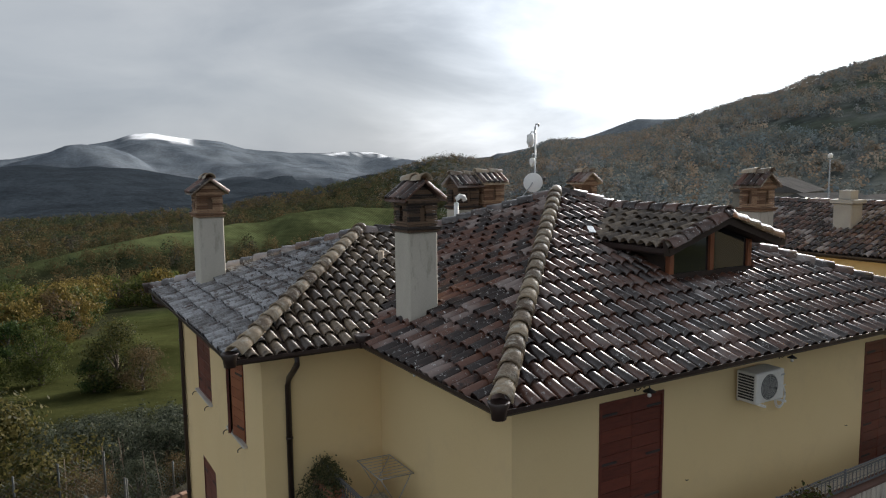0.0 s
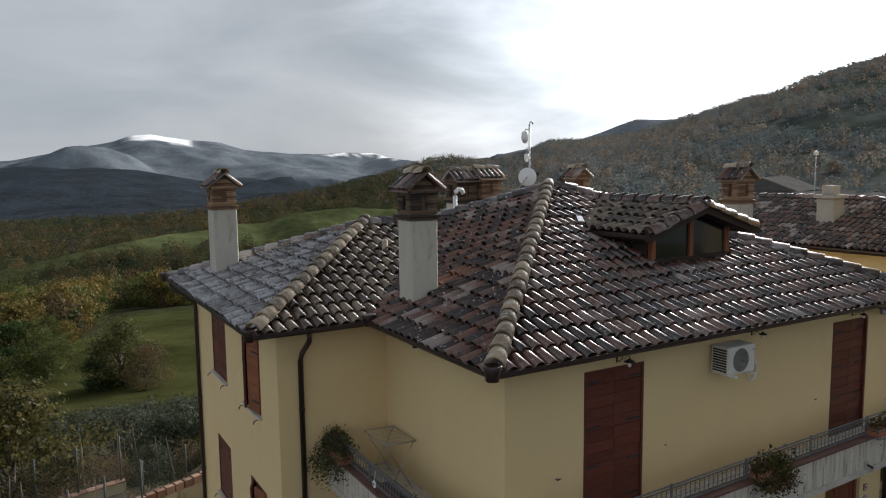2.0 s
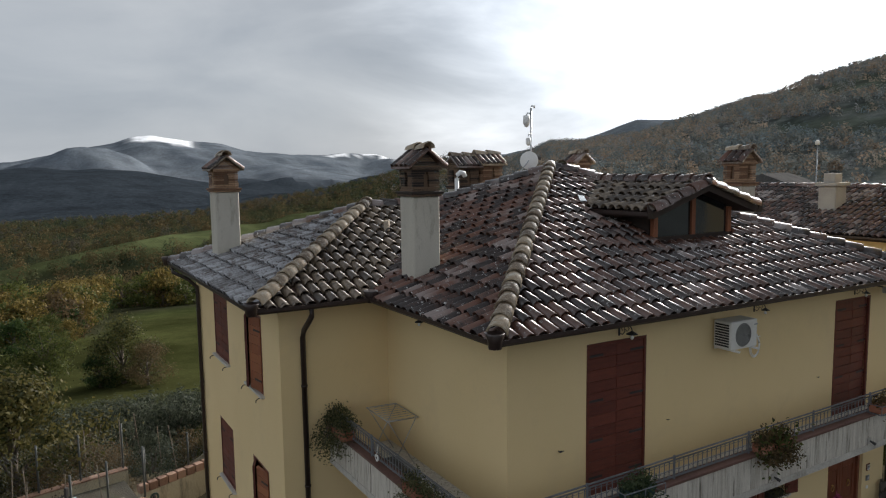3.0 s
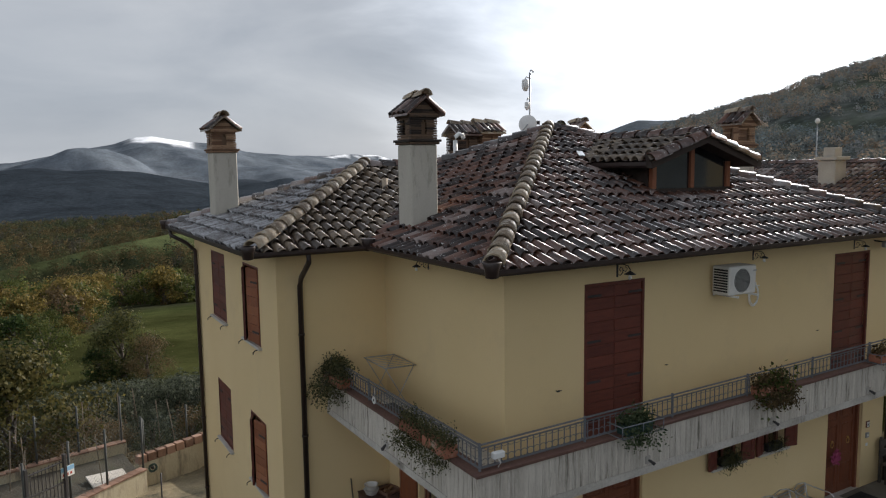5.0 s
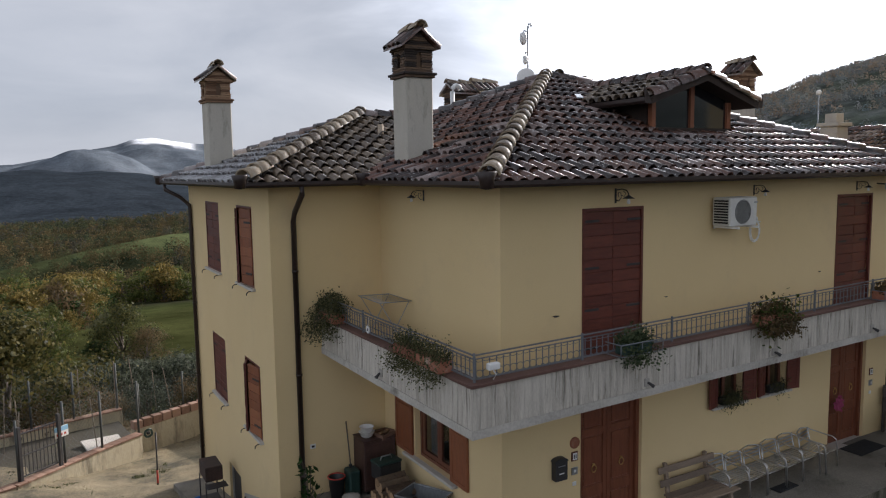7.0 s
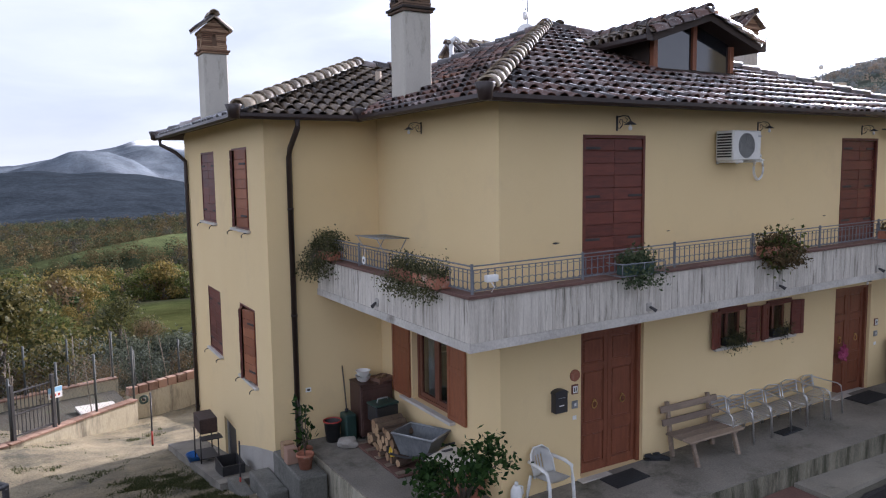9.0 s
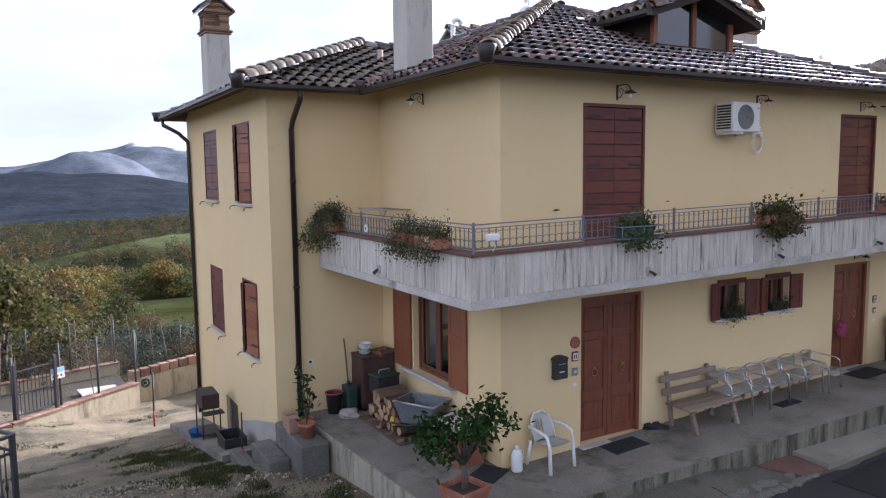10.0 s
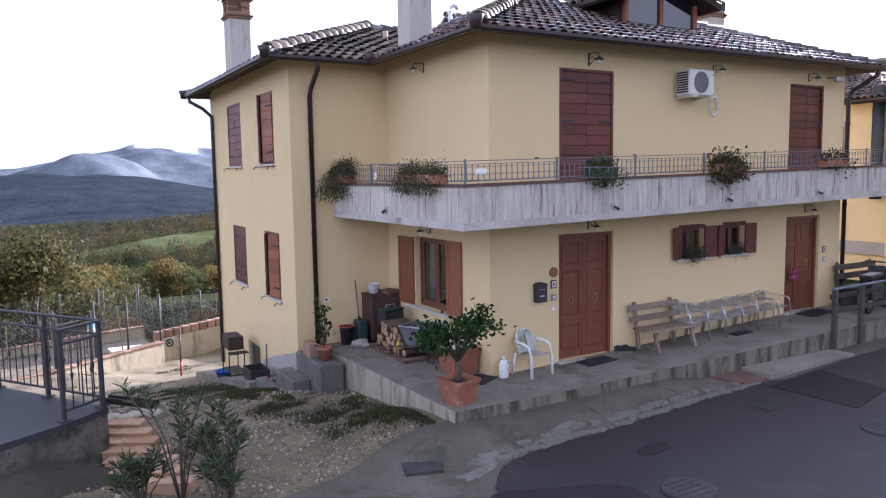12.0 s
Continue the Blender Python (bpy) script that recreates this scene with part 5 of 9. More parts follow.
    for sgn in (-1, 1):
        for i in range(cols):
            o = -run + (i + 0.5) * 2 * run / cols
            ob = new("cap_tile", WEST_ME)
            ob.parent = ch
            if along_y:
                t = Matrix.Translation((sgn * half, o, top - 0.02 + 0.035)) @ pose(0, 0, 0, 0, 0, 90 * sgn) @ pose(0, 0, 0, ang, 0, 0)
            else:
                t = Matrix.Translation((o, sgn * half, top - 0.02 + 0.05)) @ pose(0, 0, 0, 0, 0, 180 if sgn > 0 else 0) @ pose(0, 0, 0, ang, 0, 0)
            ob.matrix_basis = t @ pose(0, 0, 0, 0, tile_rand.gauss(0, 2), tile_rand.gauss(0, 1.5)) @ Matrix.Diagonal((0.85, slope_len / 0.43, 0.7, 1))
    k = max(2, round(2 * run / 0.4))
    for i in range(k):
        ob = new("cap_ridge_tile", HIP_ME)
        ob.parent = ch
        o = -run - 0.02 + i * 2 * run / k
        ob.matrix_basis = Matrix.Translation((0, o, top + rise + 0.045) if along_y else (o, 0, top + rise + 0.045)) @ pose(0, 0, 0, -3, 0, 0 if along_y else -90) @ Matrix.Diagonal((0.8, 2 * run / k / 0.42, 0.8, 1))
    return ch


chimney(0.365, 3.08, 0.50, 5.5, 7.05, 0.40, 0.27, "rendered chimney with a sooty brick hood and tiled cap", mat=SOOT)
chimney(-1.57, 8.66, 0.52, 5.4, 7.06, 0.40, 0.27, "rendered chimney with a brick hood and tiled cap")
chimney(8.83, 3.3, 0.50, 5.4, 7.02, 0.44, 0.26, "rendered chimney with a brick hood and tiled cap")
chimney(7.85, 7.75, 0.46, 5.5, 7.07, 0.42, 0.25, "rendered chimney with a brick hood and tiled cap")
chimney(4.98, 9.15, 0.62, 5.4, 6.95, 0.50, 0.26, "rendered chimney with a sooty hood and tiled cap", along_y=False, mat=SOOT)
chimney(5.69, 9.05, 0.62, 5.4, 7.00, 0.50, 0.26, "rendered chimney with a brick hood and tiled cap", along_y=False)

# flue, vent, mast, dish
flue = thing("flue_pipe", Matrix.Translation((3.09, 6.36, 6.66)), "white plastic flue elbow standing on the roof", "flue pipe")
bm = bmesh.new()
tube(bm, [(0, 0, -0.3), (0, 0, 0.62)], 0.05, 12)
tube(bm, [(0, 0, 0.6), (0.02, 0, 0.70), (0.09, 0, 0.76), (0.18, 0, 0.74), (0.22, 0, 0.66)], 0.052, 12)
part("pipe", bm, WHITE_PLASTIC, flue)
part("collar", made(lathe, [(0.09, -0.02), (0.065, 0.14), (0.065, 0.18)], 14), WHITE_PLASTIC, flue)
vent = thing("roof_vent", Matrix.Translation((0.92, 5.55, 6.14)), "short clay vent pipe set among roof tiles", "roof vent")
bm = bmesh.new()
tube(bm, [(0, 0, -0.25), (0, 0, 0.33)], 0.06, 10)
part("pipe", bm, material("buff_clay", (0.34, 0.27, 0.20), (0.48, 0.40, 0.31), fine=30, coarse=4, rough=0.85), vent)

mast = thing("antenna_mast", Matrix.Translation((5.40, 6.65, 6.12)), "steel roof mast with two dome cameras", "mast")
bm = bmesh.new()
tube(bm, [(0, 0, 0), (0, 0, 2.82)], 0.022, 8)
tube(bm, [(0, 0, 2.80), (0.02, 0, 2.87), (0.09, 0, 2.88), (0.1, 0, 2.82)], 0.02, 8)
part("pole", bm, GALV, mast)
for z, s in ((2.52, 1.0), (2.02, 0.7)):
    cam_dome = bmesh.new()
    lathe(cam_dome, [(0.03 * s, 0.12 * s), (0.08 * s, 0.1 * s), (0.088 * s, -0.06 * s), (0.075 * s, -0.1 * s), (0.04 * s, -0.16 * s), (0.008, -0.17 * s)], 14)
    arm = part("camera_arm", made(tube, [(0, 0, z + 0.16), (-0.15 * s, -0.06, z + 0.18), (-0.17 * s - 0.04, -0.1, z + 0.12)], 0.014, 6), GALV, mast)
    part("dome_camera", cam_dome, WHITE_PLASTIC, mast, "white dome camera", Matrix.Translation((-0.17 * s - 0.04, -0.1, z)))
    part("camera_lens", made(lathe, [(0.07 * s, 0.0), (0.05 * s, -0.05 * s), (0.01, -0.08 * s)], 12), BLACK, mast, at=Matrix.Translation((-0.17 * s - 0.04, -0.1, z - 0.09 * s)))
bm = bmesh.new()
tube(bm, [(0, 0, 1.62), (0.2, -0.05, 1.62)], 0.014, 6)
rbox(bm, 0.14, 0.24, -0.1, -0.02, 1.57, 1.66, 0.01)
part("camera_arm", bm, IRON, mast)
dish = thing("satellite_dish", look((5.04, 6.25, 7.67), (-5.0, -4.2, 8.9)) @ Matrix.Scale(0.68, 4) , "white satellite dish with worn red lettering, beside the mast", "satellite dish")
bm = bmesh.new()
lathe(bm, [(0.01, -0.06), (0.16, -0.045), (0.31, 0.0), (0.32, 0.004), (0.31, 0.012), (0.15, -0.03), (0.01, -0.045)], 32)
part("reflector", bm, WHITE_PLASTIC, dish)
bm = bmesh.new()
for i, (a, b) in enumerate(((-0.17, -0.11), (-0.09, -0.03), (-0.01, 0.03), (0.06, 0.13))):
    rbox(bm, a, b, 0.1, 0.15, 0.004, 0.016, 0.004)
part("lettering", bm, RED_PLASTIC, dish, "plain red bars")
part("dish_arm", made(tube, [(0, -0.3, 0.0), (0, -0.25, 0.25), (0, -0.1, 0.34)], 0.012, 6), GALV, dish)
part("dish_bracket", made(tube, [(0, 0, -0.05), (0.05, -0.1, -0.12), (0.3, -0.5, -0.5)], 0.02, 6), GALV, dish)

# ---- things on the walls ----
AC = thing("air_conditioner", Matrix.Translation((4.0, -0.06, 4.56)) @ Matrix.Diagonal((0.79, 1.0, 0.81, 1)), "cream outdoor air conditioner on wall brackets", "air conditioner")
part("casing", made(rbox, 0, 0.80, -0.34, 0, 0.04, 0.60, 0.02), AC_PAINT, AC)
ring = bmesh.new()
for r in (0.06, 0.10, 0.14, 0.18, 0.22):
    tube(ring, [(0.37 + r * math.cos(t), -0.352, 0.32 + r * math.sin(t)) for t in np.linspace(0, 2 * math.pi, 25)], 0.005, 4, caps=False)
for k in range(12):
    t = math.pi * k / 6
    tube(ring, [(0.37 + 0.03 * math.cos(t), -0.352, 0.32 + 0.03 * math.sin(t)), (0.37 + 0.24 * math.cos(t), -0.352, 0.32 + 0.24 * math.sin(t))], 0.004, 4, caps=False)
part("fan_grille", ring, material("grey_grille", (0.30, 0.30, 0.28), (0.38, 0.375, 0.35), fine=20, coarse=3, rough=0.5, bump=0), AC)
bm = bmesh.new()
tube(bm, [(0.37, -0.335, 0.32), (0.37, -0.343, 0.32)], 0.235, 28)
part("fan_opening", bm, material("dark_grey_fan", (0.07, 0.07, 0.07), (0.13, 0.13, 0.125), fine=20, coarse=3, rough=0.6, bump=0), AC, "dark fan opening")
for i in range(9):
    part("side_fin", made(box, -0.012, 0.0, -0.30, -0.04, 0.10 + i * 0.052, 0.132 + i * 0.052), BLACK, AC)
part("badge", made(box, 0.70, 0.80, -0.346, -0.341, 0.48, 0.51), GALV, AC)
for x in (0.12, 0.70):
    bm = bmesh.new()
    box(bm, x, x + 0.04, -0.42, 0.055, 0.0, 0.038)
    box(bm, x, x + 0.04, 0.03, 0.055, -0.02, 0.32)
    part("bracket", bm, WHITE_PLASTIC, AC)
bm = bmesh.new()
tube(bm, [(0.82, -0.15, 0.12), (0.92, -0.08, 0.16), (1.0, -0.02, 0.10)], 0.018, 8)
for r, sx in ((0.20, 0.0), (0.17, 0.015), (0.185, 0.03)):
    tube(bm, [(1.0 + sx + 0.78 * r * math.cos(t), 0.0, -0.12 + r * 1.15 * math.sin(t)) for t in np.linspace(0.3, 6.5, 22)], 0.010, 8)
tube(bm, [(1.0, 0.0, 0.10), (1.14, 0.02, 0.06), (1.26, 0.05, 0.05)], 0.012, 8)
part("hose", bm, WHITE_PLASTIC, AC, "coiled white insulated pipe", Matrix.Translation((0.30, 0, 0.0)))


def wall_lamp(at, s=1.0):
    lamp = thing("wall_lamp", at, "black iron scroll wall lamp with a bare bulb", "wall lamp", "wall lamps of the house")
    part("wall_plate", made(rbox, -0.02, 0.02, -0.022, -0.004, -0.13, 0.13, 0.005), IRON, lamp)
    bm = bmesh.new()
    tube(bm, [(0, -0.02, 0.10), (0, -0.16, 0.12), (0, -0.28, 0.10), (0, -0.33, 0.04), (0, -0.33, -0.01)], 0.010, 6)
    tube(bm, [(0, -0.02, -0.08), (0, -0.09, -0.09), (0, -0.15, -0.03), (0, -0.14, 0.05), (0, -0.09, 0.06), (0, -0.07, 0.01), (0, -0.10, -0.02)], 0.008, 6)
    tube(bm, [(0, -0.14, 0.02), (0, -0.22, -0.01), (0, -0.26, 0.05), (0, -0.21, 0.08)], 0.007, 6)
    part("scroll_arm", bm, IRON, lamp)
    part("shade", made(lathe, [(0.015, 0.05), (0.03, 0.035), (0.10, -0.005), (0.105, -0.012), (0.02, 0.0)], 16, (0, -0.33, -0.03)), IRON, lamp)
    part("bulb", made(lathe, [(0.008, 0), (0.018, -0.025), (0.034, -0.06), (0.03, -0.09), (0.006, -0.105)], 12, (0, -0.33, -0.035)), WHITE_PLASTIC, lamp, "white frosted bulb")
    return lamp


lamp = wall_lamp(on_front(2.01, 0, 5.13) @ Matrix.Scale(0.82, 4))
for at in (on_front(5.06, 0, 5.13), on_front(7.96, 0, 5.13), on_left(0, 2.08, 5.15), on_front(2.01, 0, 2.36), on_front(7.99, 0, 2.41), on_left(0, 1.93, 2.27)):
    copy_thing(lamp, at @ Matrix.Scale(0.82, 4))
flood = thing("security_camera", Matrix.Translation((8.62, -0.25, 5.11)), "grey bullet camera on an iron arm", "camera")
bm = bmesh.new()
tube(bm, [(0, 0.25, 0.05), (0, 0, 0.03)], 0.014, 6)
part("arm", bm, IRON, flood)
part("body", made(rbox, -0.12, 0.1, -0.05, 0.05, -0.06, 0.06, 0.02), GALV, flood)

# shutter catches on the upper wall
catch = thing("shutter_stay", on_front(0.88, 0, 3.49) @ Matrix.Scale(0.6, 4), "small black iron shutter stay on the wall", "shutter stay", "shutter stays on the front")
bm = bmesh.new()
tube(bm, [(0, 0, 0), (0, -0.06, 0), (0.02, -0.08, 0.015), (0.10, -0.09, 0.01)], 0.012, 6)
rbox(bm, -0.03, 0.05, -0.1, -0.07, -0.012, 0.03, 0.006)
part("hook", bm, IRON, catch)
for x, z in ((3.04, 3.55), (6.9, 3.62), (0.78, 0.55)):
    copy_thing(catch, on_front(x, 0, z) @ Matrix.Scale(0.6, 4))

# spouts and spot lamps on the parapet
spot = thing("parapet_lamp", on_front(1.55, BY0, 2.72), "small grey spot lamp fixed to the parapet", "spot lamp", "spot lamps along the parapet")
part("back_box", made(rbox, -0.045, 0.045, -0.03, -0.002, -0.055, 0.055, 0.008), RENDER_GREY, spot)
bm = bmesh.new()
tube(bm, [(0, -0.03, 0.0), (0.015, -0.06, -0.012), (0.04, -0.11, -0.045)], 0.02, 8, radii=[0.014, 0.02, 0.026])
part("lamp_head", bm, IRON, spot)
for x in (4.15, 6.69):
    copy_thing(spot, on_front(x, BY0, 2.66 + up_at(x)))
copy_thing(spot, on_left(BX0, 1.31, 2.69))

post_box = thing("letter_box", on_front(0.85, 0, 1.13) @ Matrix.Diagonal((0.87, 1, 0.80, 1)), "black metal letter box with a curved top", "letter box")
bm = bmesh.new()
pts = [(0, 0), (0.24, 0), (0.24, 0.34)] + [(0.12 + 0.14 * math.cos(t), 0.34 + 0.07 * math.sin(t)) for t in np.linspace(0, math.pi, 9)] + [(0, 0.34)]
prism(bm, [(x, -0.004, z) for x, z in pts], (0, -0.1, 0))
part("box_body", bm, IRON, post_box)
part("slot", made(rbox, 0.05, 0.19, -0.112, -0.105, 0.26, 0.275, 0.003), GALV, post_box)
part("name_strip", made(box, 0.07, 0.17, -0.108, -0.105, 0.12, 0.14), WHITE_PLASTIC, post_box)
disc = thing("wall_plaque", on_front(1.265, 0, 1.595), "round terracotta plaque on the wall", "plaque")
bm = bmesh.new()
tube(bm, [(0, -0.002, 0), (0, -0.022, 0)], 0.085, 24)
part("plaque_disc", bm, TERRACOTTA, disc)
for x, up in ((1.265, 0.0), (8.70, 0.11)):
    sign = thing("number_plate", on_front(x, 0, 1.394 + up), "small framed house plate with plain bars", "plate", "plates beside the doors")
    part("plate_frame", made(rbox, -0.06, 0.06, -0.02, -0.002, -0.07, 0.07, 0.006), FRAME_WOOD, sign)
    part("plate_face", made(box, -0.04, 0.04, -0.024, -0.021, -0.05, 0.05), WHITE_PLASTIC, sign)
    for dx in (-0.018, 0.014):
        part("plain_bar", made(box, dx - 0.008, dx + 0.008, -0.028, -0.025, -0.03, 0.03), BLACK, sign)
    bell = thing("door_bell", on_front(x, 0, 1.173 + up), "grey door bell panel on the wall", "door bell", "bells beside the doors")
    part("bell_panel", made(rbox, -0.055, 0.055, -0.022, -0.002, -0.055, 0.055, 0.006), GALV, bell)
    part("bell_button", made(rbox, -0.02, 0.02, -0.028, -0.021, -0.02, 0.02, 0.004), WHITE_PLASTIC, bell)
    sw = thing("wall_socket", on_front(x, 0, 0.98 + up), "small white wall socket", "socket", "sockets on the walls")
    part("socket_plate", made(rbox, -0.035, 0.035, -0.012, -0.002, -0.03, 0.03, 0.004), WHITE_PLASTIC, sw)
sw = thing("wall_socket", Matrix.Translation((-1.375, WY0, 0.87)), "white wall socket beside the downpipe", "socket", "sockets on the walls")
part("socket_plate", made(rbox, -0.05, 0.05, -0.014, -0.002, -0.04, 0.04, 0.005), WHITE_PLASTIC, sw)
part("socket_hole", made(box, -0.025, 0.025, -0.018, -0.0145, -0.018, 0.018), BLACK, sw)

# ---- yard, road, walls round the yard ----
GRAVEL = material("pale_gravel", (0.074, 0.059, 0.034), (0.275, 0.229, 0.142), accent=(0.052, 0.048, 0.029), fine=26, coarse=1.4, rough=0.95, bump=0.9, bump_at=0.03, accent_scale=0.55, accent_at=(0.54, 0.66))
EARTH = material("dark_earth", (0.026, 0.022, 0.015), (0.070, 0.060, 0.040), accent=(0.045, 0.050, 0.02), fine=30, coarse=1.2, rough=0.95, bump=0.9, bump_at=0.03, accent_scale=1.2)
YARD_WALL = material("stained_cream_wall", (0.33, 0.29, 0.20), (0.46, 0.41, 0.30), accent=(0.17, 0.15, 0.11), fine=30, coarse=1.4, rough=0.92, bump=0.3, stretch=(2, 2, 0.5), accent_scale=1.4, accent_at=(0.5, 0.68))
COPING_BRICK = material("red_coping_brick", (0.17, 0.095, 0.064), (0.31, 0.19, 0.135), accent=(0.28, 0.22, 0.17), fine=40, coarse=4, rough=0.9, bump=0.4, vary=0.5, accent_scale=4)


def sheet(name, inside, x0, x1, y0, y1, step, lift, mat, label, rough_z=0.012, category="ground", edge=0.0):
    """A surface laid on the ground, cut to an outline."""
    bm = bmesh.new()
    nx, ny = int((x1 - x0) / step) + 1, int((y1 - y0) / step) + 1
    vs = {}
    def vert(i, j):
        if (i, j) not in vs:
            x, y = x0 + i * step, y0 + j * step
            vs[i, j] = bm.verts.new((x, y, yard_z(x, y) + lift + rough_z * noise.noise(Vector((x * 2.3, y * 2.3, lift)))))
        return vs[i, j]
    for i in range(nx - 1):
        for j in range(ny - 1):
            x, y = x0 + (i + 0.5) * step, y0 + (j + 0.5) * step
            wob = edge * noise.noise(Vector((x * 1.7, y * 1.7, 3)))
            if inside(x + wob, y + wob):
                f = bm.faces.new((vert(i, j), vert(i + 1, j), vert(i + 1, j + 1), vert(i, j + 1)))
                f.smooth = True
    if edge or name in ("road", "apron"):
        rim = [e for e in bm.edges if len(e.link_faces) == 1]
        out = bmesh.ops.extrude_edge_only(bm, edges=rim)
        for v in [g for g in out["geom"] if isinstance(g, bmesh.types.BMVert)]:
            v.co.z -= 0.06
    return tagged(part(name, bm, mat), label, category, kind="structure")


def side_of(path, x, y):
    """Height of the piecewise line at x, minus y."""
    return np.interp(x, [p[0] for p in path], [p[1] for p in path]) - y


APRON_EDGE = [(-14, -5.0), (-7, -3.2), (-4.25, -1.85), (-3.26, -1.58), (-2.25, -1.12), (-1.3, -1.0), (14, -1.1), (40, 1.0)]
ROAD_EDGE = [(-2.6, -14), (-2.3, -5), (-1.82, -2.85), (-1.5, -2.45), (-1.19, -2.25), (-0.2, -2.17), (0.8, -2.2), (2.0, -2.16), (3.9, -2.05), (4.6, -2.1), (6.8, -2.0), (40, -1.4)]
sheet("yard", lambda x, y: side_of(APRON_EDGE, x, y) < 0.35 and not (0.4 < x < 9.6 and 0.3 < y < 9.2), -16, 13, -6, 17.4, 0.3, 0.0, GRAVEL, "pale gravel yard with thin grass", 0.05)


def strip_sheet(name, xs, path, far, lift, mat, label, crumb=0.0, rows=40, rough_z=0.012):
    """A paved surface from a free line out to y = far, with a smooth, slightly crumbled rim."""
    bm = bmesh.new()
    cols = []
    for x in xs:
        top = float(np.interp(x, [p[0] for p in path], [p[1] for p in path]))
        top += crumb * (noise.noise(Vector((x * 2.1, 3.3, 1))) + 0.6 * noise.noise(Vector((x * 9, 1.3, 5))))
        col = [bm.verts.new((x, top, yard_z(x, top) + lift - 0.07))]
        for k in range(rows):
            f = (k / (rows - 1)) ** 1.8
            y = top + (far - top) * f
            col.append(bm.verts.new((x, y, yard_z(x, y) + lift + rough_z * noise.noise(Vector((x * 2.3, y * 2.3, lift))))))
        cols.append(col)
    for p, q in zip(cols, cols[1:]):
        for k in range(rows):
            f = bm.faces.new((p[k], p[k + 1], q[k + 1], q[k]))
            f.smooth = k > 0
    return tagged(part(name, bm, mat), label, "ground", kind="structure")


def spread(a, b, step):
    return list(np.arange(a, b, step))


strip_sheet("apron", spread(-16, -5, 0.15) + spread(-5, 8, 0.08) + spread(8, 40.1, 0.5), APRON_EDGE, -24, 0.018, SLAB, "grey cracked cement apron before the porch", 0.05)
strip_sheet("road", spread(-2.6, -1.5, 0.02) + spread(-1.5, 8.5, 0.05) + spread(8.5, 40.1, 0.5), ROAD_EDGE, -24, 0.034, ASPHALT, "dark asphalt road with worn edge", 0.045, 46, 0.004)
prng = random.Random(77)


def blotch(bm, x, y, rx, ry, turn, thick, lift, seed, n=40, wob=0.22):
    """A flat patch with an uneven rim, following the ground."""
    ring, hub = [], bm.verts.new((x, y, yard_z(x, y) + lift + thick))
    skirt = []
    c, s = math.cos(radians(turn)), math.sin(radians(turn))
    for k in range(n):
        a = 2 * math.pi * k / n
        w = 1 + wob * noise.noise(Vector((math.cos(a) * 1.4, math.sin(a) * 1.4, seed))) + 0.4 * wob * noise.noise(Vector((math.cos(a) * 5, math.sin(a) * 5, seed)))
        u, v = rx * w * math.copysign(abs(math.cos(a)) ** 0.7, math.cos(a)), ry * w * math.copysign(abs(math.sin(a)) ** 0.7, math.sin(a))
        px, py = x + u * c - v * s, y + u * s + v * c
        ring.append(bm.verts.new((px, py, yard_z(px, py) + lift + thick)))
        skirt.append(bm.verts.new((px, py, yard_z(px, py) + lift - 0.03)))
    for k in range(n):
        j = (k + 1) % n
        bm.faces.new((hub, ring[k], ring[j]))
        bm.faces.new((ring[k], skirt[k], skirt[j], ring[j]))


TAR = material("fresh_tar", (0.011, 0.010, 0.0115), (0.022, 0.020, 0.022), fine=80, coarse=1.5, rough=0.75, bump=0.5, spec=0.24)
CEMENT_PATCH = material("pale_cement_patch", (0.080, 0.075, 0.063), (0.19, 0.18, 0.155), accent=(0.045, 0.042, 0.035), fine=40, coarse=2.5, rough=0.9, bump=0.5, accent_scale=3)
for x, y, rx, ry, turn in ((0.5, -3.02, 0.27, 0.13, 8), (-1.35, -3.45, 0.85, 0.3, -22)):
    tagged(part("tar_patch", made(blotch, x, y, rx, ry, turn, 0.006, 0.036, x * 3.1), TAR), "black tar repair patch in the road", "road patch", kind="structure")
def square_patch(bm):
    lift = lambda x, y, dz: (x, y, yard_z(x, y) + dz)
    rim = [(3.92, -2.24), (5.35, -2.16), (5.2, -3.36), (4.0, -3.62)]
    prism(bm, [lift(x, y, 0.02) for x, y in rim], (0, 0, 0.024))


tagged(part("tar_patch", made(square_patch), TAR), "dark square asphalt repair in the road", "road patch", kind="structure")
for x, y, rx, ry, turn in ((-1.62, -2.22, 0.42, 0.17, 24), (-0.15, -1.98, 0.5, 0.10, 12)):
    lift = 0.020
    tagged(part("cement_patch", made(blotch, x, y, rx, ry, turn, 0.004, lift, x * 2.3, wob=0.45), CEMENT_PATCH), "pale broken cement patch set in the paving", "road patch", kind="structure")
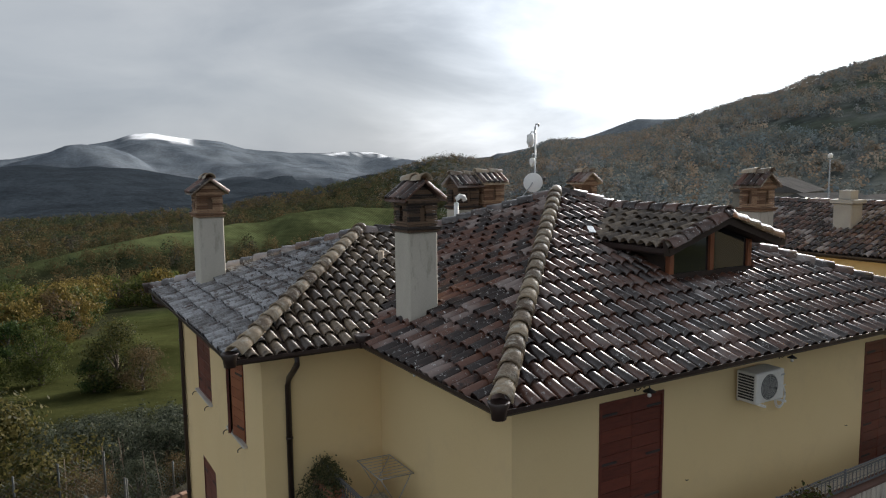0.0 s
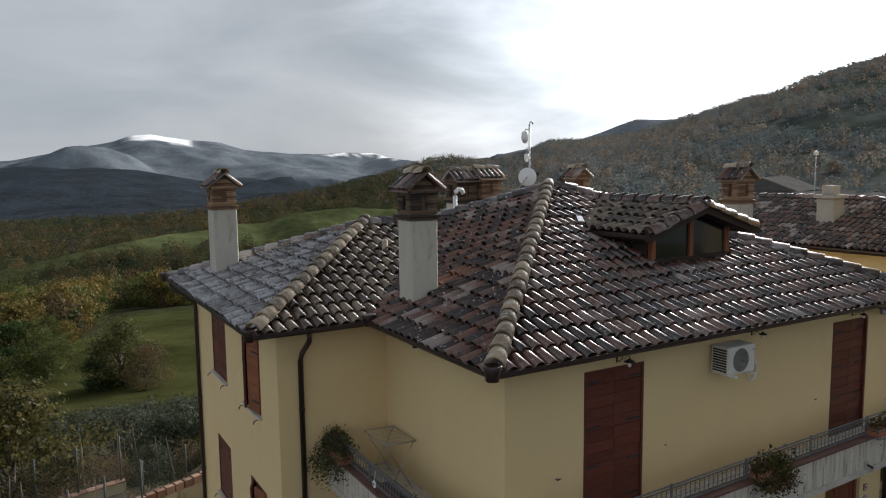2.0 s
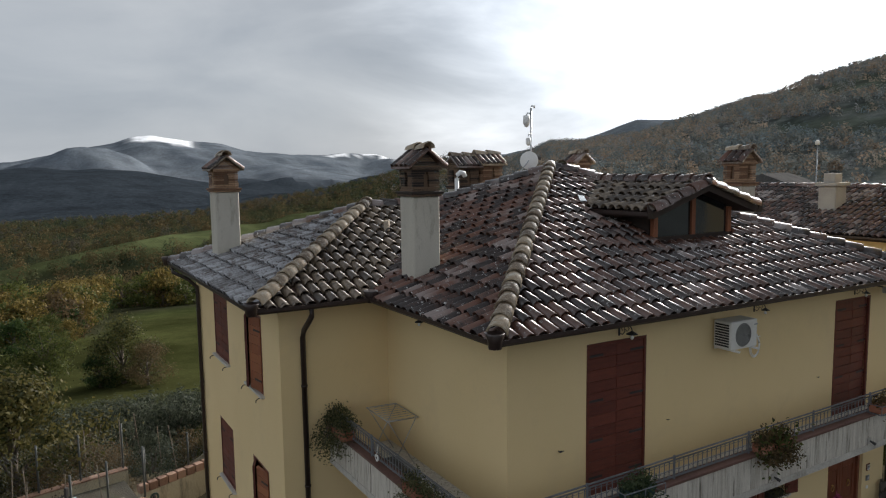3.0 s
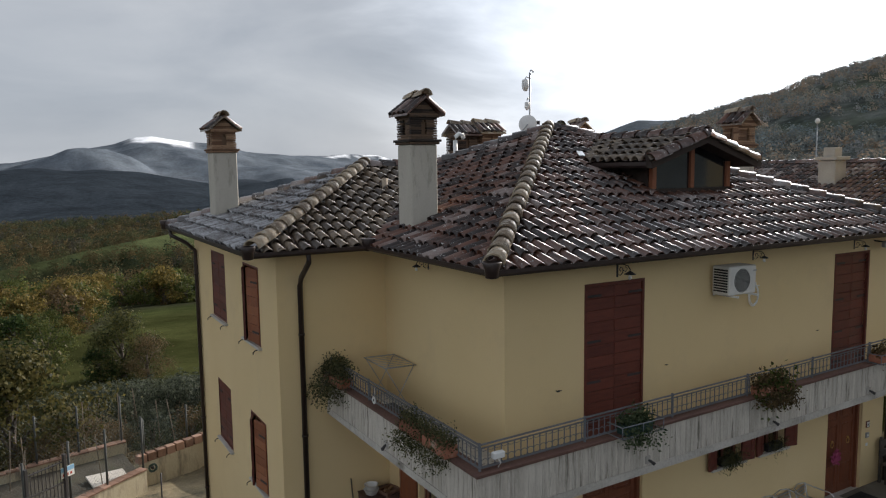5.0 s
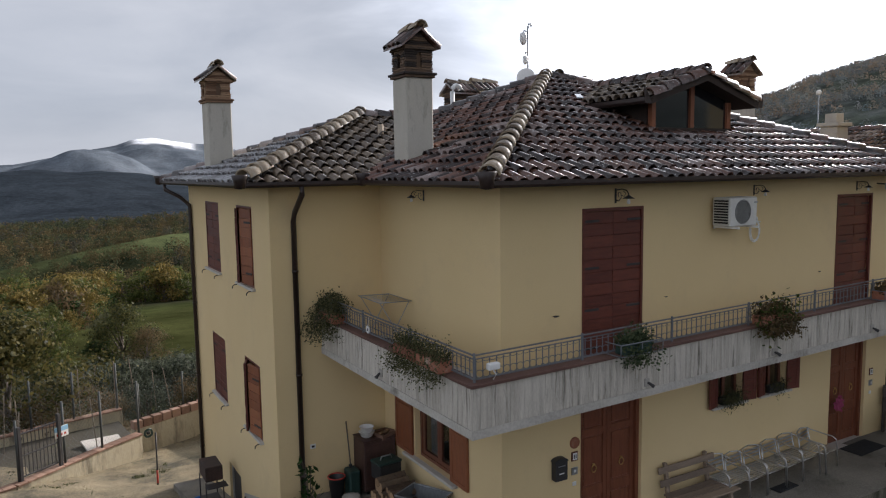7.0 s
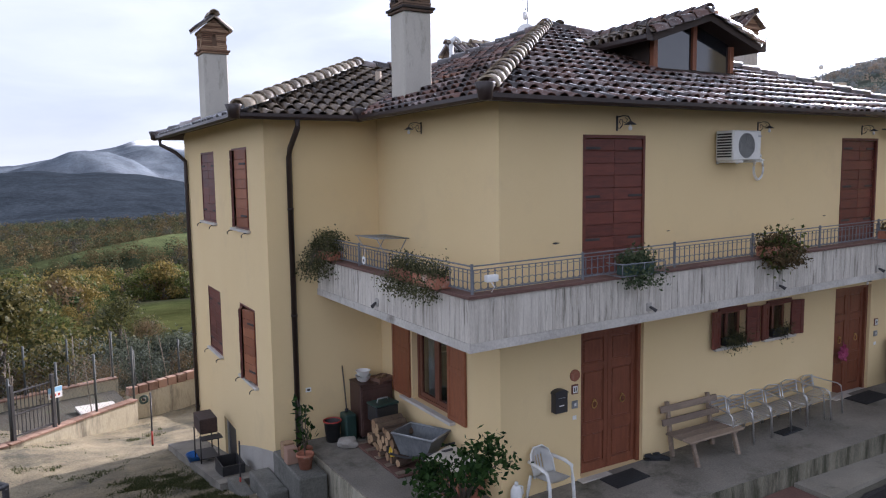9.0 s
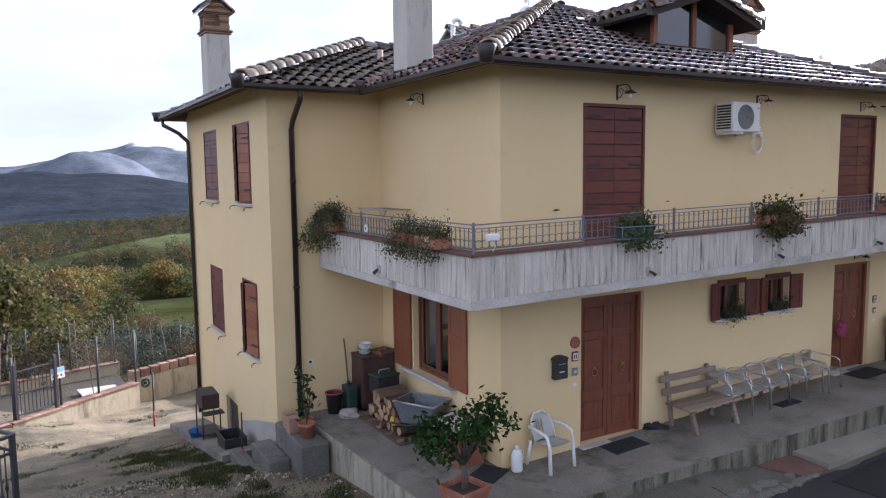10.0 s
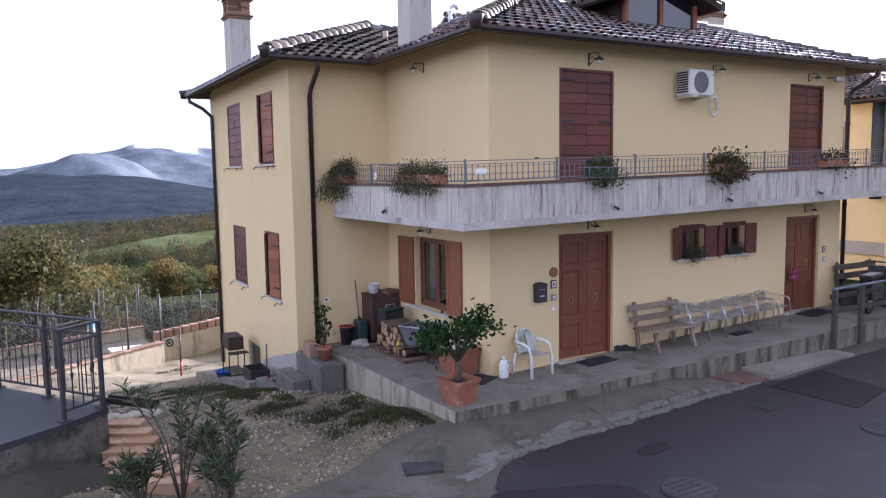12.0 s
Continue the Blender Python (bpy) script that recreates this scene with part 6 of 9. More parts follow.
# broken cement edging between apron and road
edging = thing("road_edging", None, "broken pale cement edging along the road", "edging", kind="structure")
x = -1.25
while x < 3.95:
    for row in range(2):
        L = prng.uniform(0.14, 0.34)
        y = float(np.interp(x + 0.1, [p[0] for p in ROAD_EDGE], [p[1] for p in ROAD_EDGE])) + 0.07 + row * 0.15 + prng.gauss(0, 0.02)
        bm = bmesh.new()
        n = prng.choice((5, 6, 7))
        rim = [(L * 0.56 * math.cos(2 * math.pi * k / n) * prng.uniform(0.8, 1.1), 0.085 * math.sin(2 * math.pi * k / n) * prng.uniform(0.75, 1.1)) for k in range(n)]
        lo = [bm.verts.new((u, v, -0.03)) for u, v in rim]
        up = [bm.verts.new((u * 0.9, v * 0.88, prng.uniform(0.010, 0.024))) for u, v in rim]
        bm.faces.new(up)
        for k in range(n):
            bm.faces.new((lo[k], lo[(k + 1) % n], up[(k + 1) % n], up[k]))
        if row == 0 or prng.random() < 0.75:
            part("edging_stone", bm, CEMENT_PATCH, edging, at=Matrix.Translation((x + prng.uniform(0, 0.05), y, yard_z(x, y) + 0.028)) @ pose(0, 0, 0, 0, 0, prng.gauss(2, 9)))
        else:
            bm.free()
    x += 0.15
# cracks in the apron
CRACK = material("dirt_in_cracks", (0.018, 0.016, 0.012), (0.035, 0.032, 0.022), fine=40, coarse=4, rough=0.95, bump=0.3)
for k, (x, y, way, total) in enumerate(((0.6, -1.6, -75, 0.4), (2.2, -1.65, -60, 0.4))):
    bm = bmesh.new()
    pts, px, py, a = [], x, y, way
    for q in range(int(total / 0.08)):
        pts.append((px, py, yard_z(px, py) + 0.019))
        a += prng.gauss(0, 17)
        a += (way - a) * 0.2
        px, py = px + 0.08 * math.cos(radians(a)), py + 0.08 * math.sin(radians(a))
    tube(bm, pts, 0.012, 5, radii=[prng.uniform(0.003, 0.008) for _ in pts])
    for v in bm.verts:
        v.co.z = min(v.co.z, yard_z(v.co.x, v.co.y) + 0.030)
    tagged(part("crack", bm, CRACK), "dark dirt-filled crack in the cement", "crack", kind="structure")


def low_mound(bm, x, y, rx, ry, turn, high, seed, rings=9, n=36):
    """A flat heap that dips under the ground at its rim."""
    c, s = math.cos(radians(turn)), math.sin(radians(turn))
    hub = bm.verts.new((x, y, yard_z(x, y) + high))
    last = None
    for i in range(1, rings + 1):
        f = i / rings
        ring = []
        for k in range(n):
            a = 2 * math.pi * k / n
            u, v = rx * f * math.cos(a), ry * f * math.sin(a)
            px, py = x + u * c - v * s, y + u * s + v * c
            q = Vector((px * 2.6, py * 2.6, seed))
            ring.append(bm.verts.new((px, py, yard_z(px, py) + high * (1 - f * f * 1.9) + 0.03 * noise.noise(q) + 0.022 * noise.noise(q * 3.1))))
        for k in range(n):
            j = (k + 1) % n
            f4 = bm.faces.new((hub, ring[k], ring[j]) if last is None else (last[k], ring[k], ring[j], last[j]))
            f4.smooth = True
        last = ring


for x, y, rx, ry, turn in ((-6.6, -0.75, 1.7, 0.75, 25), (-8.6, -1.9, 2.2, 0.9, 22), (-5.6, -2.1, 0.9, 0.5, 10)):
    tagged(part("earth_patch", made(low_mound, x, y, rx, ry, turn, 0.14, x), EARTH), "dark damp earth below the terrace", "earth", kind="structure")
TURF = ((-2.15, 0.35, 0.75, 1.3), (-2.5, 1.9, 0.8, 0.85), (-2.0, -0.55, 0.6, 0.4), (-3.35, 6.2, 1.0, 1.1), (-3.0, 3.7, 0.75, 0.95))
# loose stones in the gravel
PEBBLE = material("pale_pebble", (0.13, 0.11, 0.08), (0.42, 0.37, 0.29), fine=30, coarse=6, rough=0.92, bump=0.3, island=0.6)
bm = bmesh.new()
for k in range(15000):
    x, y = prng.uniform(-7.2, -1.6), prng.uniform(-2.8, 4.2)
    if any(math.hypot((x - cx) / rx, (y - cy) / ry) < 0.85 for cx, cy, rx, ry in TURF):
        continue
    if side_of(APRON_EDGE, x, y) > -0.03 or prng.random() > 0.25 + 1.1 * max(0, noise.noise(Vector((x * 0.8, y * 0.8, 9)))):
        continue
    r = prng.uniform(0.009, 0.030) * (1.6 if prng.random() < 0.06 else 1)
    m = Matrix.Translation((x, y, yard_z(x, y) + 0.05 * noise.noise(Vector((x * 2.3, y * 2.3, 0.0))) + r * 0.2)) @ pose(0, 0, 0, prng.uniform(0, 360), prng.uniform(0, 360), 0)
    vs = [bm.verts.new(m @ Vector((a * r * prng.uniform(0.7, 1.2), b * r * prng.uniform(0.7, 1.2), c * r * 0.7))) for a, b, c in ((1, 0, 0), (-1, 0, 0), (0, 1, 0), (0, -1, 0), (0, 0, 1), (0, 0, -1))]
    for f in ((0, 2, 4), (2, 1, 4), (1, 3, 4), (3, 0, 4), (2, 0, 5), (1, 2, 5), (3, 1, 5), (0, 3, 5)):
        bm.faces.new([vs[i] for i in f])
tagged(part("gravel_stones", bm, PEBBLE), "loose pale gravel stones on the yard", "gravel", kind="stuff")

# step in front of the porch
def ramp(bm):
    prism(bm, [(4.25, -1.41, -0.42), (4.25, -1.98, -0.42), (6.75, -1.92, -0.42), (6.75, -1.47, -0.42)], (0, 0, 0.27))


PALE_SLAB = material("pale_cement_slab", (0.17, 0.155, 0.125), (0.29, 0.265, 0.22), accent=(0.10, 0.095, 0.075), fine=40, coarse=1.4, rough=0.9, bump=0.4, accent_scale=1.6)
tagged(part("entrance_slab", made(ramp), PALE_SLAB), "low cement slab stepping up to the porch", "slab", kind="structure")
tagged(part("rust_strip", made(prism, [(3.45, -1.42, -0.24), (3.75, -1.98, -0.26), (4.22, -1.98, -0.25), (4.2, -1.42, -0.22)], (0, 0, 0.035)), COPING), "rusty brown metal strip beside the slab", "strip", kind="structure")


def grate(x, y, w, l, z, turn=0, round_cover=False, name="drain_grate"):
    g = thing(name, Matrix.Translation((x, y, z)) @ pose(0, 0, 0, 0, 0, turn), "dark cast iron cover set in the road", "drain cover", "covers in the road")
    if round_cover:
        part("cover", made(lathe, [(w * 0.5, -0.03), (w * 0.5, 0.004), (w * 0.46, 0.008), (0.01, 0.010)], 24), CAST_IRON, g)
        for k in range(5):
            part("rib", made(box, -w * 0.3, w * 0.3, -w * 0.3 + k * w * 0.15 - 0.01, -w * 0.3 + k * w * 0.15 + 0.01, 0.009, 0.016), CAST_IRON, g)
    else:
        part("cover_frame", made(opening_frame_flat, w, l), CAST_IRON, g)
        n = max(4, int(w / 0.06))
        for k in range(n):
            part("bar", made(box, -w / 2 + (k + 0.5) * w / n - 0.014, -w / 2 + (k + 0.5) * w / n + 0.014, -l / 2 + 0.03, l / 2 - 0.03, -0.02, 0.008), CAST_IRON, g)
        part("pit", made(box, -w / 2 + 0.03, w / 2 - 0.03, -l / 2 + 0.03, l / 2 - 0.03, -0.06, -0.021), BLACK, g)


def opening_frame_flat(bm, w, l):
    for a, b, c, d in ((-w / 2, w / 2, -l / 2, -l / 2 + 0.03), (-w / 2, w / 2, l / 2 - 0.03, l / 2), (-w / 2, -w / 2 + 0.03, -l / 2 + 0.03, l / 2 - 0.03), (w / 2 - 0.03, w / 2, -l / 2 + 0.03, l / 2 - 0.03)):
        box(bm, a, b, c, d, -0.03, 0.01)


RZ = lambda x, y: yard_z(x, y) + 0.036
grate(3.1, -2.72, 0.5, 0.45, RZ(3.1, -2.7) + 0.005, 8)
grate(3.5, -4.3, 0.62, 0.62, RZ(3.5, -4.3) + 0.008, 0, True, "manhole_cover")
grate(0.0, -4.05, 0.62, 0.62, RZ(0, -4) + 0.012, 0, True, "manhole_cover")
plate = thing("cover_plate", Matrix.Translation((-2.31, -1.93, yard_z(-2.31, -1.93) + 0.022)) @ pose(0, 0, 0, 4, 0, -14), "flat rusty iron plate set in the cement", "drain cover")
part("plate_lid", made(rbox, -0.20, 0.20, -0.15, 0.15, 0.0, 0.012, 0.004), CAST_IRON, plate)
part("plate_rim", made(opening_frame_flat, 0.46, 0.36), CAST_IRON, plate)


# low walls round the garden
def wall_run(name, pts, tops, thick, label, coping=True, base=-2.8):
    w = thing(name, None, label, "garden wall", kind="structure")
    for (p, q), (t0, t1) in zip(zip(pts, pts[1:]), zip(tops, tops[1:])):
        p, q = Vector(p), Vector(q)
        d = (q - p).normalized()
        nrm = Vector((-d.y, d.x)) * thick / 2
        bm = bmesh.new()
        c = [p - nrm, q - nrm, q + nrm, p + nrm]
        lo = [bm.verts.new((v.x, v.y, base)) for v in c]
        hi = [bm.verts.new((v.x, v.y, t)) for v, t in zip(c, (t0, t1, t1, t0))]
        bm.faces.new(lo[::-1])
        bm.faces.new(hi)
        for i in range(4):
            bm.faces.new((lo[i], lo[(i + 1) % 4], hi[(i + 1) % 4], hi[i]))
        part("wall_panel", bm, YARD_WALL, w)
        if coping:
            n = max(1, round((q - p).length / 0.27))
            L = (q - p).length / n
            me = mesh_of("coping_brick", made(rbox, 0.004, L - 0.004, -thick / 2 - 0.03, thick / 2 + 0.03, 0.0, 0.05, 0.006), COPING_BRICK)
            for i in range(n):
                b = new("coping_brick", me)
                b.parent = w
                a = math.degrees(math.atan2(d.y, d.x))
                at = p + d * i * L
                b.matrix_basis = Matrix.Translation((at.x, at.y, t0 + (t1 - t0) * i / n + 0.003)) @ pose(0, 0, 0, 0, -math.degrees(math.atan2(t1 - t0, (q - p).length)), a + tile_rand.gauss(0, 0.8))
    return w


wall_run("garden_wall", [(-9.5, 10.0), (-6.0, 11.2), (-4.2, 12.65), (-3.0, 13.55)], [-1.75, -1.62, -1.66, -1.70], 0.22, "stained cream garden wall with red brick coping")
back = wall_run("retaining_wall", [(-3.1, 13.95), (-0.8, 14.75), (2.5, 15.8)], [-1.66, -1.55, -1.48], 0.24, "stained cream retaining wall", coping=False)
# row of clay blocks on the retaining wall
for i in range(14):
    f = i / 13
    x, y = -3.0 + 3.6 * f, 13.98 + 1.2 * f
    b = part("clay_block", made(rbox, -0.13, 0.13, -0.11, 0.11, 0, 0.24, 0.012), COPING_BRICK, None, at=Matrix.Translation((x, y, -1.657 + 0.17 * f + 0.003)) @ pose(0, 0, 0, 0, 0, 18 + tile_rand.gauss(0, 3)))
    tagged(b, "hollow red clay block standing on the wall", "clay block", "clay blocks on the wall")
wall_run("outer_garden_wall", [(-9.5, 14.6), (-5.6, 15.4), (-3.2, 15.9)], [-1.75, -1.65, -1.6], 0.2, "low brick-topped wall of the vegetable garden")
# vegetable patch behind the low wall
part_soil = bmesh.new()
prism(part_soil, [(-9.4, 10.3, -2.6), (-5.9, 11.45, -2.6), (-4.0, 12.9, -2.6), (-3.05, 13.8, -2.6), (-3.3, 15.8, -2.6), (-9.4, 14.5, -2.6)], (0, 0, 0.68))
tagged(part("garden_bed", part_soil, EARTH), "dark earth of a fenced vegetable garden", "garden bed", kind="structure")

# ---- fence of the garden ----
NET = material("green_wire", (0.065, 0.09, 0.08), (0.12, 0.145, 0.13), fine=30, coarse=3, rough=0.6, bump=0)
POST = material("grey_green_post", (0.030, 0.036, 0.036), (0.07, 0.076, 0.072), fine=30, coarse=3, rough=0.7, bump=0.1)
STAKE = material("weathered_stake", (0.09, 0.07, 0.05), (0.18, 0.145, 0.105), fine=25, coarse=4, rough=0.9, bump=0.3, stretch=(6, 6, 1))


def wire_net(bm, p, q, z0a, z1a, z0b, z1b, cell=0.12, r=0.003):
    """Diamond netting: two families of thin wires between p and q."""
    p, q = Vector((*p, 0)), Vector((*q, 0))
    total = (q - p).length
    n = int(total / cell)
    d = (q - p) / total
    side = Vector((-d.y, d.x, 0)) * r
    def pt(s, f):
        e = s / total
        return p + d * s + Vector((0, 0, (z0a + (z0b - z0a) * e) * (1 - f) + (z1a + (z1b - z1a) * e) * f))
    h = (z1a - z0a)
    for sgn in (1, -1):
        for i in range(-int(h / cell), n + int(h / cell)):
            s0, s1 = i * cell, i * cell + sgn * h
            f0, f1 = 0.0, 1.0
            if s0 < 0 or s0 > total or s1 < 0 or s1 > total:
                lo, hi = 0.0, 1.0
                for lim, ge in ((0.0, True), (total, False)):
                    if abs(s1 - s0) < 1e-6:
                        continue
                    f = (lim - s0) / (s1 - s0)
                    inc = s1 > s0
                    if ge == inc:
                        lo = max(lo, f)
                    else:
                        hi = min(hi, f)
                if lo >= hi:
                    continue
                f0, f1 = lo, hi
            a, b = pt(s0 + (s1 - s0) * f0, f0), pt(s0 + (s1 - s0) * f1, f1)
            up = Vector((0, 0, r))
            va = [bm.verts.new(a + o) for o in (side, up, -side)]
            vb = [bm.verts.new(b + o) for o in (side, up, -side)]
            for k in range(3):
                bm.faces.new((va[k], va[(k + 1) % 3], vb[(k + 1) % 3], vb[k]))


def fence(pts, base, high, label):
    f = thing("wire_fence", None, label, "fence", "fences of the garden")
    for i, (x, y) in enumerate(pts):
        bm = bmesh.new()
        tube(bm, [(x, y, base[i] - 0.15), (x, y, base[i] + high)], 0.03, 8)
        part("fence_post", bm, POST, f)
    net = bmesh.new()
    for i in range(len(pts) - 1):
        wire_net(net, pts[i], pts[i + 1], base[i] + 0.02, base[i] + high - 0.05, base[i + 1] + 0.02, base[i + 1] + high - 0.05)
    tagged(part("netting", net, NET, f), kind="stuff")
    return f


fence([(-4.9, 12.1), (-4.0, 12.8), (-2.98, 13.75)], [-1.62, -1.7, -1.82], 1.6, "green wire fence on steel posts along the wall")
fence([(-5.9, 11.35), (-7.2, 11.0), (-9.4, 10.3)], [-1.6, -1.7, -1.85], 1.5, "green wire fence beside the garden gate")
fence([(-3.3, 15.9), (-4.5, 15.65), (-5.6, 15.4), (-9.5, 14.6)], [-1.55, -1.58, -1.6, -1.7], 1.4, "green wire fence behind the garden")
fence([(-2.9, 14.1), (-1.6, 14.6), (0.4, 15.3)], [-1.4, -1.35, -1.3], 1.0, "wire fence on the retaining wall")
gate = thing("garden_gate", Matrix.Translation((-5.85, 11.35, -1.62)) @ pose(0, 0, 0, 0, 0, 36), "dark iron garden gate with upright bars", "gate")
for x in (0.0, 1.05):
    part("gate_post", made(rbox, x - 0.04, x + 0.04, -0.04, 0.04, -0.1, 1.35, 0.006), IRON, gate)
for z in (0.12, 0.62, 1.15):
    part("gate_rail", made(rbox, 0.05, 1.0, -0.015, 0.015, z, z + 0.035, 0.004), IRON, gate)
for k in range(9):
    part("gate_bar", made(box, 0.12 + k * 0.1 - 0.007, 0.12 + k * 0.1 + 0.007, -0.007, 0.007, 0.14, 1.22), IRON, gate)
board = thing("warning_sign", Matrix.Translation((-4.95, 12.02, -0.75)) @ pose(0, 0, 0, 0, 0, 36) @ Matrix.Scale(0.7, 4), "white and blue notice board with plain bars, tied to the fence", "sign")
part("sign_board", made(rbox, -0.28, 0.28, -0.02, -0.008, -0.2, 0.2, 0.004), WHITE_PLASTIC, board)
part("sign_band", made(box, -0.27, 0.27, -0.026, -0.0205, 0.02, 0.19), material("sky_blue_print", (0.20, 0.42, 0.62), (0.30, 0.52, 0.70), fine=10, coarse=3, rough=0.5, bump=0), board)
for k in range(3):
    part("sign_mark", made(rbox, -0.2 + k * 0.15, -0.12 + k * 0.15, -0.026, -0.0205, -0.13, -0.05, 0.002), RED_PLASTIC, board)
slabw = thing("loose_board", Matrix.Translation((-3.9, 13.9, -1.9)) @ pose(0, 0, 0, 8, 3, 12), "white board lying on the garden bed", "board")
part("panel_board", made(rbox, -0.5, 0.5, -0.34, 0.34, 0, 0.05, 0.008), MARBLE, slabw)
hose = thing("hose_reel", Matrix.Translation((-2.75, 13.72, -1.75)) @ pose(0, 0, 0, 0, 0, 18) @ Matrix.Scale(0.7, 4), "dark green hose coiled on the wall", "hose reel")
bm = bmesh.new()
for r in (0.12, 0.15, 0.18):
    tube(bm, [(r * math.cos(t), -0.06 + 0.02 * math.sin(3 * t), r * math.sin(t)) for t in np.linspace(0, 2 * math.pi, 20)], 0.018, 6, caps=False)
part("coil", bm, GREEN_PLASTIC, hose)
part("reel_hub", made(rbox, -0.06, 0.06, -0.1, 0.02, -0.06, 0.06, 0.02), BLACK, hose)
srand = random.Random(11)
for k in range(26):
    x = srand.uniform(-9, 3.5)
    y = srand.uniform(15.2, 19.5) if x > -3 else srand.uniform(13.2, 18.5)
    h = srand.uniform(1.3, 2.2)
    z = land_z(x, y)
    st = thing("garden_stake", Matrix.Translation((x, y, max(z, -2.3) - 0.3)) @ pose(0, 0, 0, srand.gauss(0, 5), srand.gauss(0, 5), 0), "weathered wooden stake in the vegetable garden", "stake", "stakes in the garden")
    bm = bmesh.new()
    tube(bm, [(0, 0, 0), (0.01, 0, h * 0.5), (0, 0.015, h + 0.3)], 0.015, 6)
    part("stake_pole", bm, STAKE, st)

# ---- terrace with iron rail in the foreground ----
MEMBRANE = material("blue_grey_terrace", (0.015, 0.0165, 0.021), (0.034, 0.0365, 0.043), accent=(0.02, 0.02, 0.02), fine=40, coarse=0.9, rough=0.62, bump=0.1, accent_scale=0.8)
MOSSY = material("mossy_block", (0.036, 0.034, 0.025), (0.135, 0.128, 0.105), accent=(0.03, 0.033, 0.018), fine=20, coarse=2.0, rough=0.95, bump=0.6, bump_at=0.03, accent_scale=2.5, accent_at=(0.48, 0.6))
TERR = [(-5.62, 0.06), (-6.05, -0.32), (-7.2, -1.0), (-16, -3.7), (-16, 6.5), (-9.5, 5.7), (-6.8, 1.85)]
bm = bmesh.new()
prism(bm, [(x, y, -0.9) for x, y in TERR], (0, 0, 1.29))
tagged(part("terrace_base", bm, MOSSY), "mossy rough concrete base of a small terrace", "terrace", kind="structure")
bm = bmesh.new()
prism(bm, [(x * 1.0 + 0.012, y, 0.392) for x, y in TERR], (0, 0, 0.075))
tagged(part("terrace_deck", bm, MEMBRANE), "smooth blue-grey terrace floor", "terrace", kind="structure")


def iron_rail(p, q, z, h, bays, label):
    r = thing("iron_railing", None, label, "railing", "railings of the terrace")
    p, q = Vector((*p, 0)), Vector((*q, 0))
    d, total = (q - p).normalized(), (q - p).length
    ang = math.degrees(math.atan2(d.y, d.x))
    for i in range(bays + 1):
        part("rail_post", made(rbox, -0.024, 0.024, -0.024, 0.024, 0, h, 0.006), IRON, r, at=Matrix.Translation(p + d * total * i / bays + Vector((0, 0, z))) @ pose(0, 0, 0, 0, 0, ang))
        part("post_foot", made(rbox, -0.07, 0.07, -0.06, 0.06, 0.002, 0.014, 0.003), IRON, r, at=Matrix.Translation(p + d * total * i / bays + Vector((0, 0, z))) @ pose(0, 0, 0, 0, 0, ang))
    at = Matrix.Translation(p + Vector((0, 0, z))) @ pose(0, 0, 0, 0, 0, ang)
    part("handrail", made(rbox, -0.03, total + 0.03, -0.024, 0.024, h, h + 0.03, 0.008), IRON, r, at=at)
    part("lower_bar", made(rbox, 0.03, total - 0.03, -0.012, 0.012, 0.10, 0.13, 0.003), IRON, r, at=at)
    part("upper_bar", made(rbox, 0.03, total - 0.03, -0.012, 0.012, h - 0.17, h - 0.14, 0.003), IRON, r, at=at)
    n = int(total / 0.13)
    for k in range(1, n):
        x = total * k / n
        bm = bmesh.new()
        tube(bm, [(x, 0, 0.13), (x, 0, h - 0.17)], 0.008, 6)
        if k % 2:
            lathe(bm, [(0.009, -0.05), (0.02, 0), (0.009, 0.05)], 8, (x, 0, h * 0.48))
        part("baluster", bm, IRON, r, at=at)
    return r


iron_rail((-5.66, 0.10), (-6.10, -0.24), 0.467, 1.06, 1, "black iron railing panel at the terrace corner")
iron_rail((-5.66, 0.14), (-6.80, 1.80), 0.467, 1.06, 2, "black iron railing with turned balusters along the terrace")
iron_rail((-6.82, 1.86), (-9.4, 5.6), 0.467, 1.06, 3, "black iron railing with turned balusters along the terrace")

# terracotta steps below the terrace
STEP = material("clay_step_tile", (0.37, 0.215, 0.125), (0.50, 0.32, 0.20), accent=(0.24, 0.15, 0.09), fine=30, coarse=3, rough=0.8, bump=0.2, vary=0.3, accent_scale=3)
stair = thing("garden_steps", Matrix.Translation((-5.47, 0.76, 0.02)) @ pose(0, 0, 0, 0, 0, -30), "worn terracotta tiled garden steps going down", "steps", kind="structure")
for k in range(7):
    x, y, z = 0.172 * k + 0.015 * math.sin(k * 2.3), -0.195 * k, 0.07 - 0.05 * k
    part("step", made(rbox, x - 0.40, x + 0.40, y - 0.22, y + 0.02, z - 0.6, z - 0.022, 0.008), STEP, stair)
    for q in range(2):
        part("tread_tile", made(rbox, x - 0.42 + 0.421 * q, x - 0.002 + 0.421 * q, y - 0.235, y + 0.0, z - 0.020, z + 0.004 * q, 0.008), STEP, stair)
tagged(part("rubble_ledge", made(rbox, -6.0, -5.15, 0.68, 1.07, -0.6, 0.04, 0.03), EARTH), "earthy ledge above the garden steps", "ledge", kind="structure")
trough = thing("gutter_offcut", Matrix.Translation((-5.28, 0.96, 0.16)) @ pose(0, 0, 0, 0, 8, -28), "dark grey gutter offcut lying on stones", "gutter piece")
part("trough", made(box_profile, (-0.35, 0, 0), (0.35, 0, 0), (0, 1, 0), 0.09, 0.16), GUTTER, trough)
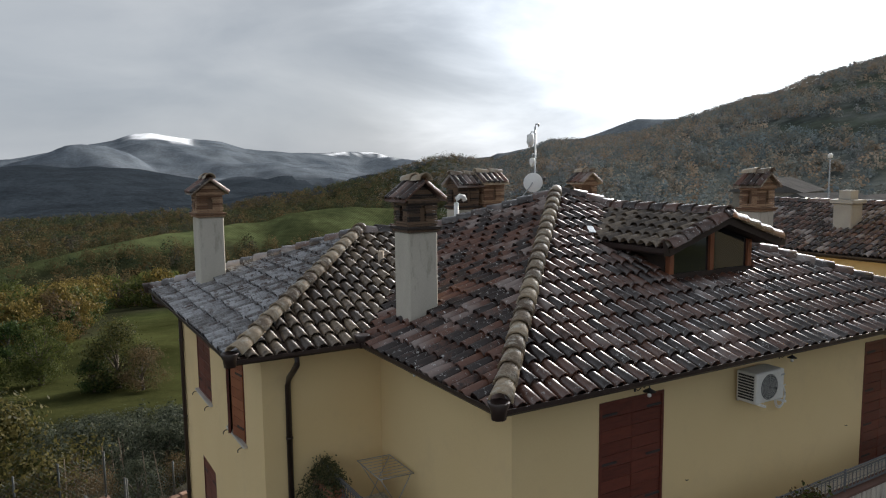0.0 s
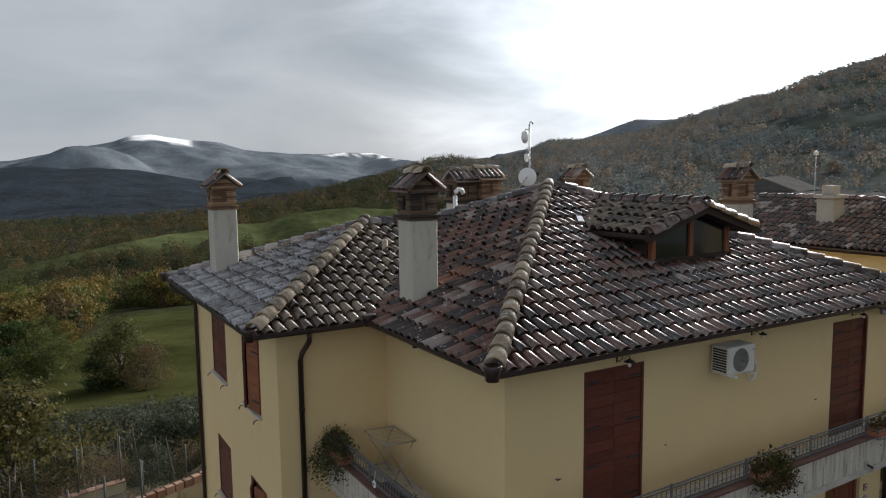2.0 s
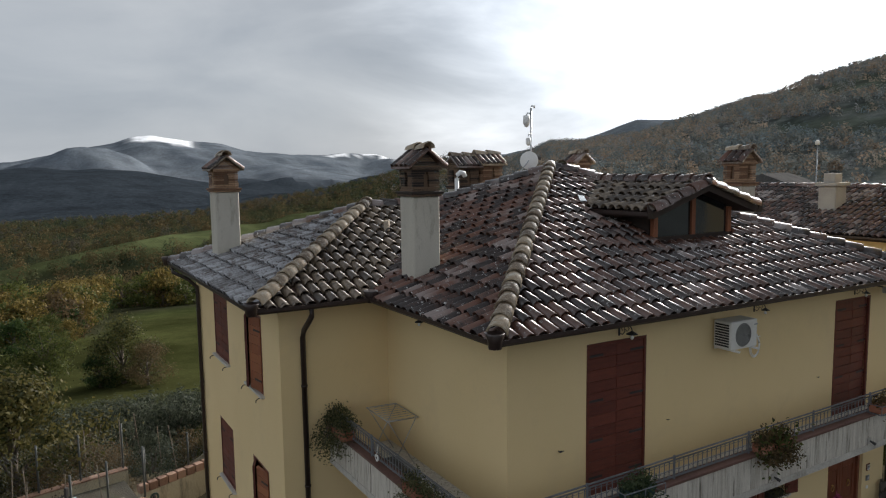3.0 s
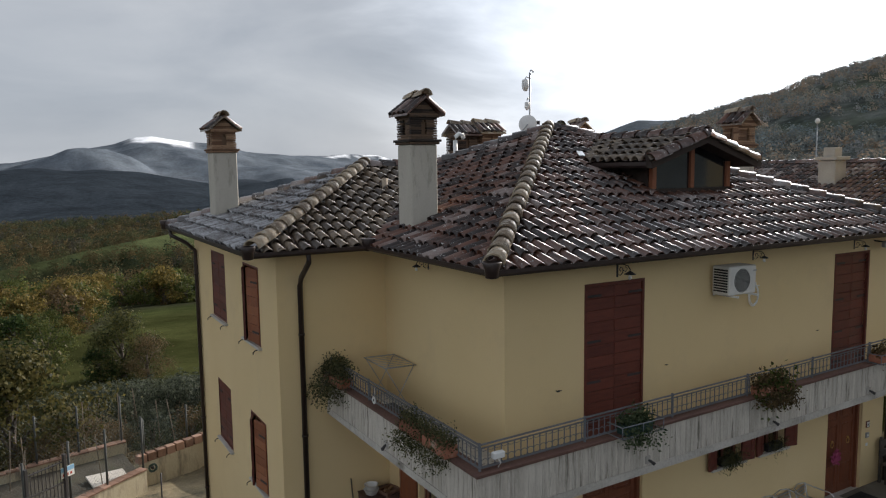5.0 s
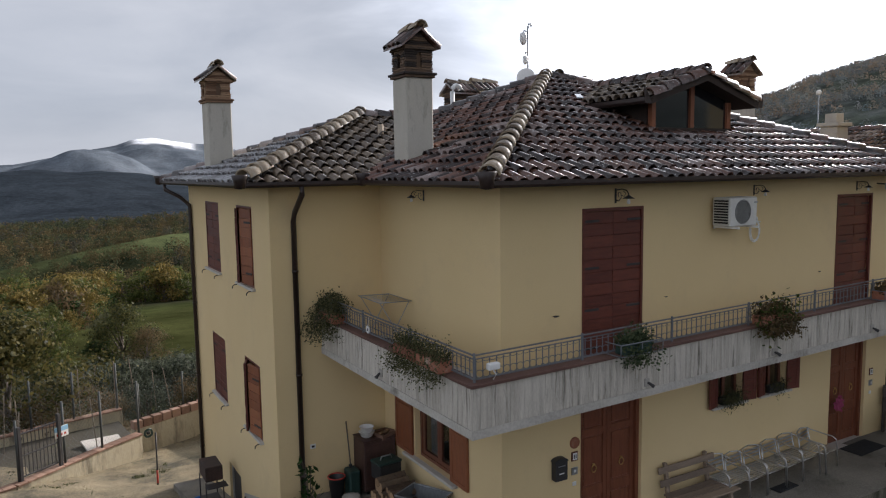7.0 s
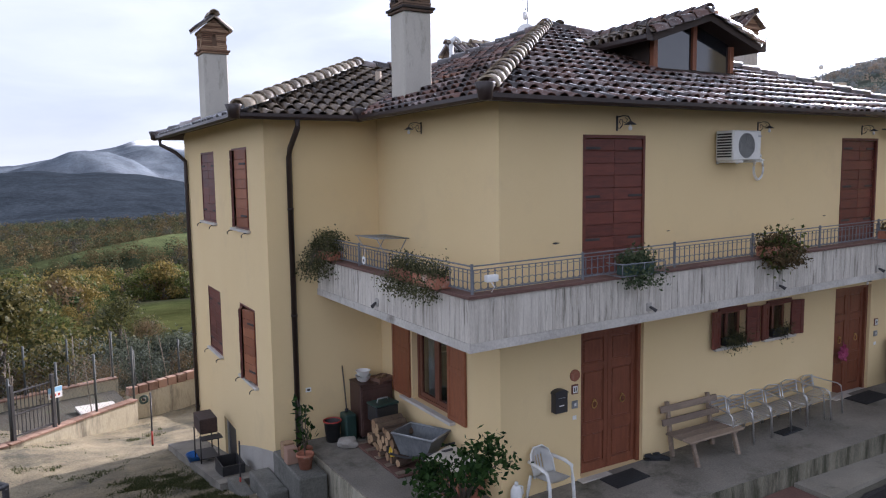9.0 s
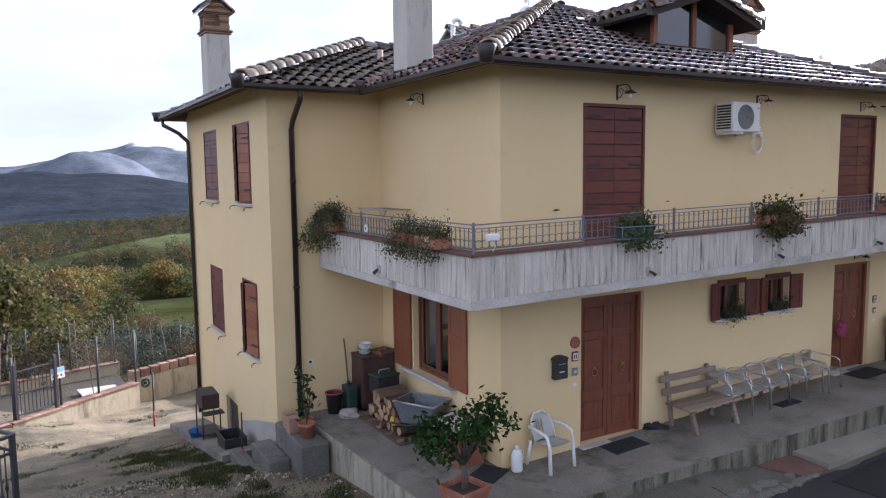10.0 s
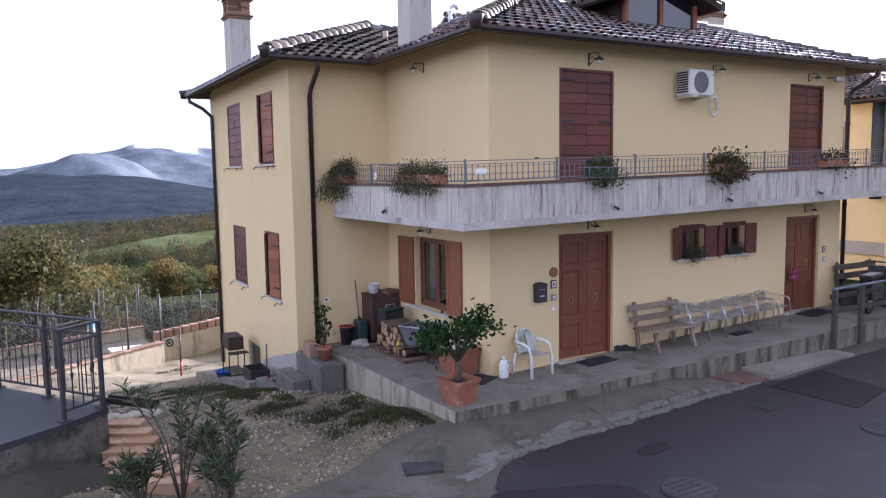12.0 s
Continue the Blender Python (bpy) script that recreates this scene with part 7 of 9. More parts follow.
for k in range(7):
    st = thing("loose_stone", Matrix.Translation((-5.72 + 0.12 * k, 0.77 + 0.06 * (k % 3), 0.075)), "rough pale stone on the terrace edge", "stone", "stones on the terrace edge")
    b = bmesh.new()
    bmesh.ops.create_icosphere(b, subdivisions=2, radius=0.1)
    for v in b.verts:
        v.co *= 1 + 0.3 * noise.noise(v.co * 6 + Vector((k * 3.1, 0, 0)))
        v.co.z *= 0.6
    part("stone_body", b, PEBBLE, st)

# ---- neighbour's house ----
NX0, NY0, NY1, NEAVE, NK, NHALF = 16.0, 2.6, 10.6, 5.32, 0.39, 3.3
neighbour = thing("neighbour_house", label="yellow rendered neighbouring house with a clay-tiled hipped roof", category="house")
NW = NX0 + 0.5
N_HOLES = [(4.4, 5.5, 3.2, 4.6), (8.5, 9.6, 3.2, 4.6)]
part("neighbour_wall", made(grid_wall, lambda u, d, z: (NW + d, u, z), [3.1, 10.3], [-0.8, 5.42], N_HOLES, 0.3), PLASTER, neighbour)
part("neighbour_end_wall", made(box, NW + 0.302, 22.1, 3.1, 3.4, -0.8, 5.42), PLASTER, neighbour)
part("neighbour_wall", made(box, NW, NW + 0.3, 2.96, 3.098, -0.8, 5.2), PLASTER, neighbour)
part("band", made(box, NW - 0.06, NW - 0.002, 2.96, 10.3, 0.55, 0.95), RENDER_GREY, neighbour, "grey concrete band along the wall")
for y0, y1, z0, z1 in N_HOLES:
    part("window_surround", made(opening_frame, y1 - y0 + 0.3, z1 - z0 + 0.3, 0.15, 0.05, True), RENDER_GREY, neighbour, at=on_left(NW - 0.052, y1 + 0.15, z0 - 0.15))
    part("neighbour_shutter", made(box, 0.02, y1 - y0 - 0.02, 0.05, 0.09, 0.02, z1 - z0 - 0.02), SHUTTER_LIT, neighbour, "closed brown shutters", on_left(NW, y1, z0))
bm = bmesh.new()
pk = NEAVE + NK * NHALF
NR = NX0 + NHALF
for pts in ([(NX0, NY1, NEAVE), (NX0, NY0, NEAVE), (NR, NY0 + NHALF, pk), (NR, NY1, pk)], [(NX0, NY0, NEAVE), (NX0 + 2 * NHALF, NY0, NEAVE), (NR, NY0 + NHALF, pk)],
            [(NX0 + 2 * NHALF, NY0, NEAVE), (NX0 + 2 * NHALF, NY1, NEAVE), (NR, NY1, pk), (NR, NY0 + NHALF, pk)]):
    prism(bm, [Vector(p) - Vector((0, 0, 0.12)) for p in pts], (0, 0, 0.11))
part("neighbour_roof", bm, SOFFIT, neighbour)
part("gutter", made(box_profile, (NX0, NY0, NEAVE - 0.08), (NX0, NY1, NEAVE - 0.08), (-1, 0, 0)), GUTTER, neighbour)
stack = part("neighbour_chimney", made(rbox, 17.5, 18.1, 6.35, 6.95, 5.7, 6.75, 0.02), RENDER_GREY, neighbour, "plain grey rendered chimney")
part("chimney_cap", made(rbox, 17.42, 18.18, 6.27, 7.03, 6.752, 6.87, 0.01), RENDER_GREY, stack)
part("chimney_top", made(rbox, 17.6, 18.0, 6.45, 6.85, 6.872, 7.17, 0.01), RENDER_GREY, stack)
bm = bmesh.new()
tube(bm, [(16.2, 3.2, 2.3), (16.2, 3.2, 5.3)], 0.17, 14)
lathe(bm, [(0.2, 0), (0.22, 0.05), (0.22, 0.45), (0.2, 0.5)], 14, (16.2, 3.2, 5.2))
part("stove_flue", bm, BLACK, neighbour, "black metal stove flue on the wall")
# unseen house block, added across the lane to keep low sun off the road
lane = thing("lane_house", None, "unseen plain house block added to shade the road", "house")
part("house_wall", made(box, 16.4, 23, -7.5, 2.95, -1.0, 10.4), PLASTER, lane)
bm = bmesh.new()
prism(bm, [(16.3, -7.9, 10.402), (23.4, -7.9, 10.402), (19.7, -7.9, 11.8)], (0, 10.86, 0))
part("house_roof", bm, CHANNEL, lane)
pole = thing("street_lamp", Matrix.Translation((21.6, 9.7, 0)), "tall thin lamp pole with a pale head behind the roof", "street lamp")
bm = bmesh.new()
tube(bm, [(0, 0, -1), (0, 0, 8.2)], 0.024, 8)
part("lamp_pole", bm, GALV, pole)
part("lamp_head", made(lathe, [(0.03, 0), (0.09, 0.03), (0.09, 0.14), (0.03, 0.2)], 12, (0, 0, 8.2)), WHITE_PLASTIC, pole)

# ---- porch furniture ----
def slab_part(name, owner, dims, mat, r=0.006, label="", at=None):
    return part(name, made(rbox, *dims, r), mat, owner, label, at)


bench = thing("wooden_bench", Matrix.Translation((2.88, 0, porch_z(3.4))) @ Matrix.Diagonal((1, 1, 0.87, 1)), "weathered grey wooden bench against the wall", "bench")
for k in range(3):
    slab_part("seat_plank", bench, (0.02, 1.22, -0.66 + k * 0.165, -0.51 + k * 0.165, 0.42, 0.455), BENCH_WOOD)
for z, y in ((0.56, -0.145), (0.78, -0.10)):
    slab_part("back_plank", bench, (0.0, 1.25, -0.018, 0.018, 0, 0.115), BENCH_WOOD, at=Matrix.Translation((0, y, z)) @ pose(0, 0, 0, -10, 0, 0))
for x in (0.14, 1.04):
    slab_part("back_post", bench, (x, x + 0.06, -0.03, 0.03, 0.0, 0.96), BENCH_WOOD, at=Matrix.Translation((0, -0.19, 0.0)) @ pose(0, 0, 0, -8, 0, 0))
    slab_part("front_leg", bench, (x, x + 0.06, -0.03, 0.03, 0.0, 0.46), BENCH_WOOD, at=Matrix.Translation((0, -0.68, 0.0)) @ pose(0, 0, 0, -16, 0, 0))
    slab_part("leg_brace", bench, (x + 0.07, x + 0.11, -0.60, -0.16, 0.36, 0.418), BENCH_WOOD)


def armchair():
    c = thing("aluminium_chair", None, "bare aluminium tube armchair on the porch", "chair", "aluminium chairs in a row")
    r = 0.013
    for sx in (-1, 1):
        x = sx * 0.26
        bm = bmesh.new()
        tube(bm, [(x, -0.27, 0.0), (x * 0.98, -0.25, 0.44), (x, -0.23, 0.60), (x, -0.17, 0.645), (x, 0.05, 0.665), (x * 0.95, 0.20, 0.69), (x * 0.7, 0.28, 0.73), (0, 0.30, 0.755)], r, 8)
        part("arm_frame", bm, ALUMINIUM, c)
        bm = bmesh.new()
        tube(bm, [(x * 0.86, 0.26, 0.0), (x * 0.84, 0.20, 0.42), (x * 0.82, 0.25, 0.74)], r, 8)
        part("back_leg", bm, ALUMINIUM, c)
    bm = bmesh.new()
    tube(bm, [(-0.23, -0.24, 0.425), (0.23, -0.24, 0.425), (0.225, 0.2, 0.42), (-0.225, 0.2, 0.42), (-0.23, -0.24, 0.425)], r * 0.8, 8)
    part("seat_frame", bm, ALUMINIUM, c)
    for k in range(8):
        part("seat_slat", made(rbox, -0.22, 0.22, -0.225 + k * 0.053, -0.183 + k * 0.053, 0.43, 0.438, 0.002), ALUMINIUM, c)
    for k in range(3):
        part("back_slat", made(rbox, -0.2, 0.2, 0.225 + k * 0.008, 0.231 + k * 0.008, 0.52 + k * 0.07, 0.565 + k * 0.07, 0.002), ALUMINIUM, c)
    return c


chair = armchair()
chair.matrix_basis = Matrix.Translation((4.2, -0.30, porch_z(4.2))) @ pose(0, 0, 0, 0, 0, 3) @ Matrix.Diagonal((1, 1, 0.9, 1))
for x, y, a in ((4.66, -0.30, 4), (5.12, -0.30, 2), (5.58, -0.31, 5), (6.04, -0.30, 3), (6.54, -0.33, 12)):
    copy_thing(chair, Matrix.Translation((x, y, porch_z(x))) @ pose(0, 0, 0, 0, 0, a) @ Matrix.Diagonal((1, 1, 0.9, 1)))


def plastic_chair():
    c = thing("plastic_chair", Matrix.Translation((0.62, -0.28, porch_z(0.6))) @ pose(0, 0, 0, 0, 0, 8) @ Matrix.Scale(0.83, 4), "white moulded plastic garden chair on the porch", "chair")
    bm = bmesh.new()
    n = 10
    rows = []
    for j in range(7):
        f = j / 6
        rows.append([bm.verts.new((-0.22 + 0.44 * i / n, -0.24 + 0.46 * f, 0.42 - 0.03 * f + 0.02 * (abs(i / n - 0.5) * 2) ** 2)) for i in range(n + 1)])
    for a, b in zip(rows, rows[1:]):
        for i in range(n):
            f = bm.faces.new((a[i], a[i + 1], b[i + 1], b[i]))
            f.smooth = True
    bmesh.ops.solidify(bm, geom=list(bm.faces), thickness=0.02)
    part("seat", bm, WHITE_PLASTIC, c)
    # moulded back: a curved shell with upright slots
    bm = bmesh.new()
    nu, nv, grid = 22, 10, {}
    for i in range(nu + 1):
        u = -1 + 2 * i / nu
        for j in range(nv + 1):
            f = j / nv
            half = 0.235 * math.sqrt(max(0.05, 1 - max(0, f - 0.55) ** 2 / 0.24))
            grid[i, j] = bm.verts.new((u * half, 0.20 + 0.12 * f - 0.07 * u * u, 0.40 + 0.44 * f))
    for i in range(nu):
        for j in range(nv):
            if i in (7, 10, 13) and 2 <= j <= 6:
                continue
            f = bm.faces.new((grid[i, j], grid[i + 1, j], grid[i + 1, j + 1], grid[i, j + 1]))
            f.smooth = True
    bmesh.ops.solidify(bm, geom=list(bm.faces), thickness=0.014)
    part("backrest", bm, WHITE_PLASTIC, c)
    bm = bmesh.new()
    tube(bm, [(-0.235, 0.13, 0.40), (-0.24, 0.19, 0.62), (-0.20, 0.25, 0.76), (-0.1, 0.30, 0.835), (0.1, 0.30, 0.835), (0.20, 0.25, 0.76), (0.24, 0.19, 0.62), (0.235, 0.13, 0.40)], 0.018, 8)
    part("back_frame", bm, WHITE_PLASTIC, c)
    for sx in (-1, 1):
        bm = bmesh.new()
        tube(bm, [(sx * 0.28, -0.27, 0.0), (sx * 0.27, -0.24, 0.40), (sx * 0.285, -0.2, 0.60), (sx * 0.285, -0.05, 0.64), (sx * 0.255, 0.24, 0.66)], 0.03, 8)
        part("arm", bm, WHITE_PLASTIC, c)
        bm = bmesh.new()
        tube(bm, [(sx * 0.25, 0.30, 0.0), (sx * 0.235, 0.22, 0.42)], 0.026, 8)
        part("leg", bm, WHITE_PLASTIC, c)


plastic_chair()


def mat_on(x, y, w, l, turn=0):
    m = thing("door_mat", Matrix.Translation((x, y, 0.003 + porch_z(x))) @ pose(0, 0, 0, 0, -1.7 if x > 0.3 else 0, turn), "black rubber door mat on the porch", "door mat", "mats on the porch")
    part("mat_pad", made(rbox, -w / 2, w / 2, -l / 2, l / 2, 0, 0.014, 0.005), RUBBER, m)
    for k in range(6):
        part("mat_rib", made(box, -w / 2 + 0.03, w / 2 - 0.03, -l / 2 + 0.03 + k * (l - 0.06) / 6, -l / 2 + 0.06 + k * (l - 0.06) / 6, 0.0145, 0.019), RUBBER, m)


mat_on(1.93, -0.34, 0.66, 0.36, 2)
mat_on(7.95, -0.35, 0.8, 0.42)
mat_on(-0.25, -0.05, 0.5, 0.4, 30)
mat_on(5.35, -0.55, 0.5, 0.2, 0)
for k in range(2):
    sh = thing("shoe", Matrix.Translation((2.72 + 0.13 * k, -0.10 - 0.05 * k, 0.004 + porch_z(2.75))) @ pose(0, 0, 0, 0, 0, 60 - 25 * k), "black slipper lying by the door", "shoe", "slippers by the door")
    bm = bmesh.new()
    bmesh.ops.create_uvsphere(bm, u_segments=14, v_segments=8, radius=0.5)
    for v in bm.verts:
        v.co = Vector((v.co.x * 0.10, v.co.y * 0.27, max(0, v.co.z * 0.09 + 0.03 + 0.03 * (v.co.y > 0.1))))
    part("upper", bm, RUBBER, sh)
    part("sole", made(rbox, -0.05, 0.05, -0.135, 0.135, 0, 0.018, 0.008), BLACK, sh)
jug = thing("white_jug", Matrix.Translation((0.14, -0.16, 0)), "white plastic jug with a handle on the porch", "jug")
part("jug_body", made(lathe, [(0.07, 0), (0.08, 0.02), (0.08, 0.22), (0.05, 0.29), (0.03, 0.30)], 14), WHITE_PLASTIC, jug)
part("jug_neck", made(lathe, [(0.026, 0.30), (0.026, 0.34), (0.02, 0.345)], 12), WHITE_PLASTIC, jug)
part("jug_handle", made(tube, [(0.05, 0, 0.28), (0.10, 0, 0.26), (0.105, 0, 0.16), (0.078, 0, 0.12)], 0.012, 6), WHITE_PLASTIC, jug)


def square_pot(bm, w, h, wall=0.025):
    b = w * 0.78
    ring = lambda s, z: [bm.verts.new((x * s / 2, y * s / 2, z)) for x, y in ((-1, -1), (1, -1), (1, 1), (-1, 1))]
    rings = [ring(b, 0), ring(w * 0.97, h * 0.86), ring(w * 1.05, h * 0.87), ring(w * 1.06, h), ring(w * 0.94, h), ring(w * 0.86, h * 0.75)]
    for u, v in zip(rings, rings[1:]):
        for k in range(4):
            bm.faces.new((u[k], u[(k + 1) % 4], v[(k + 1) % 4], v[k]))
    bm.faces.new(rings[0][::-1])
    bm.faces.new(rings[-1])


def leaf_blades(seed, centres, length, mat, slim=0.45):
    rng = np.random.default_rng(seed)
    return quads_mesh("foliage", np.array(centres), np.full(len(centres), length) * rng.uniform(0.7, 1.25, len(centres)), mat, rng, slim)


lemon = thing("lemon_tree", Matrix.Translation((-1.12, -0.86, 0.0)) @ pose(0, 0, 0, 0, 0, 12) @ Matrix.Diagonal((0.86, 0.86, 0.9, 1)), "potted lemon tree with glossy dark leaves on the porch", "potted tree")
part("pot", made(square_pot, 0.50, 0.40), TERRACOTTA, lemon, "square terracotta pot")
part("potting_soil", made(box, -0.2, 0.2, -0.2, 0.2, 0.29, 0.335), SOIL, lemon)
bm = bmesh.new()
tube(bm, [(0, 0, 0.3), (0.02, 0.0, 0.5), (0, 0.02, 0.68)], 0.04, 8, radii=[0.05, 0.04, 0.035])
lr = np.random.default_rng(8)
lc = []
for k in range(15):
    a = k * 2.4
    r = 0.30 + 0.42 * lr.random()
    # the crown is wide and low, stretched along the porch front
    head = np.array([r * math.cos(a) * 1.2, r * math.sin(a) * 0.8, 0.98 + 0.36 * lr.random() - 0.12 * (r > 0.55)])
    tube(bm, [(0, 0.02, 0.66), tuple(head * 0.5 + np.array([0, 0, 0.40])), tuple(head)], 0.012, 5, radii=[0.026, 0.016, 0.006])
    lc.extend(head + lr.normal(size=(40, 3)) * np.array([0.11, 0.11, 0.085]))
part("trunk", bm, BARK, lemon)

# ---- plants and woods ----
LEAF_GREEN = leaf_material("oak_leaves", (0.040, 0.056, 0.016), (0.12, 0.132, 0.038))
LEAF_YELLOW = leaf_material("autumn_leaves", (0.10, 0.084, 0.024), (0.235, 0.172, 0.052))
LEAF_BROWN = leaf_material("brown_leaves", (0.065, 0.050, 0.026), (0.155, 0.108, 0.055))
LEAF_THICKET = leaf_material("thicket_leaves", (0.026, 0.034, 0.013), (0.105, 0.098, 0.032))
LEAF_OLIVE = leaf_material("olive_leaves", (0.026, 0.034, 0.022), (0.095, 0.105, 0.072))
LEAF_DARK = leaf_material("evergreen_leaves", (0.018, 0.035, 0.012), (0.055, 0.085, 0.025))
LEAF_GERANIUM = leaf_material("geranium_leaves", (0.048, 0.056, 0.028), (0.155, 0.150, 0.076))
LEAF_IVY = leaf_material("ivy_leaves", (0.030, 0.035, 0.012), (0.125, 0.108, 0.036))
LEAF_LEMON = leaf_material("lemon_leaves", (0.012, 0.032, 0.009), (0.042, 0.085, 0.022))
LEAF_OLEANDER = leaf_material("oleander_leaves", (0.040, 0.060, 0.030), (0.115, 0.140, 0.075))


def quads_mesh(name, centres, sizes, mat, rng, slim=0.5, droop=0.0, colours=None, facing=None):
    """Many small leaf quads, each an island of its own; facing turns them outwards from their clump."""
    n = len(centres)
    a = rng.normal(size=(n, 3))
    a[:, 2] -= droop
    if facing is not None:
        up = facing + 0.35 * rng.normal(size=(n, 3))
        a = np.cross(up, a)
    a /= np.linalg.norm(a, axis=1)[:, None]
    b = np.cross(a, rng.normal(size=(n, 3)) if facing is None else up)
    b /= np.linalg.norm(b, axis=1)[:, None]
    sizes = np.asarray(sizes)[:, None]
    u, v = a * sizes * 0.5, b * sizes * 0.5 * slim
    vs = np.stack([centres - u, centres + v, centres + u, centres - v], axis=1).reshape(-1, 3)
    me = bpy.data.meshes.new(name)
    me.vertices.add(4 * n)
    me.vertices.foreach_set("co", vs.ravel())
    me.loops.add(4 * n)
    me.loops.foreach_set("vertex_index", np.arange(4 * n))
    me.polygons.add(n)
    me.polygons.foreach_set("loop_start", np.arange(0, 4 * n, 4))
    me.polygons.foreach_set("loop_total", np.full(n, 4))
    me.update(calc_edges=True)
    if colours is not None:
        att = me.color_attributes.new("tint", "FLOAT_COLOR", "POINT")
        att.data.foreach_set("color", np.repeat(np.c_[colours, np.ones(n)], 4, axis=0).ravel())
    me.materials.append(mat)
    return me


def tree_model(name, label, seed, height, spread, trunk, leaves, leaf, mat, low=0.25, clumps=16, category="tree", slim=0.55, group="", thin=0.35):
    """Tapered trunk with limbs and a crown of leaf clumps, standing at the origin."""
    rng = np.random.default_rng(seed)
    t = thing(name, None, label, category, group)
    bm = bmesh.new()
    heads = []
    top = height * 0.55
    tube(bm, [(0, 0, -0.6), (0.05 * spread * rng.normal(), 0.05 * spread * rng.normal(), top * 0.5), (0, 0, top)], trunk, 8, radii=[trunk * 1.25, trunk * 0.85, trunk * 0.5])
    for i in range(clumps):
        a = 2 * math.pi * (i * 0.618 + 0.1 * rng.random())
        f = rng.random()
        z = height * (low + (0.93 - low) * f)
        r = spread * (0.30 + 0.5 * rng.random()) * math.sin(math.pi * min(0.97, 0.25 + 0.72 * f)) ** 0.7
        head = np.array([r * math.cos(a), r * math.sin(a), z])
        heads.append((head, spread * (0.26 + 0.16 * rng.random())))
        if i % 2 == 0:
            s = min(top, z * 0.6)
            mid = head * 0.5 + np.array([0, 0, s * 0.5])
            tube(bm, [(0, 0, s * 0.75), tuple(mid), tuple(head)], trunk * 0.3, 5, radii=[trunk * 0.45, trunk * 0.28, trunk * 0.1])
    part("trunk", bm, BARK, t)
    cs, ss, fs = [], [], []
    per = leaves // clumps
    for head, r in heads:
        d = rng.normal(size=(per, 3))
        d /= np.linalg.norm(d, axis=1)[:, None]
        rad = r * (thin + (1 - thin) * rng.random(per) ** 0.5) * (1 + 0.25 * rng.normal(size=per))
        p = head + d * rad[:, None] * np.array([1, 1, 0.8])
        cs.append(p)
        fs.append(d)
        ss.append(leaf * (0.6 + 0.8 * rng.random(per)))
    ob = new("crown", quads_mesh("crown", np.concatenate(cs), np.concatenate(ss), mat, rng, slim, facing=np.concatenate(fs)))
    ob.parent = t
    return t


def plant_at(model, x, y, scale=1.0, turn=0.0, sink=0.0, z=None):
    h = land_z(x, y) if z is None else z
    return copy_thing(model, Matrix.Translation((x, y, h - sink)) @ pose(0, 0, 0, 0, 0, turn) @ Matrix.Scale(scale, 4))


def at_polar(r, az):
    a = radians(az) + YAW
    return EYE_X + r * math.sin(a), EYE_Y + r * math.cos(a)


MODELS = [
    tree_model("oak_tree", "broad green oak turning yellow in the meadow", 1, 8.5, 4.2, 0.28, 4200, 0.30, LEAF_GREEN),
    tree_model("autumn_tree", "tree with golden autumn leaves on the slope", 2, 8.0, 3.8, 0.25, 4200, 0.30, LEAF_YELLOW),
    tree_model("brown_tree", "tree with brown thinning leaves on the slope", 3, 7.5, 3.6, 0.24, 3200, 0.28, LEAF_BROWN),
    tree_model("olive_tree", "silvery olive tree below the garden", 4, 4.2, 2.5, 0.2, 4200, 0.21, LEAF_OLIVE, clumps=22, slim=0.3),
    tree_model("dark_bush", "dark evergreen bush at the meadow edge", 5, 5.0, 3.2, 0.2, 3400, 0.28, LEAF_DARK, low=0.08),
    tree_model("bramble_bush", "brownish overgrown bush by the garden", 6, 4.2, 3.0, 0.12, 6000, 0.13, LEAF_BROWN, low=0.05, slim=0.6),
    tree_model("ivy_bush", "green overgrown bush by the garden", 7, 4.6, 3.0, 0.14, 16000, 0.14, LEAF_IVY, low=0.05, clumps=30, slim=0.6, thin=0.1),
    tree_model("round_oak", "dense round oak reaching down to the meadow grass", 8, 7.4, 4.6, 0.3, 7500, 0.28, LEAF_GREEN, low=0.10, clumps=30),
    tree_model("meadow_thicket", "large dark thicket turning yellow in the meadow", 9, 8.2, 5.0, 0.3, 9000, 0.28, LEAF_THICKET, low=0.08, clumps=34),
    tree_model("pale_bush", "pale brown leafless bush beside the meadow thicket", 10, 5.6, 3.6, 0.16, 5000, 0.20, LEAF_BROWN, low=0.08, clumps=20, slim=0.4),
    tree_model("oak_tree", "broad green oak at the edge of the woods", 11, 8.5, 4.4, 0.28, 1900, 0.46, LEAF_GREEN, low=0.12, clumps=18),
    tree_model("autumn_tree", "tree with golden autumn leaves at the edge of the woods", 12, 8.0, 4.0, 0.25, 1900, 0.46, LEAF_YELLOW, low=0.12, clumps=18),
    tree_model("brown_tree", "tree with brown thinning leaves at the edge of the woods", 13, 7.5, 3.8, 0.24, 1600, 0.42, LEAF_BROWN, low=0.12, clumps=18),
    tree_model("dark_bush", "dark evergreen bush at the edge of the woods", 14, 5.4, 3.6, 0.2, 1700, 0.42, LEAF_DARK, low=0.06),
]
OAK, AUTUMN, BROWN, OLIVE, DARK, BRAMBLE, IVY, ROUND, THICKET, PALE_BUSH, FAR_OAK, FAR_AUTUMN, FAR_BROWN, FAR_DARK = MODELS
for i, mdl in enumerate(MODELS):
    mdl.matrix_basis = Matrix.Translation((-60 - 14 * i, -70, land_z(-60 - 14 * i, -70)))
prand = random.Random(21)
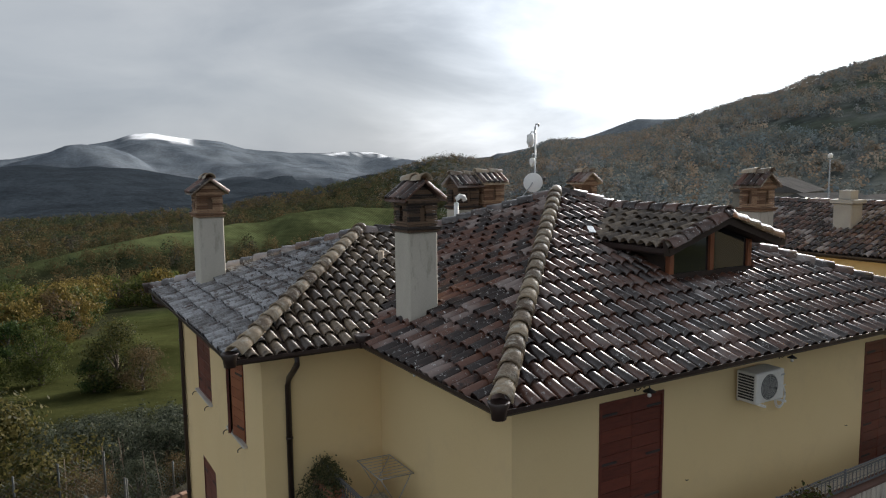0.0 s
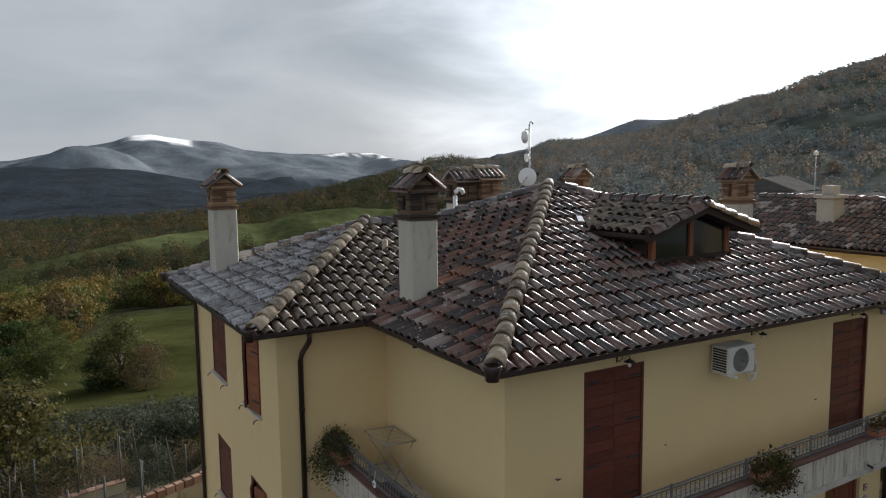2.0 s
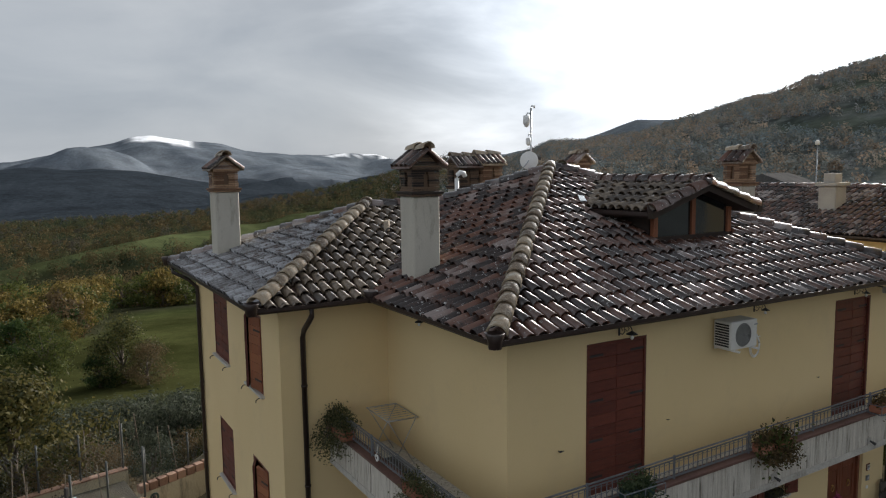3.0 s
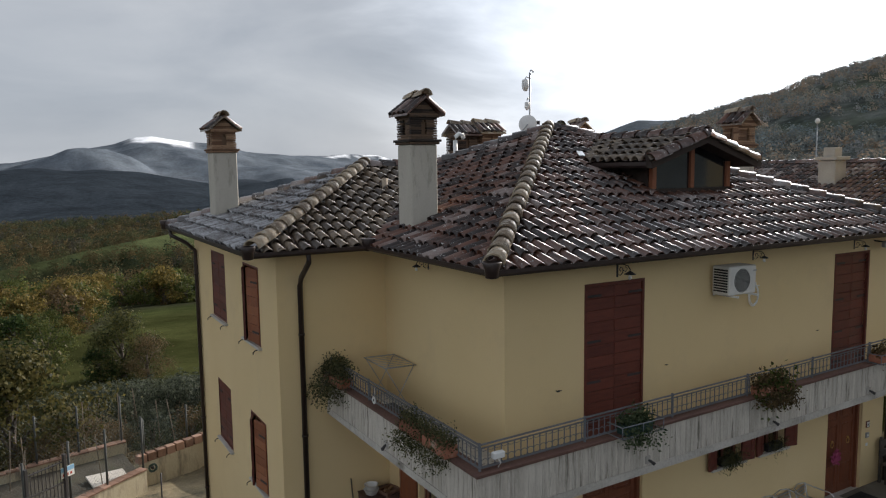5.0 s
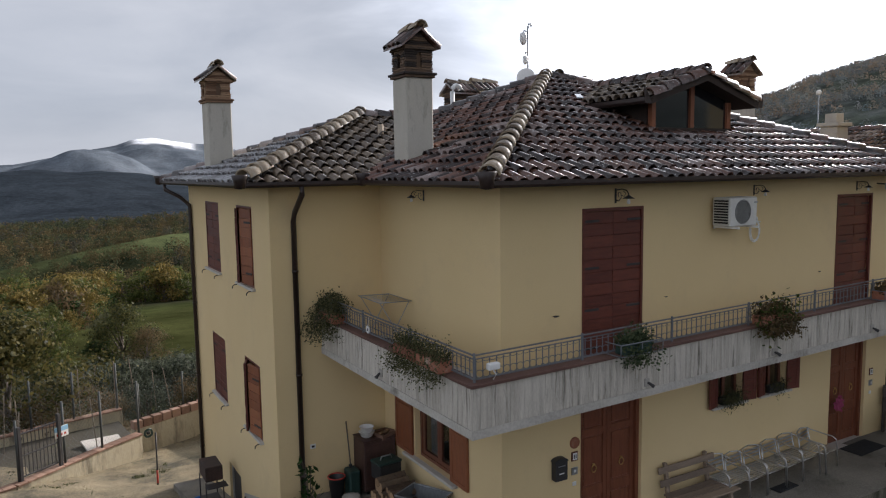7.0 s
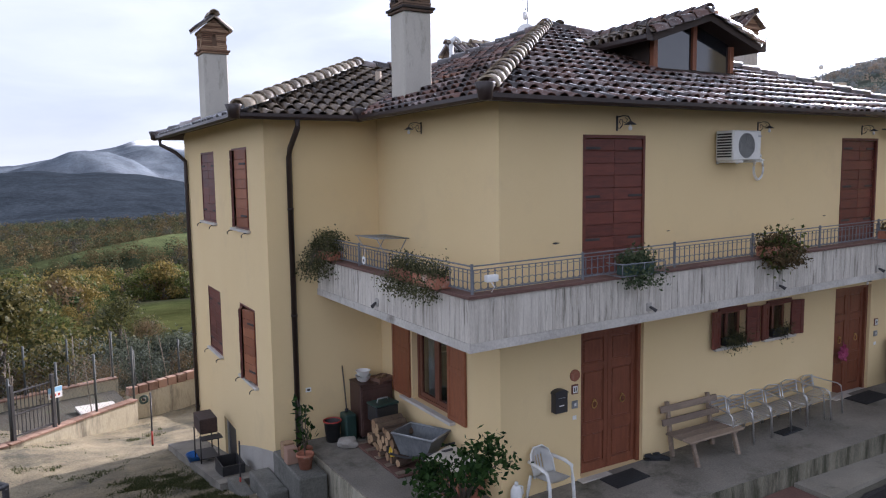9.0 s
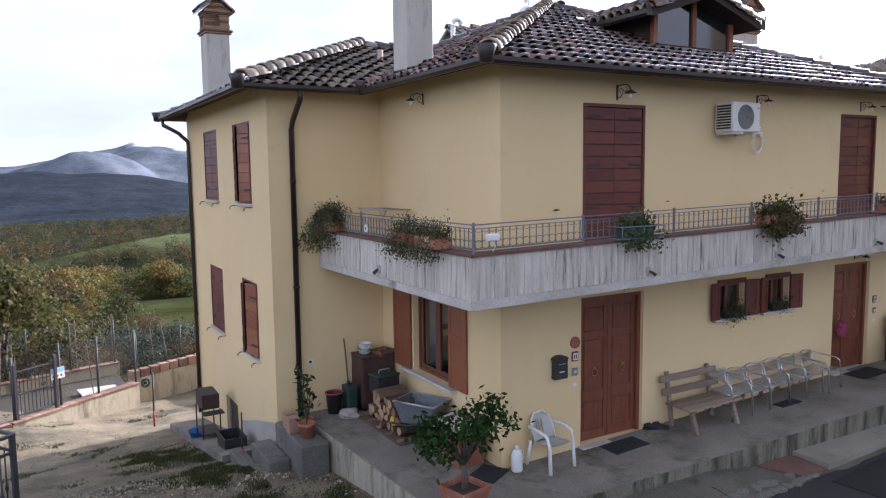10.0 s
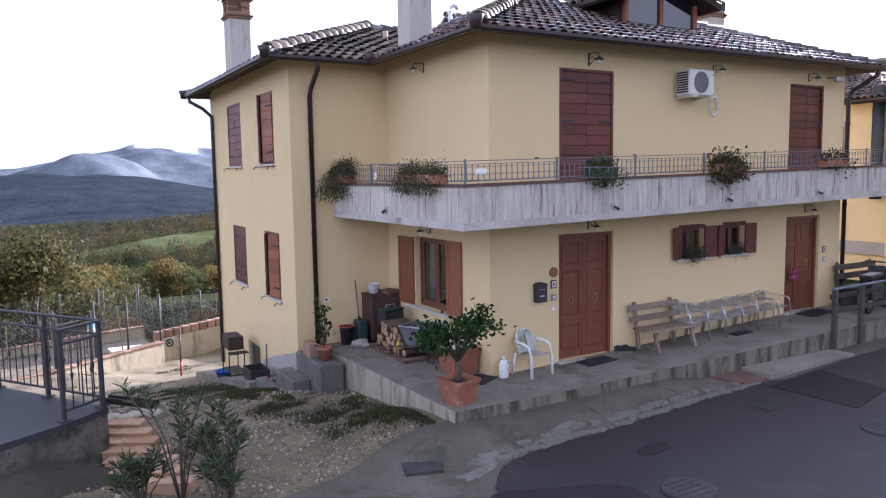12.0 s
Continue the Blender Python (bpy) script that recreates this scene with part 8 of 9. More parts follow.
# lone trees of the meadow
for mdl, r, az, s in ((THICKET, 91, -24.3, 0.95), (DARK, 90, -25.9, 0.8), (PALE_BUSH, 87, -22.7, 0.9), (ROUND, 101, -29.3, 0.92), (ROUND, 102, -33.0, 0.95), (DARK, 128, -31.0, 1.25), (OAK, 130, -28.9, 0.75), (AUTUMN, 136, -27.6, 0.6), (BROWN, 112, -35.4, 1.05)):
    x, y = at_polar(r, az)
    plant_at(mdl, x, y, s, prand.uniform(0, 360))
# olive grove and hedge below the garden
for k in range(34):
    az = prand.uniform(-35, -17)
    r = prand.uniform(31, 41)
    x, y = at_polar(r, az)
    s = prand.uniform(0.75, 1.0)
    plant_at(OLIVE, x, y, s, prand.uniform(0, 360), z=-2.7 - 4.2 * s - (r - 34) * 0.25)
for mdl, x, y, s, z in ((IVY, -6.2, 17.6, 1.0, -3.0), (BRAMBLE, -4.9, 17.4, 0.55, -3.0), (BRAMBLE, -5.4, 16.4, 0.42, -2.6), (BRAMBLE, -3.6, 16.9, 0.45, -2.9), (OLIVE, -2.2, 17.6, 0.5, -3.1), (BRAMBLE, -0.8, 18.2, 0.45, -3.2), (IVY, -10.5, 17.5, 1.1, -2.8), (BRAMBLE, -4.0, 20.2, 0.55, -3.8), (IVY, -7.6, 21.5, 0.8, -4.2), (OLIVE, -2.6, 21.5, 0.62, -4.4), (OLIVE, -0.6, 22.5, 0.66, -4.6), (OLIVE, 1.2, 24.0, 0.7, -5.0), (OLIVE, -4.6, 24.5, 0.75, -5.4)):
    plant_at(mdl, x, y, s, prand.uniform(0, 360), 0.2, z)
# tree belts at mid distance
count = 0
while count < 200:
    az = prand.uniform(-37, -8)
    r = wood_edge(az) + 4 + 130 * prand.random() ** 1.6
    x, y = at_polar(r, az)
    if prand.random() < wood_density(x, y) * 1.1:
        plant_at(prand.choice((FAR_OAK, FAR_AUTUMN, FAR_AUTUMN, FAR_BROWN, FAR_OAK, FAR_DARK)), x, y, prand.uniform(0.85, 1.45), prand.uniform(0, 360), 0.8)
        count += 1
# farm buildings on the slope behind the neighbour
FARM_WALL = material("grey_stone_wall", (0.16, 0.145, 0.12), (0.30, 0.27, 0.23), fine=6, coarse=0.8, rough=0.95, bump=0.4)
FARM_ROOF = material("grey_sheet_roof", (0.07, 0.068, 0.068), (0.13, 0.125, 0.12), fine=5, coarse=0.6, rough=0.95, bump=0.1, spec=0.0)
for r, az, w, d, eave, rise, turn, lab in ((92, 24.6, 9.5, 7, 4.9, 1.5, 20, "old grey stone farmhouse on the slope"), (82, 27.6, 6.5, 6, 4.1, 1.0, -14, "low stone farm building with a sheet roof"), (88, 30.2, 6.0, 5, 3.9, 0.8, 5, "dark-roofed farm shed on the slope")):
    x, y = at_polar(r, az)
    low = land_z(x, y) - 1
    fh = thing("farmhouse", Matrix.Translation((x, y, 0)) @ pose(0, 0, 0, 0, 0, turn), lab, "house", "farm buildings behind")
    part("farm_wall", made(box, -w / 2, w / 2, -d / 2, d / 2, low, eave), FARM_WALL, fh)
    bm = bmesh.new()
    prism(bm, [(-w / 2 - 0.4, -d / 2 - 0.4, eave + 0.002), (-w / 2 - 0.4, d / 2 + 0.4, eave + 0.002), (-w / 2 - 0.4, 0, eave + rise)], (w + 0.8, 0, 0))
    part("farm_roof", bm, FARM_ROOF, fh)
    for k in range(2):
        part("farm_window", made(box, -w / 4 + k * w / 2 - 0.45, -w / 4 + k * w / 2 + 0.45, -d / 2 - 0.03, -d / 2 - 0.002, eave - 1.9, eave - 0.7), BLACK, fh)
# belt behind the house, towards the hill
for k in range(46):
    az, r = prand.uniform(-2, 37), prand.uniform(75, 210)
    x, y = at_polar(r, az)
    plant_at(prand.choice((FAR_OAK, FAR_BROWN, FAR_DARK, FAR_OAK)), x, y, prand.uniform(0.7, 1.0), prand.uniform(0, 360))


def tint_material(name):
    m = bpy.data.materials.new(name)
    m.use_nodes = True
    nt = m.node_tree
    N, L = nt.nodes.new, nt.links.new
    b = nt.nodes["Principled BSDF"]
    at, geo = N("ShaderNodeVertexColor"), N("ShaderNodeNewGeometry")
    at.layer_name = "tint"
    rng = N("ShaderNodeMapRange")
    rng.inputs["To Min"].default_value, rng.inputs["To Max"].default_value = 0.8, 1.2
    L(geo.outputs["Random Per Island"], rng.inputs["Value"])
    sc = N("ShaderNodeVectorMath")
    sc.operation = "SCALE"
    L(at.outputs["Color"], sc.inputs[0])
    L(rng.outputs[0], sc.inputs["Scale"])
    L(sc.outputs[0], b.inputs["Base Color"])
    b.inputs["Roughness"].default_value, b.inputs["Specular IOR Level"].default_value = 0.9, 0.0
    let_through(m, 0.25)
    return m


def woods(name, label, seed, want, r0, r1, az0, az1, per, size, leaf, palette):
    """Far woods: clumped leaf quads for each crown."""
    rng = np.random.default_rng(seed)
    pal = np.array(palette)
    cs, ss, cols, fs = [], [], [], []
    got = tries = 0
    while got < want and tries < want * 6:
        tries += 1
        r = math.sqrt(rng.uniform(r0 * r0, r1 * r1))
        az = rng.uniform(az0, az1)
        x, y = at_polar(r, az)
        if rng.random() > wood_density(x, y):
            continue
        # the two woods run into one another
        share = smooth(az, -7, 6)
        if palette is HAZY_HILL and rng.random() > share or palette is PALETTE and rng.random() < share:
            continue
        got += 1
        s = size * rng.uniform(0.65, 1.3)
        d = rng.normal(size=(per, 3))
        d /= np.linalg.norm(d, axis=1)[:, None]
        d[:, 2] = np.abs(d[:, 2]) * 1.25 - 0.1
        p = np.array([x, y, land_z(x, y)]) + d * s * np.array([0.5, 0.5, 0.62]) * rng.uniform(0.55, 1.05, size=(per, 1)) + np.array([0, 0, 0.18 * s])
        cs.append(p)
        fs.append(d)
        ss.append(np.full(per, leaf) * rng.uniform(0.7, 1.3, per))
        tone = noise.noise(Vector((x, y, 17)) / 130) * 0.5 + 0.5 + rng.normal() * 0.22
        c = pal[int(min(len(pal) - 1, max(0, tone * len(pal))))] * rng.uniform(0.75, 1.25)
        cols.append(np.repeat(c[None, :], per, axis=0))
    me = quads_mesh(name, np.concatenate(cs), np.concatenate(ss), WOODS, rng, 0.8, colours=np.concatenate(cols), facing=np.concatenate(fs))
    tagged(new(name, me), label, "woods", kind="stuff")


WOODS = tint_material("woods_leaves")
# hillside crowns shifted to pale blue-grey, haze put into their colour
HAZY_HILL = [(0.120, 0.150, 0.162), (0.135, 0.156, 0.160), (0.155, 0.165, 0.154), (0.205, 0.178, 0.145), (0.235, 0.185, 0.140), (0.175, 0.182, 0.185)]
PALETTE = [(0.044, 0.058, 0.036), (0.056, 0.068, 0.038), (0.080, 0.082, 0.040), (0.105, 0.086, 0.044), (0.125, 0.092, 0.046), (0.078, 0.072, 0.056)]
woods("hillside_woods", "mixed autumn woods on the hillside", 31, 8200, 210, 1260, -7, 40, 40, 7.4, 1.2, HAZY_HILL)
woods("valley_woods", "mixed autumn woods across the valley", 32, 1700, 240, 620, -38, 6, 110, 9.5, 0.95, PALETTE)
woods("far_valley_woods", "mixed autumn woods on the far valley side", 34, 3600, 620, 1250, -38, 6, 32, 9.5, 1.6, PALETTE)

# ---- porch plants and clutter that use the leaf helpers ----
lrng = np.random.default_rng(33)
ob = new("foliage", leaf_blades(3, [np.array(p) + lrng.normal(size=3) * 0.05 for p in lc for _ in range(2)], 0.105, LEAF_LEMON, 0.5))
ob.parent = lemon

box_pot = thing("planter_box", Matrix.Translation((-0.31, 0.50, 0)) @ pose(0, 0, 0, 0, 0, 4), "large brown terracotta box planter by the wall", "planter")
part("planter_body", made(square_pot, 0.52, 0.44), TERRACOTTA, box_pot)
part("potting_soil", made(box, -0.2, 0.2, -0.2, 0.2, 0.33, 0.365), SOIL, box_pot)

lid = thing("wooden_board", Matrix.Translation((-0.34, 0.68, 0.445)) @ pose(0, 0, 0, 4, -8, 12), "pale scratched board lying on the planter box", "board")
part("panel_board", made(rbox, -0.26, 0.28, -0.34, 0.34, 0, 0.022, 0.005), CHIMNEY_PLASTER, lid)

# log stack on a pallet
LOG_BARK = material("log_bark", (0.07, 0.045, 0.03), (0.16, 0.11, 0.07), fine=24, coarse=4, rough=0.95, bump=0.6, vary=0.4)
LOG_END = material("cut_wood", (0.22, 0.13, 0.068), (0.38, 0.25, 0.14), fine=40, coarse=6, rough=0.85, bump=0.2, vary=0.5)
pallet = thing("log_tray", Matrix.Translation((-0.42, 2.42, 0)), "low metal-edged tray under the firewood", "tray")
part("tray_base", made(rbox, -0.40, 0.38, -0.95, 0.62, 0.002, 0.035, 0.005), COPING, pallet)
for k in range(5):
    part("tray_slat", made(box, -0.38, 0.36, -0.9 + k * 0.36, -0.8 + k * 0.36, 0.036, 0.05), BENCH_WOOD, pallet)
wr = random.Random(4)
for row in range(4):
    for i in range(8 - row):
        y = 1.75 + i * 0.155 + row * 0.075 + wr.gauss(0, 0.01)
        r = wr.uniform(0.055, 0.085)
        z = 0.05 + r + row * 0.118
        L = wr.uniform(0.40, 0.52)
        x0 = -0.70 + wr.gauss(0, 0.03)
        log = thing("firewood_log", Matrix.Translation((x0, y, z)) @ pose(0, 0, 0, wr.uniform(0, 360), wr.gauss(0, 1.5), wr.gauss(0, 3)), "split firewood log with pale cut end, stacked", "log", "stacked firewood")
        bm = bmesh.new()
        m = 9
        cut = wr.choice((1.0, 1.0, 0.5))
        prof = [(r * math.cos(2 * math.pi * q / m) * wr.uniform(0.85, 1.1), r * math.sin(2 * math.pi * q / m) * (cut if q > m / 2 else 1) * wr.uniform(0.85, 1.1)) for q in range(m)]
        prism(bm, [(0.004, a, b) for a, b in prof], (L, 0, 0))
        part("bark", bm, LOG_BARK, log)
        bm = bmesh.new()
        prism(bm, [(0.0, a * 0.93, b * 0.93) for a, b in prof], (0.0035, 0, 0))
        part("cut_end", bm, LOG_END, log)

barrow = thing("wheelbarrow", Matrix.Translation((-0.40, 1.52, 0.0)) @ pose(0, 0, 0, 0, 0, 28) @ Matrix.Diagonal((0.78, 0.72, 1.25, 1)), "galvanised wheelbarrow with a yellow wheel leaning on logs", "wheelbarrow")
bm = bmesh.new()
top = [(-0.33, -0.5), (0.33, -0.5), (0.33, 0.5), (-0.33, 0.5)]
lo = [(-0.2, -0.25), (0.2, -0.25), (0.2, 0.38), (-0.2, 0.38)]
for t in (0.0, 0.012):
    u = [bm.verts.new((x * (1 - t), y * (1 - t), 0.50)) for x, y in top]
    v = [bm.verts.new((x * (1 - t), y * (1 - t), 0.22 + t)) for x, y in lo]
    for k in range(4):
        bm.faces.new((u[k], u[(k + 1) % 4], v[(k + 1) % 4], v[k]))
    bm.faces.new(v)
part("tray", bm, material("dull_zinc", (0.10, 0.11, 0.115), (0.19, 0.20, 0.205), fine=20, coarse=4, rough=0.6, bump=0.1, metal=0.2), barrow)
bm = bmesh.new()
tube(bm, [(-0.33, -0.5, 0.5), (0.33, -0.5, 0.5), (0.33, 0.5, 0.5), (-0.33, 0.5, 0.5), (-0.33, -0.5, 0.5)], 0.014, 6)
part("rim", bm, GALV, barrow)
for sx in (-1, 1):
    part("handle", made(tube, [(sx * 0.08, 0.75, 0.16), (sx * 0.24, 0.2, 0.2), (sx * 0.27, -0.5, 0.34), (sx * 0.28, -0.95, 0.45)], 0.016, 6), IRON, barrow)
    part("foot", made(tube, [(sx * 0.24, -0.2, 0.25), (sx * 0.24, -0.3, 0.0)], 0.014, 6), IRON, barrow)
bm = bmesh.new()
tube(bm, [(-0.04, 0.72, 0.16), (0.04, 0.72, 0.16)], 0.15, 18)
wheel = part("wheel", bm, BLACK, barrow, "black tyre")
bm = bmesh.new()
tube(bm, [(-0.045, 0.72, 0.16), (0.045, 0.72, 0.16)], 0.09, 16)
part("rim_disc", bm, material("yellow_paint", (0.55, 0.36, 0.02), (0.66, 0.45, 0.04), fine=20, coarse=3, rough=0.5, bump=0), wheel, "yellow wheel disc")

# stove cabinet in the corner with bowls and trays
stove = thing("stove_cabinet", Matrix.Translation((-0.64, 3.21, 0)), "dark brown stove cabinet in the house corner", "cabinet")
DARKBROWN = material("dark_brown_enamel", (0.045, 0.022, 0.018), (0.085, 0.045, 0.036), fine=20, coarse=3, rough=0.5, bump=0.08)
part("cabinet_body", made(rbox, 0, 0.60, 0, 0.46, 0.05, 0.92, 0.012), DARKBROWN, stove)
part("cabinet_top", made(rbox, -0.01, 0.61, -0.01, 0.47, 0.922, 0.945, 0.006), DARKBROWN, stove)
part("cabinet_door", made(rbox, 0.03, 0.57, -0.016, -0.002, 0.12, 0.86, 0.006), DARKBROWN, stove)
for x in (0.04, 0.52):
    part("cabinet_foot", made(box, x, x + 0.04, 0.03, 0.42, 0.002, 0.049), BLACK, stove)
for k, (x, y, s) in enumerate(((-0.50, 3.40, 1.0), (-0.50, 3.40, 0.92))):
    bowl = thing("white_bowl", Matrix.Translation((x, y, 0.947 + k * 0.085)), "white enamel bowl stacked on the cabinet", "bowl", "stacked bowls")
    part("bowl_body", made(lathe, [(0.05 * s, 0), (0.10 * s, 0.03), (0.13 * s, 0.11), (0.14 * s, 0.112), (0.12 * s, 0.10), (0.09 * s, 0.035), (0.02, 0.02)], 20), WHITE_PLASTIC, bowl)
tray = thing("fruit_tray", Matrix.Translation((-0.18, 3.36, 0.947)) @ pose(0, 0, 0, 0, 0, 20), "orange cardboard tray on the cabinet", "tray")
part("tray_body", made(opening_frame_flat, 0.34, 0.26), COPING_BRICK, tray, at=Matrix.Translation((0, 0, 0.034)) @ Matrix.Diagonal((1, 1, 2.2, 1)))
part("tray_floor", made(box, -0.15, 0.15, -0.11, 0.11, 0.0, 0.01), COPING_BRICK, tray)
for k in range(4):
    part("tray_lump", made(lathe, [(0.01, 0), (0.035, 0.02), (0.035, 0.045), (0.01, 0.06)], 10, (-0.1 + 0.065 * k, 0.03 * (k % 2), 0.011)), LOG_END, tray)
crate = thing("tool_crate", Matrix.Translation((-0.62, 2.62, 0.45)) @ pose(0, 0, 0, 0, 0, 6), "black plastic tool crate standing before the cabinet", "crate")
part("crate_body", made(rbox, 0, 0.42, 0, 0.3, 0, 0.26, 0.015), BLACK, crate)
part("crate_lid", made(rbox, -0.012, 0.432, -0.012, 0.312, 0.262, 0.30, 0.012), GREEN_PLASTIC, crate)
part("crate_grip", made(tube, [(0.1, 0.15, 0.30), (0.12, 0.15, 0.36), (0.30, 0.15, 0.36), (0.32, 0.15, 0.30)], 0.012, 6), GALV, crate)
for x, y, h, mat, lab in ((-0.80, 3.38, 0.46, GREEN_PLASTIC, "dark green plastic fuel can by the wall"), (-1.06, 3.45, 0.34, BLACK, "black bucket with a red rim by the wall")):
    can = thing("fuel_can" if mat is GREEN_PLASTIC else "bucket", Matrix.Translation((x, y, 0)), lab, "can" if mat is GREEN_PLASTIC else "bucket")
    if mat is GREEN_PLASTIC:
        part("can_body", made(rbox, -0.1, 0.1, -0.14, 0.14, 0.002, h, 0.03, None, 2), mat, can)
        part("can_spout", made(lathe, [(0.03, 0), (0.03, 0.05), (0.02, 0.055)], 10, (0, 0.06, h)), BLACK, can)
    else:
        part("bucket_body", made(lathe, [(0.11, 0.002), (0.14, h), (0.15, h + 0.01), (0.13, h), (0.10, 0.03)], 18), mat, can)
        part("bucket_rim", made(tube, [(0.147 * math.cos(t), 0.147 * math.sin(t), h + 0.01) for t in np.linspace(0, 2 * math.pi, 20)], 0.012, 6), RED_PLASTIC, can)
bag = thing("grey_sack", Matrix.Translation((-0.93, 3.08, 0.0)), "crumpled grey plastic sack on the porch", "sack")
bm = bmesh.new()
bmesh.ops.create_icosphere(bm, subdivisions=3, radius=0.17)
for v in bm.verts:
    v.co *= 1 + 0.35 * noise.noise(v.co * 9)
    v.co.z = max(0.0, v.co.z * 0.55 + 0.06)
part("sack_body", bm, RENDER_GREY, bag)
broom = thing("broom", Matrix.Translation((-0.70, 3.60, 0.0)) @ pose(0, 0, 0, -4, -3, 0), "wooden broom handle leaning on the wall", "broom")
bm = bmesh.new()
tube(bm, [(0, 0, 0.1), (0, 0, 1.2)], 0.012, 6)
part("broom_stick", bm, STAKE, broom)
part("broom_head", made(rbox, -0.12, 0.12, -0.03, 0.03, 0.0, 0.12, 0.01), GREEN_PLASTIC, broom)

# steps block beside the porch with flower pots
MOSS_BLOCK = material("stained_blockwork", (0.075, 0.076, 0.064), (0.17, 0.165, 0.145), accent=(0.035, 0.04, 0.025), fine=30, coarse=1.8, rough=0.92, bump=0.35, accent_scale=1.6)
blk = thing("side_steps", None, "grey cement steps against the house corner", "steps", kind="structure")
part("step", made(rbox, -2.02, -1.58, 2.35, WY0 - 0.004, -1.2, -0.06, 0.02), MOSS_BLOCK, blk)
part("step", made(rbox, -2.36, -2.022, 2.9, 3.95, -1.4, -0.42, 0.02), MOSS_BLOCK, blk)
part("step", made(rbox, -2.6, -2.362, 3.2, 4.5, -1.6, -0.68, 0.02), MOSS_BLOCK, blk)
pad = bmesh.new()
prism(pad, [(-2.72, 4.5, -1.9), (-1.985, 4.5, -1.9), (-1.985, 9.7, -2.0), (-2.75, 9.7, -2.0)], (0, 0, 0.55))
for v in pad.verts:
    if v.co.z > -1.6:
        v.co.z = yard_z(-2.4, v.co.y) + 0.13
tagged(part("wall_footing", pad, PORCH), "cement strip along the foot of the wing", "pavement", kind="structure")
part("damp_patch", made(prism, [(WX - 0.006, 3.72, -1.3), (WX - 0.006, 6.3, -1.6), (WX - 0.006, 6.1, -0.75), (WX - 0.006, 5.0, -0.42), (WX - 0.006, 3.72, -0.1)], (0.004, 0, 0)), RENDER_GREY, house, "bare grey render patch at the foot of the wall")


def round_pot(x, y, z, r, h, seed, n, leaf, mat, label, tall=0.0, spread=0.16):
    p = thing("flower_pot", Matrix.Translation((x, y, z)), label, "potted plant", "pots on the steps")
    part("pot", made(lathe, [(r * 0.7, 0), (r * 0.95, h * 0.82), (r * 1.08, h * 0.83), (r * 1.08, h), (r * 0.92, h), (r * 0.85, h * 0.8)], 18), TERRACOTTA, p)
    rng = np.random.default_rng(seed)
    c = []
    stems = bmesh.new()
    for k in range(5):
        tip = np.array([rng.normal() * spread * 0.6, rng.normal() * spread * 0.6, h + tall + 0.1 + 0.25 * rng.random()])
        tube(stems, [(0, 0, h * 0.8), tuple(tip * np.array([0.5, 0.5, 0.7])), tuple(tip)], 0.006, 5)
        for q in range(n // 5):
            f = rng.uniform(0.45, 1.05)
            c.append(tip * np.array([f, f, f]) + rng.normal(size=3) * spread * 0.45)
    part("stem", stems, BARK, p)
    ob = new("foliage", leaf_blades(seed, c, leaf, mat))
    ob.parent = p
    return p


round_pot(-1.80, 2.72, -0.058, 0.13, 0.24, 41, 45, 0.13, LEAF_LEMON, "terracotta pot with a tall leafy plant", 0.55, 0.10)
round_pot(-1.68, 3.05, -0.058, 0.11, 0.2, 42, 40, 0.12, LEAF_DARK, "terracotta pot with a small shrub", 0.1)
for k, (x, y) in enumerate(((-1.92, 3.05), (-1.90, 3.28))):
    cb = thing("clay_flue_block", Matrix.Translation((x, y, -0.058)), "buff hollow clay block on the steps", "clay block", "clay blocks on the steps")
    part("block_body", made(rbox, -0.09, 0.09, -0.09, 0.09, 0, 0.26, 0.01), LOG_END if k else COPING_BRICK, cb)
rod = thing("iron_rod", Matrix.Translation((-2.45, 4.2, -0.72)), "thin painted marker rod standing by the wall", "rod")
bm = bmesh.new()
tube(bm, [(0, 0, -0.2), (0.01, 0, 0.75)], 0.014, 6)
part("rod_shaft", bm, IRON, rod)
bm = bmesh.new()
tube(bm, [(0, 0, -0.1), (0.002, 0, 0.12)], 0.017, 6)
part("rod_band", bm, RED_PLASTIC, rod)
copy_thing(rod, Matrix.Translation((-3.0, 10.4, -1.78)) @ Matrix.Scale(1.5, 4))

bbq = thing("barbecue", Matrix.Translation((-2.45, 6.85, yard_z(-2.6, 6.5) + 0.0)), "rusty black barbecue on thin legs by the wall", "barbecue")
part("fire_box", made(rbox, -0.17, 0.17, -0.30, 0.30, 0.73, 1.03, 0.012), material("rusty_black_steel", (0.02, 0.014, 0.012), (0.065, 0.035, 0.028), fine=30, coarse=4, rough=0.75, bump=0.2), bbq)
part("shelf", made(box, -0.2, 0.2, -0.6, -0.345, 0.70, 0.715), IRON, bbq)
for sx in (-0.17, 0.17):
    for sy in (-0.3, 0.3):
        part("leg", made(tube, [(sx, sy, 0.0), (sx, sy, 0.72)], 0.014, 6), IRON, bbq)
part("rack", made(box, -0.18, 0.18, -0.3, 0.3, 0.22, 0.235), IRON, bbq)
tub = thing("blue_tub", Matrix.Translation((-2.62, 7.1, yard_z(-2.6, 7.1) + 0.13)), "bright blue plastic tub under the barbecue", "tub")
part("tub_body", made(lathe, [(0.13, 0), (0.19, 0.15), (0.2, 0.155), (0.18, 0.14), (0.12, 0.02)], 18), BLUE, tub)
cr = thing("black_crate", Matrix.Translation((-2.36, 5.3, yard_z(-2.4, 5.3) + 0.135)), "black open plastic crate on the footing", "crate")
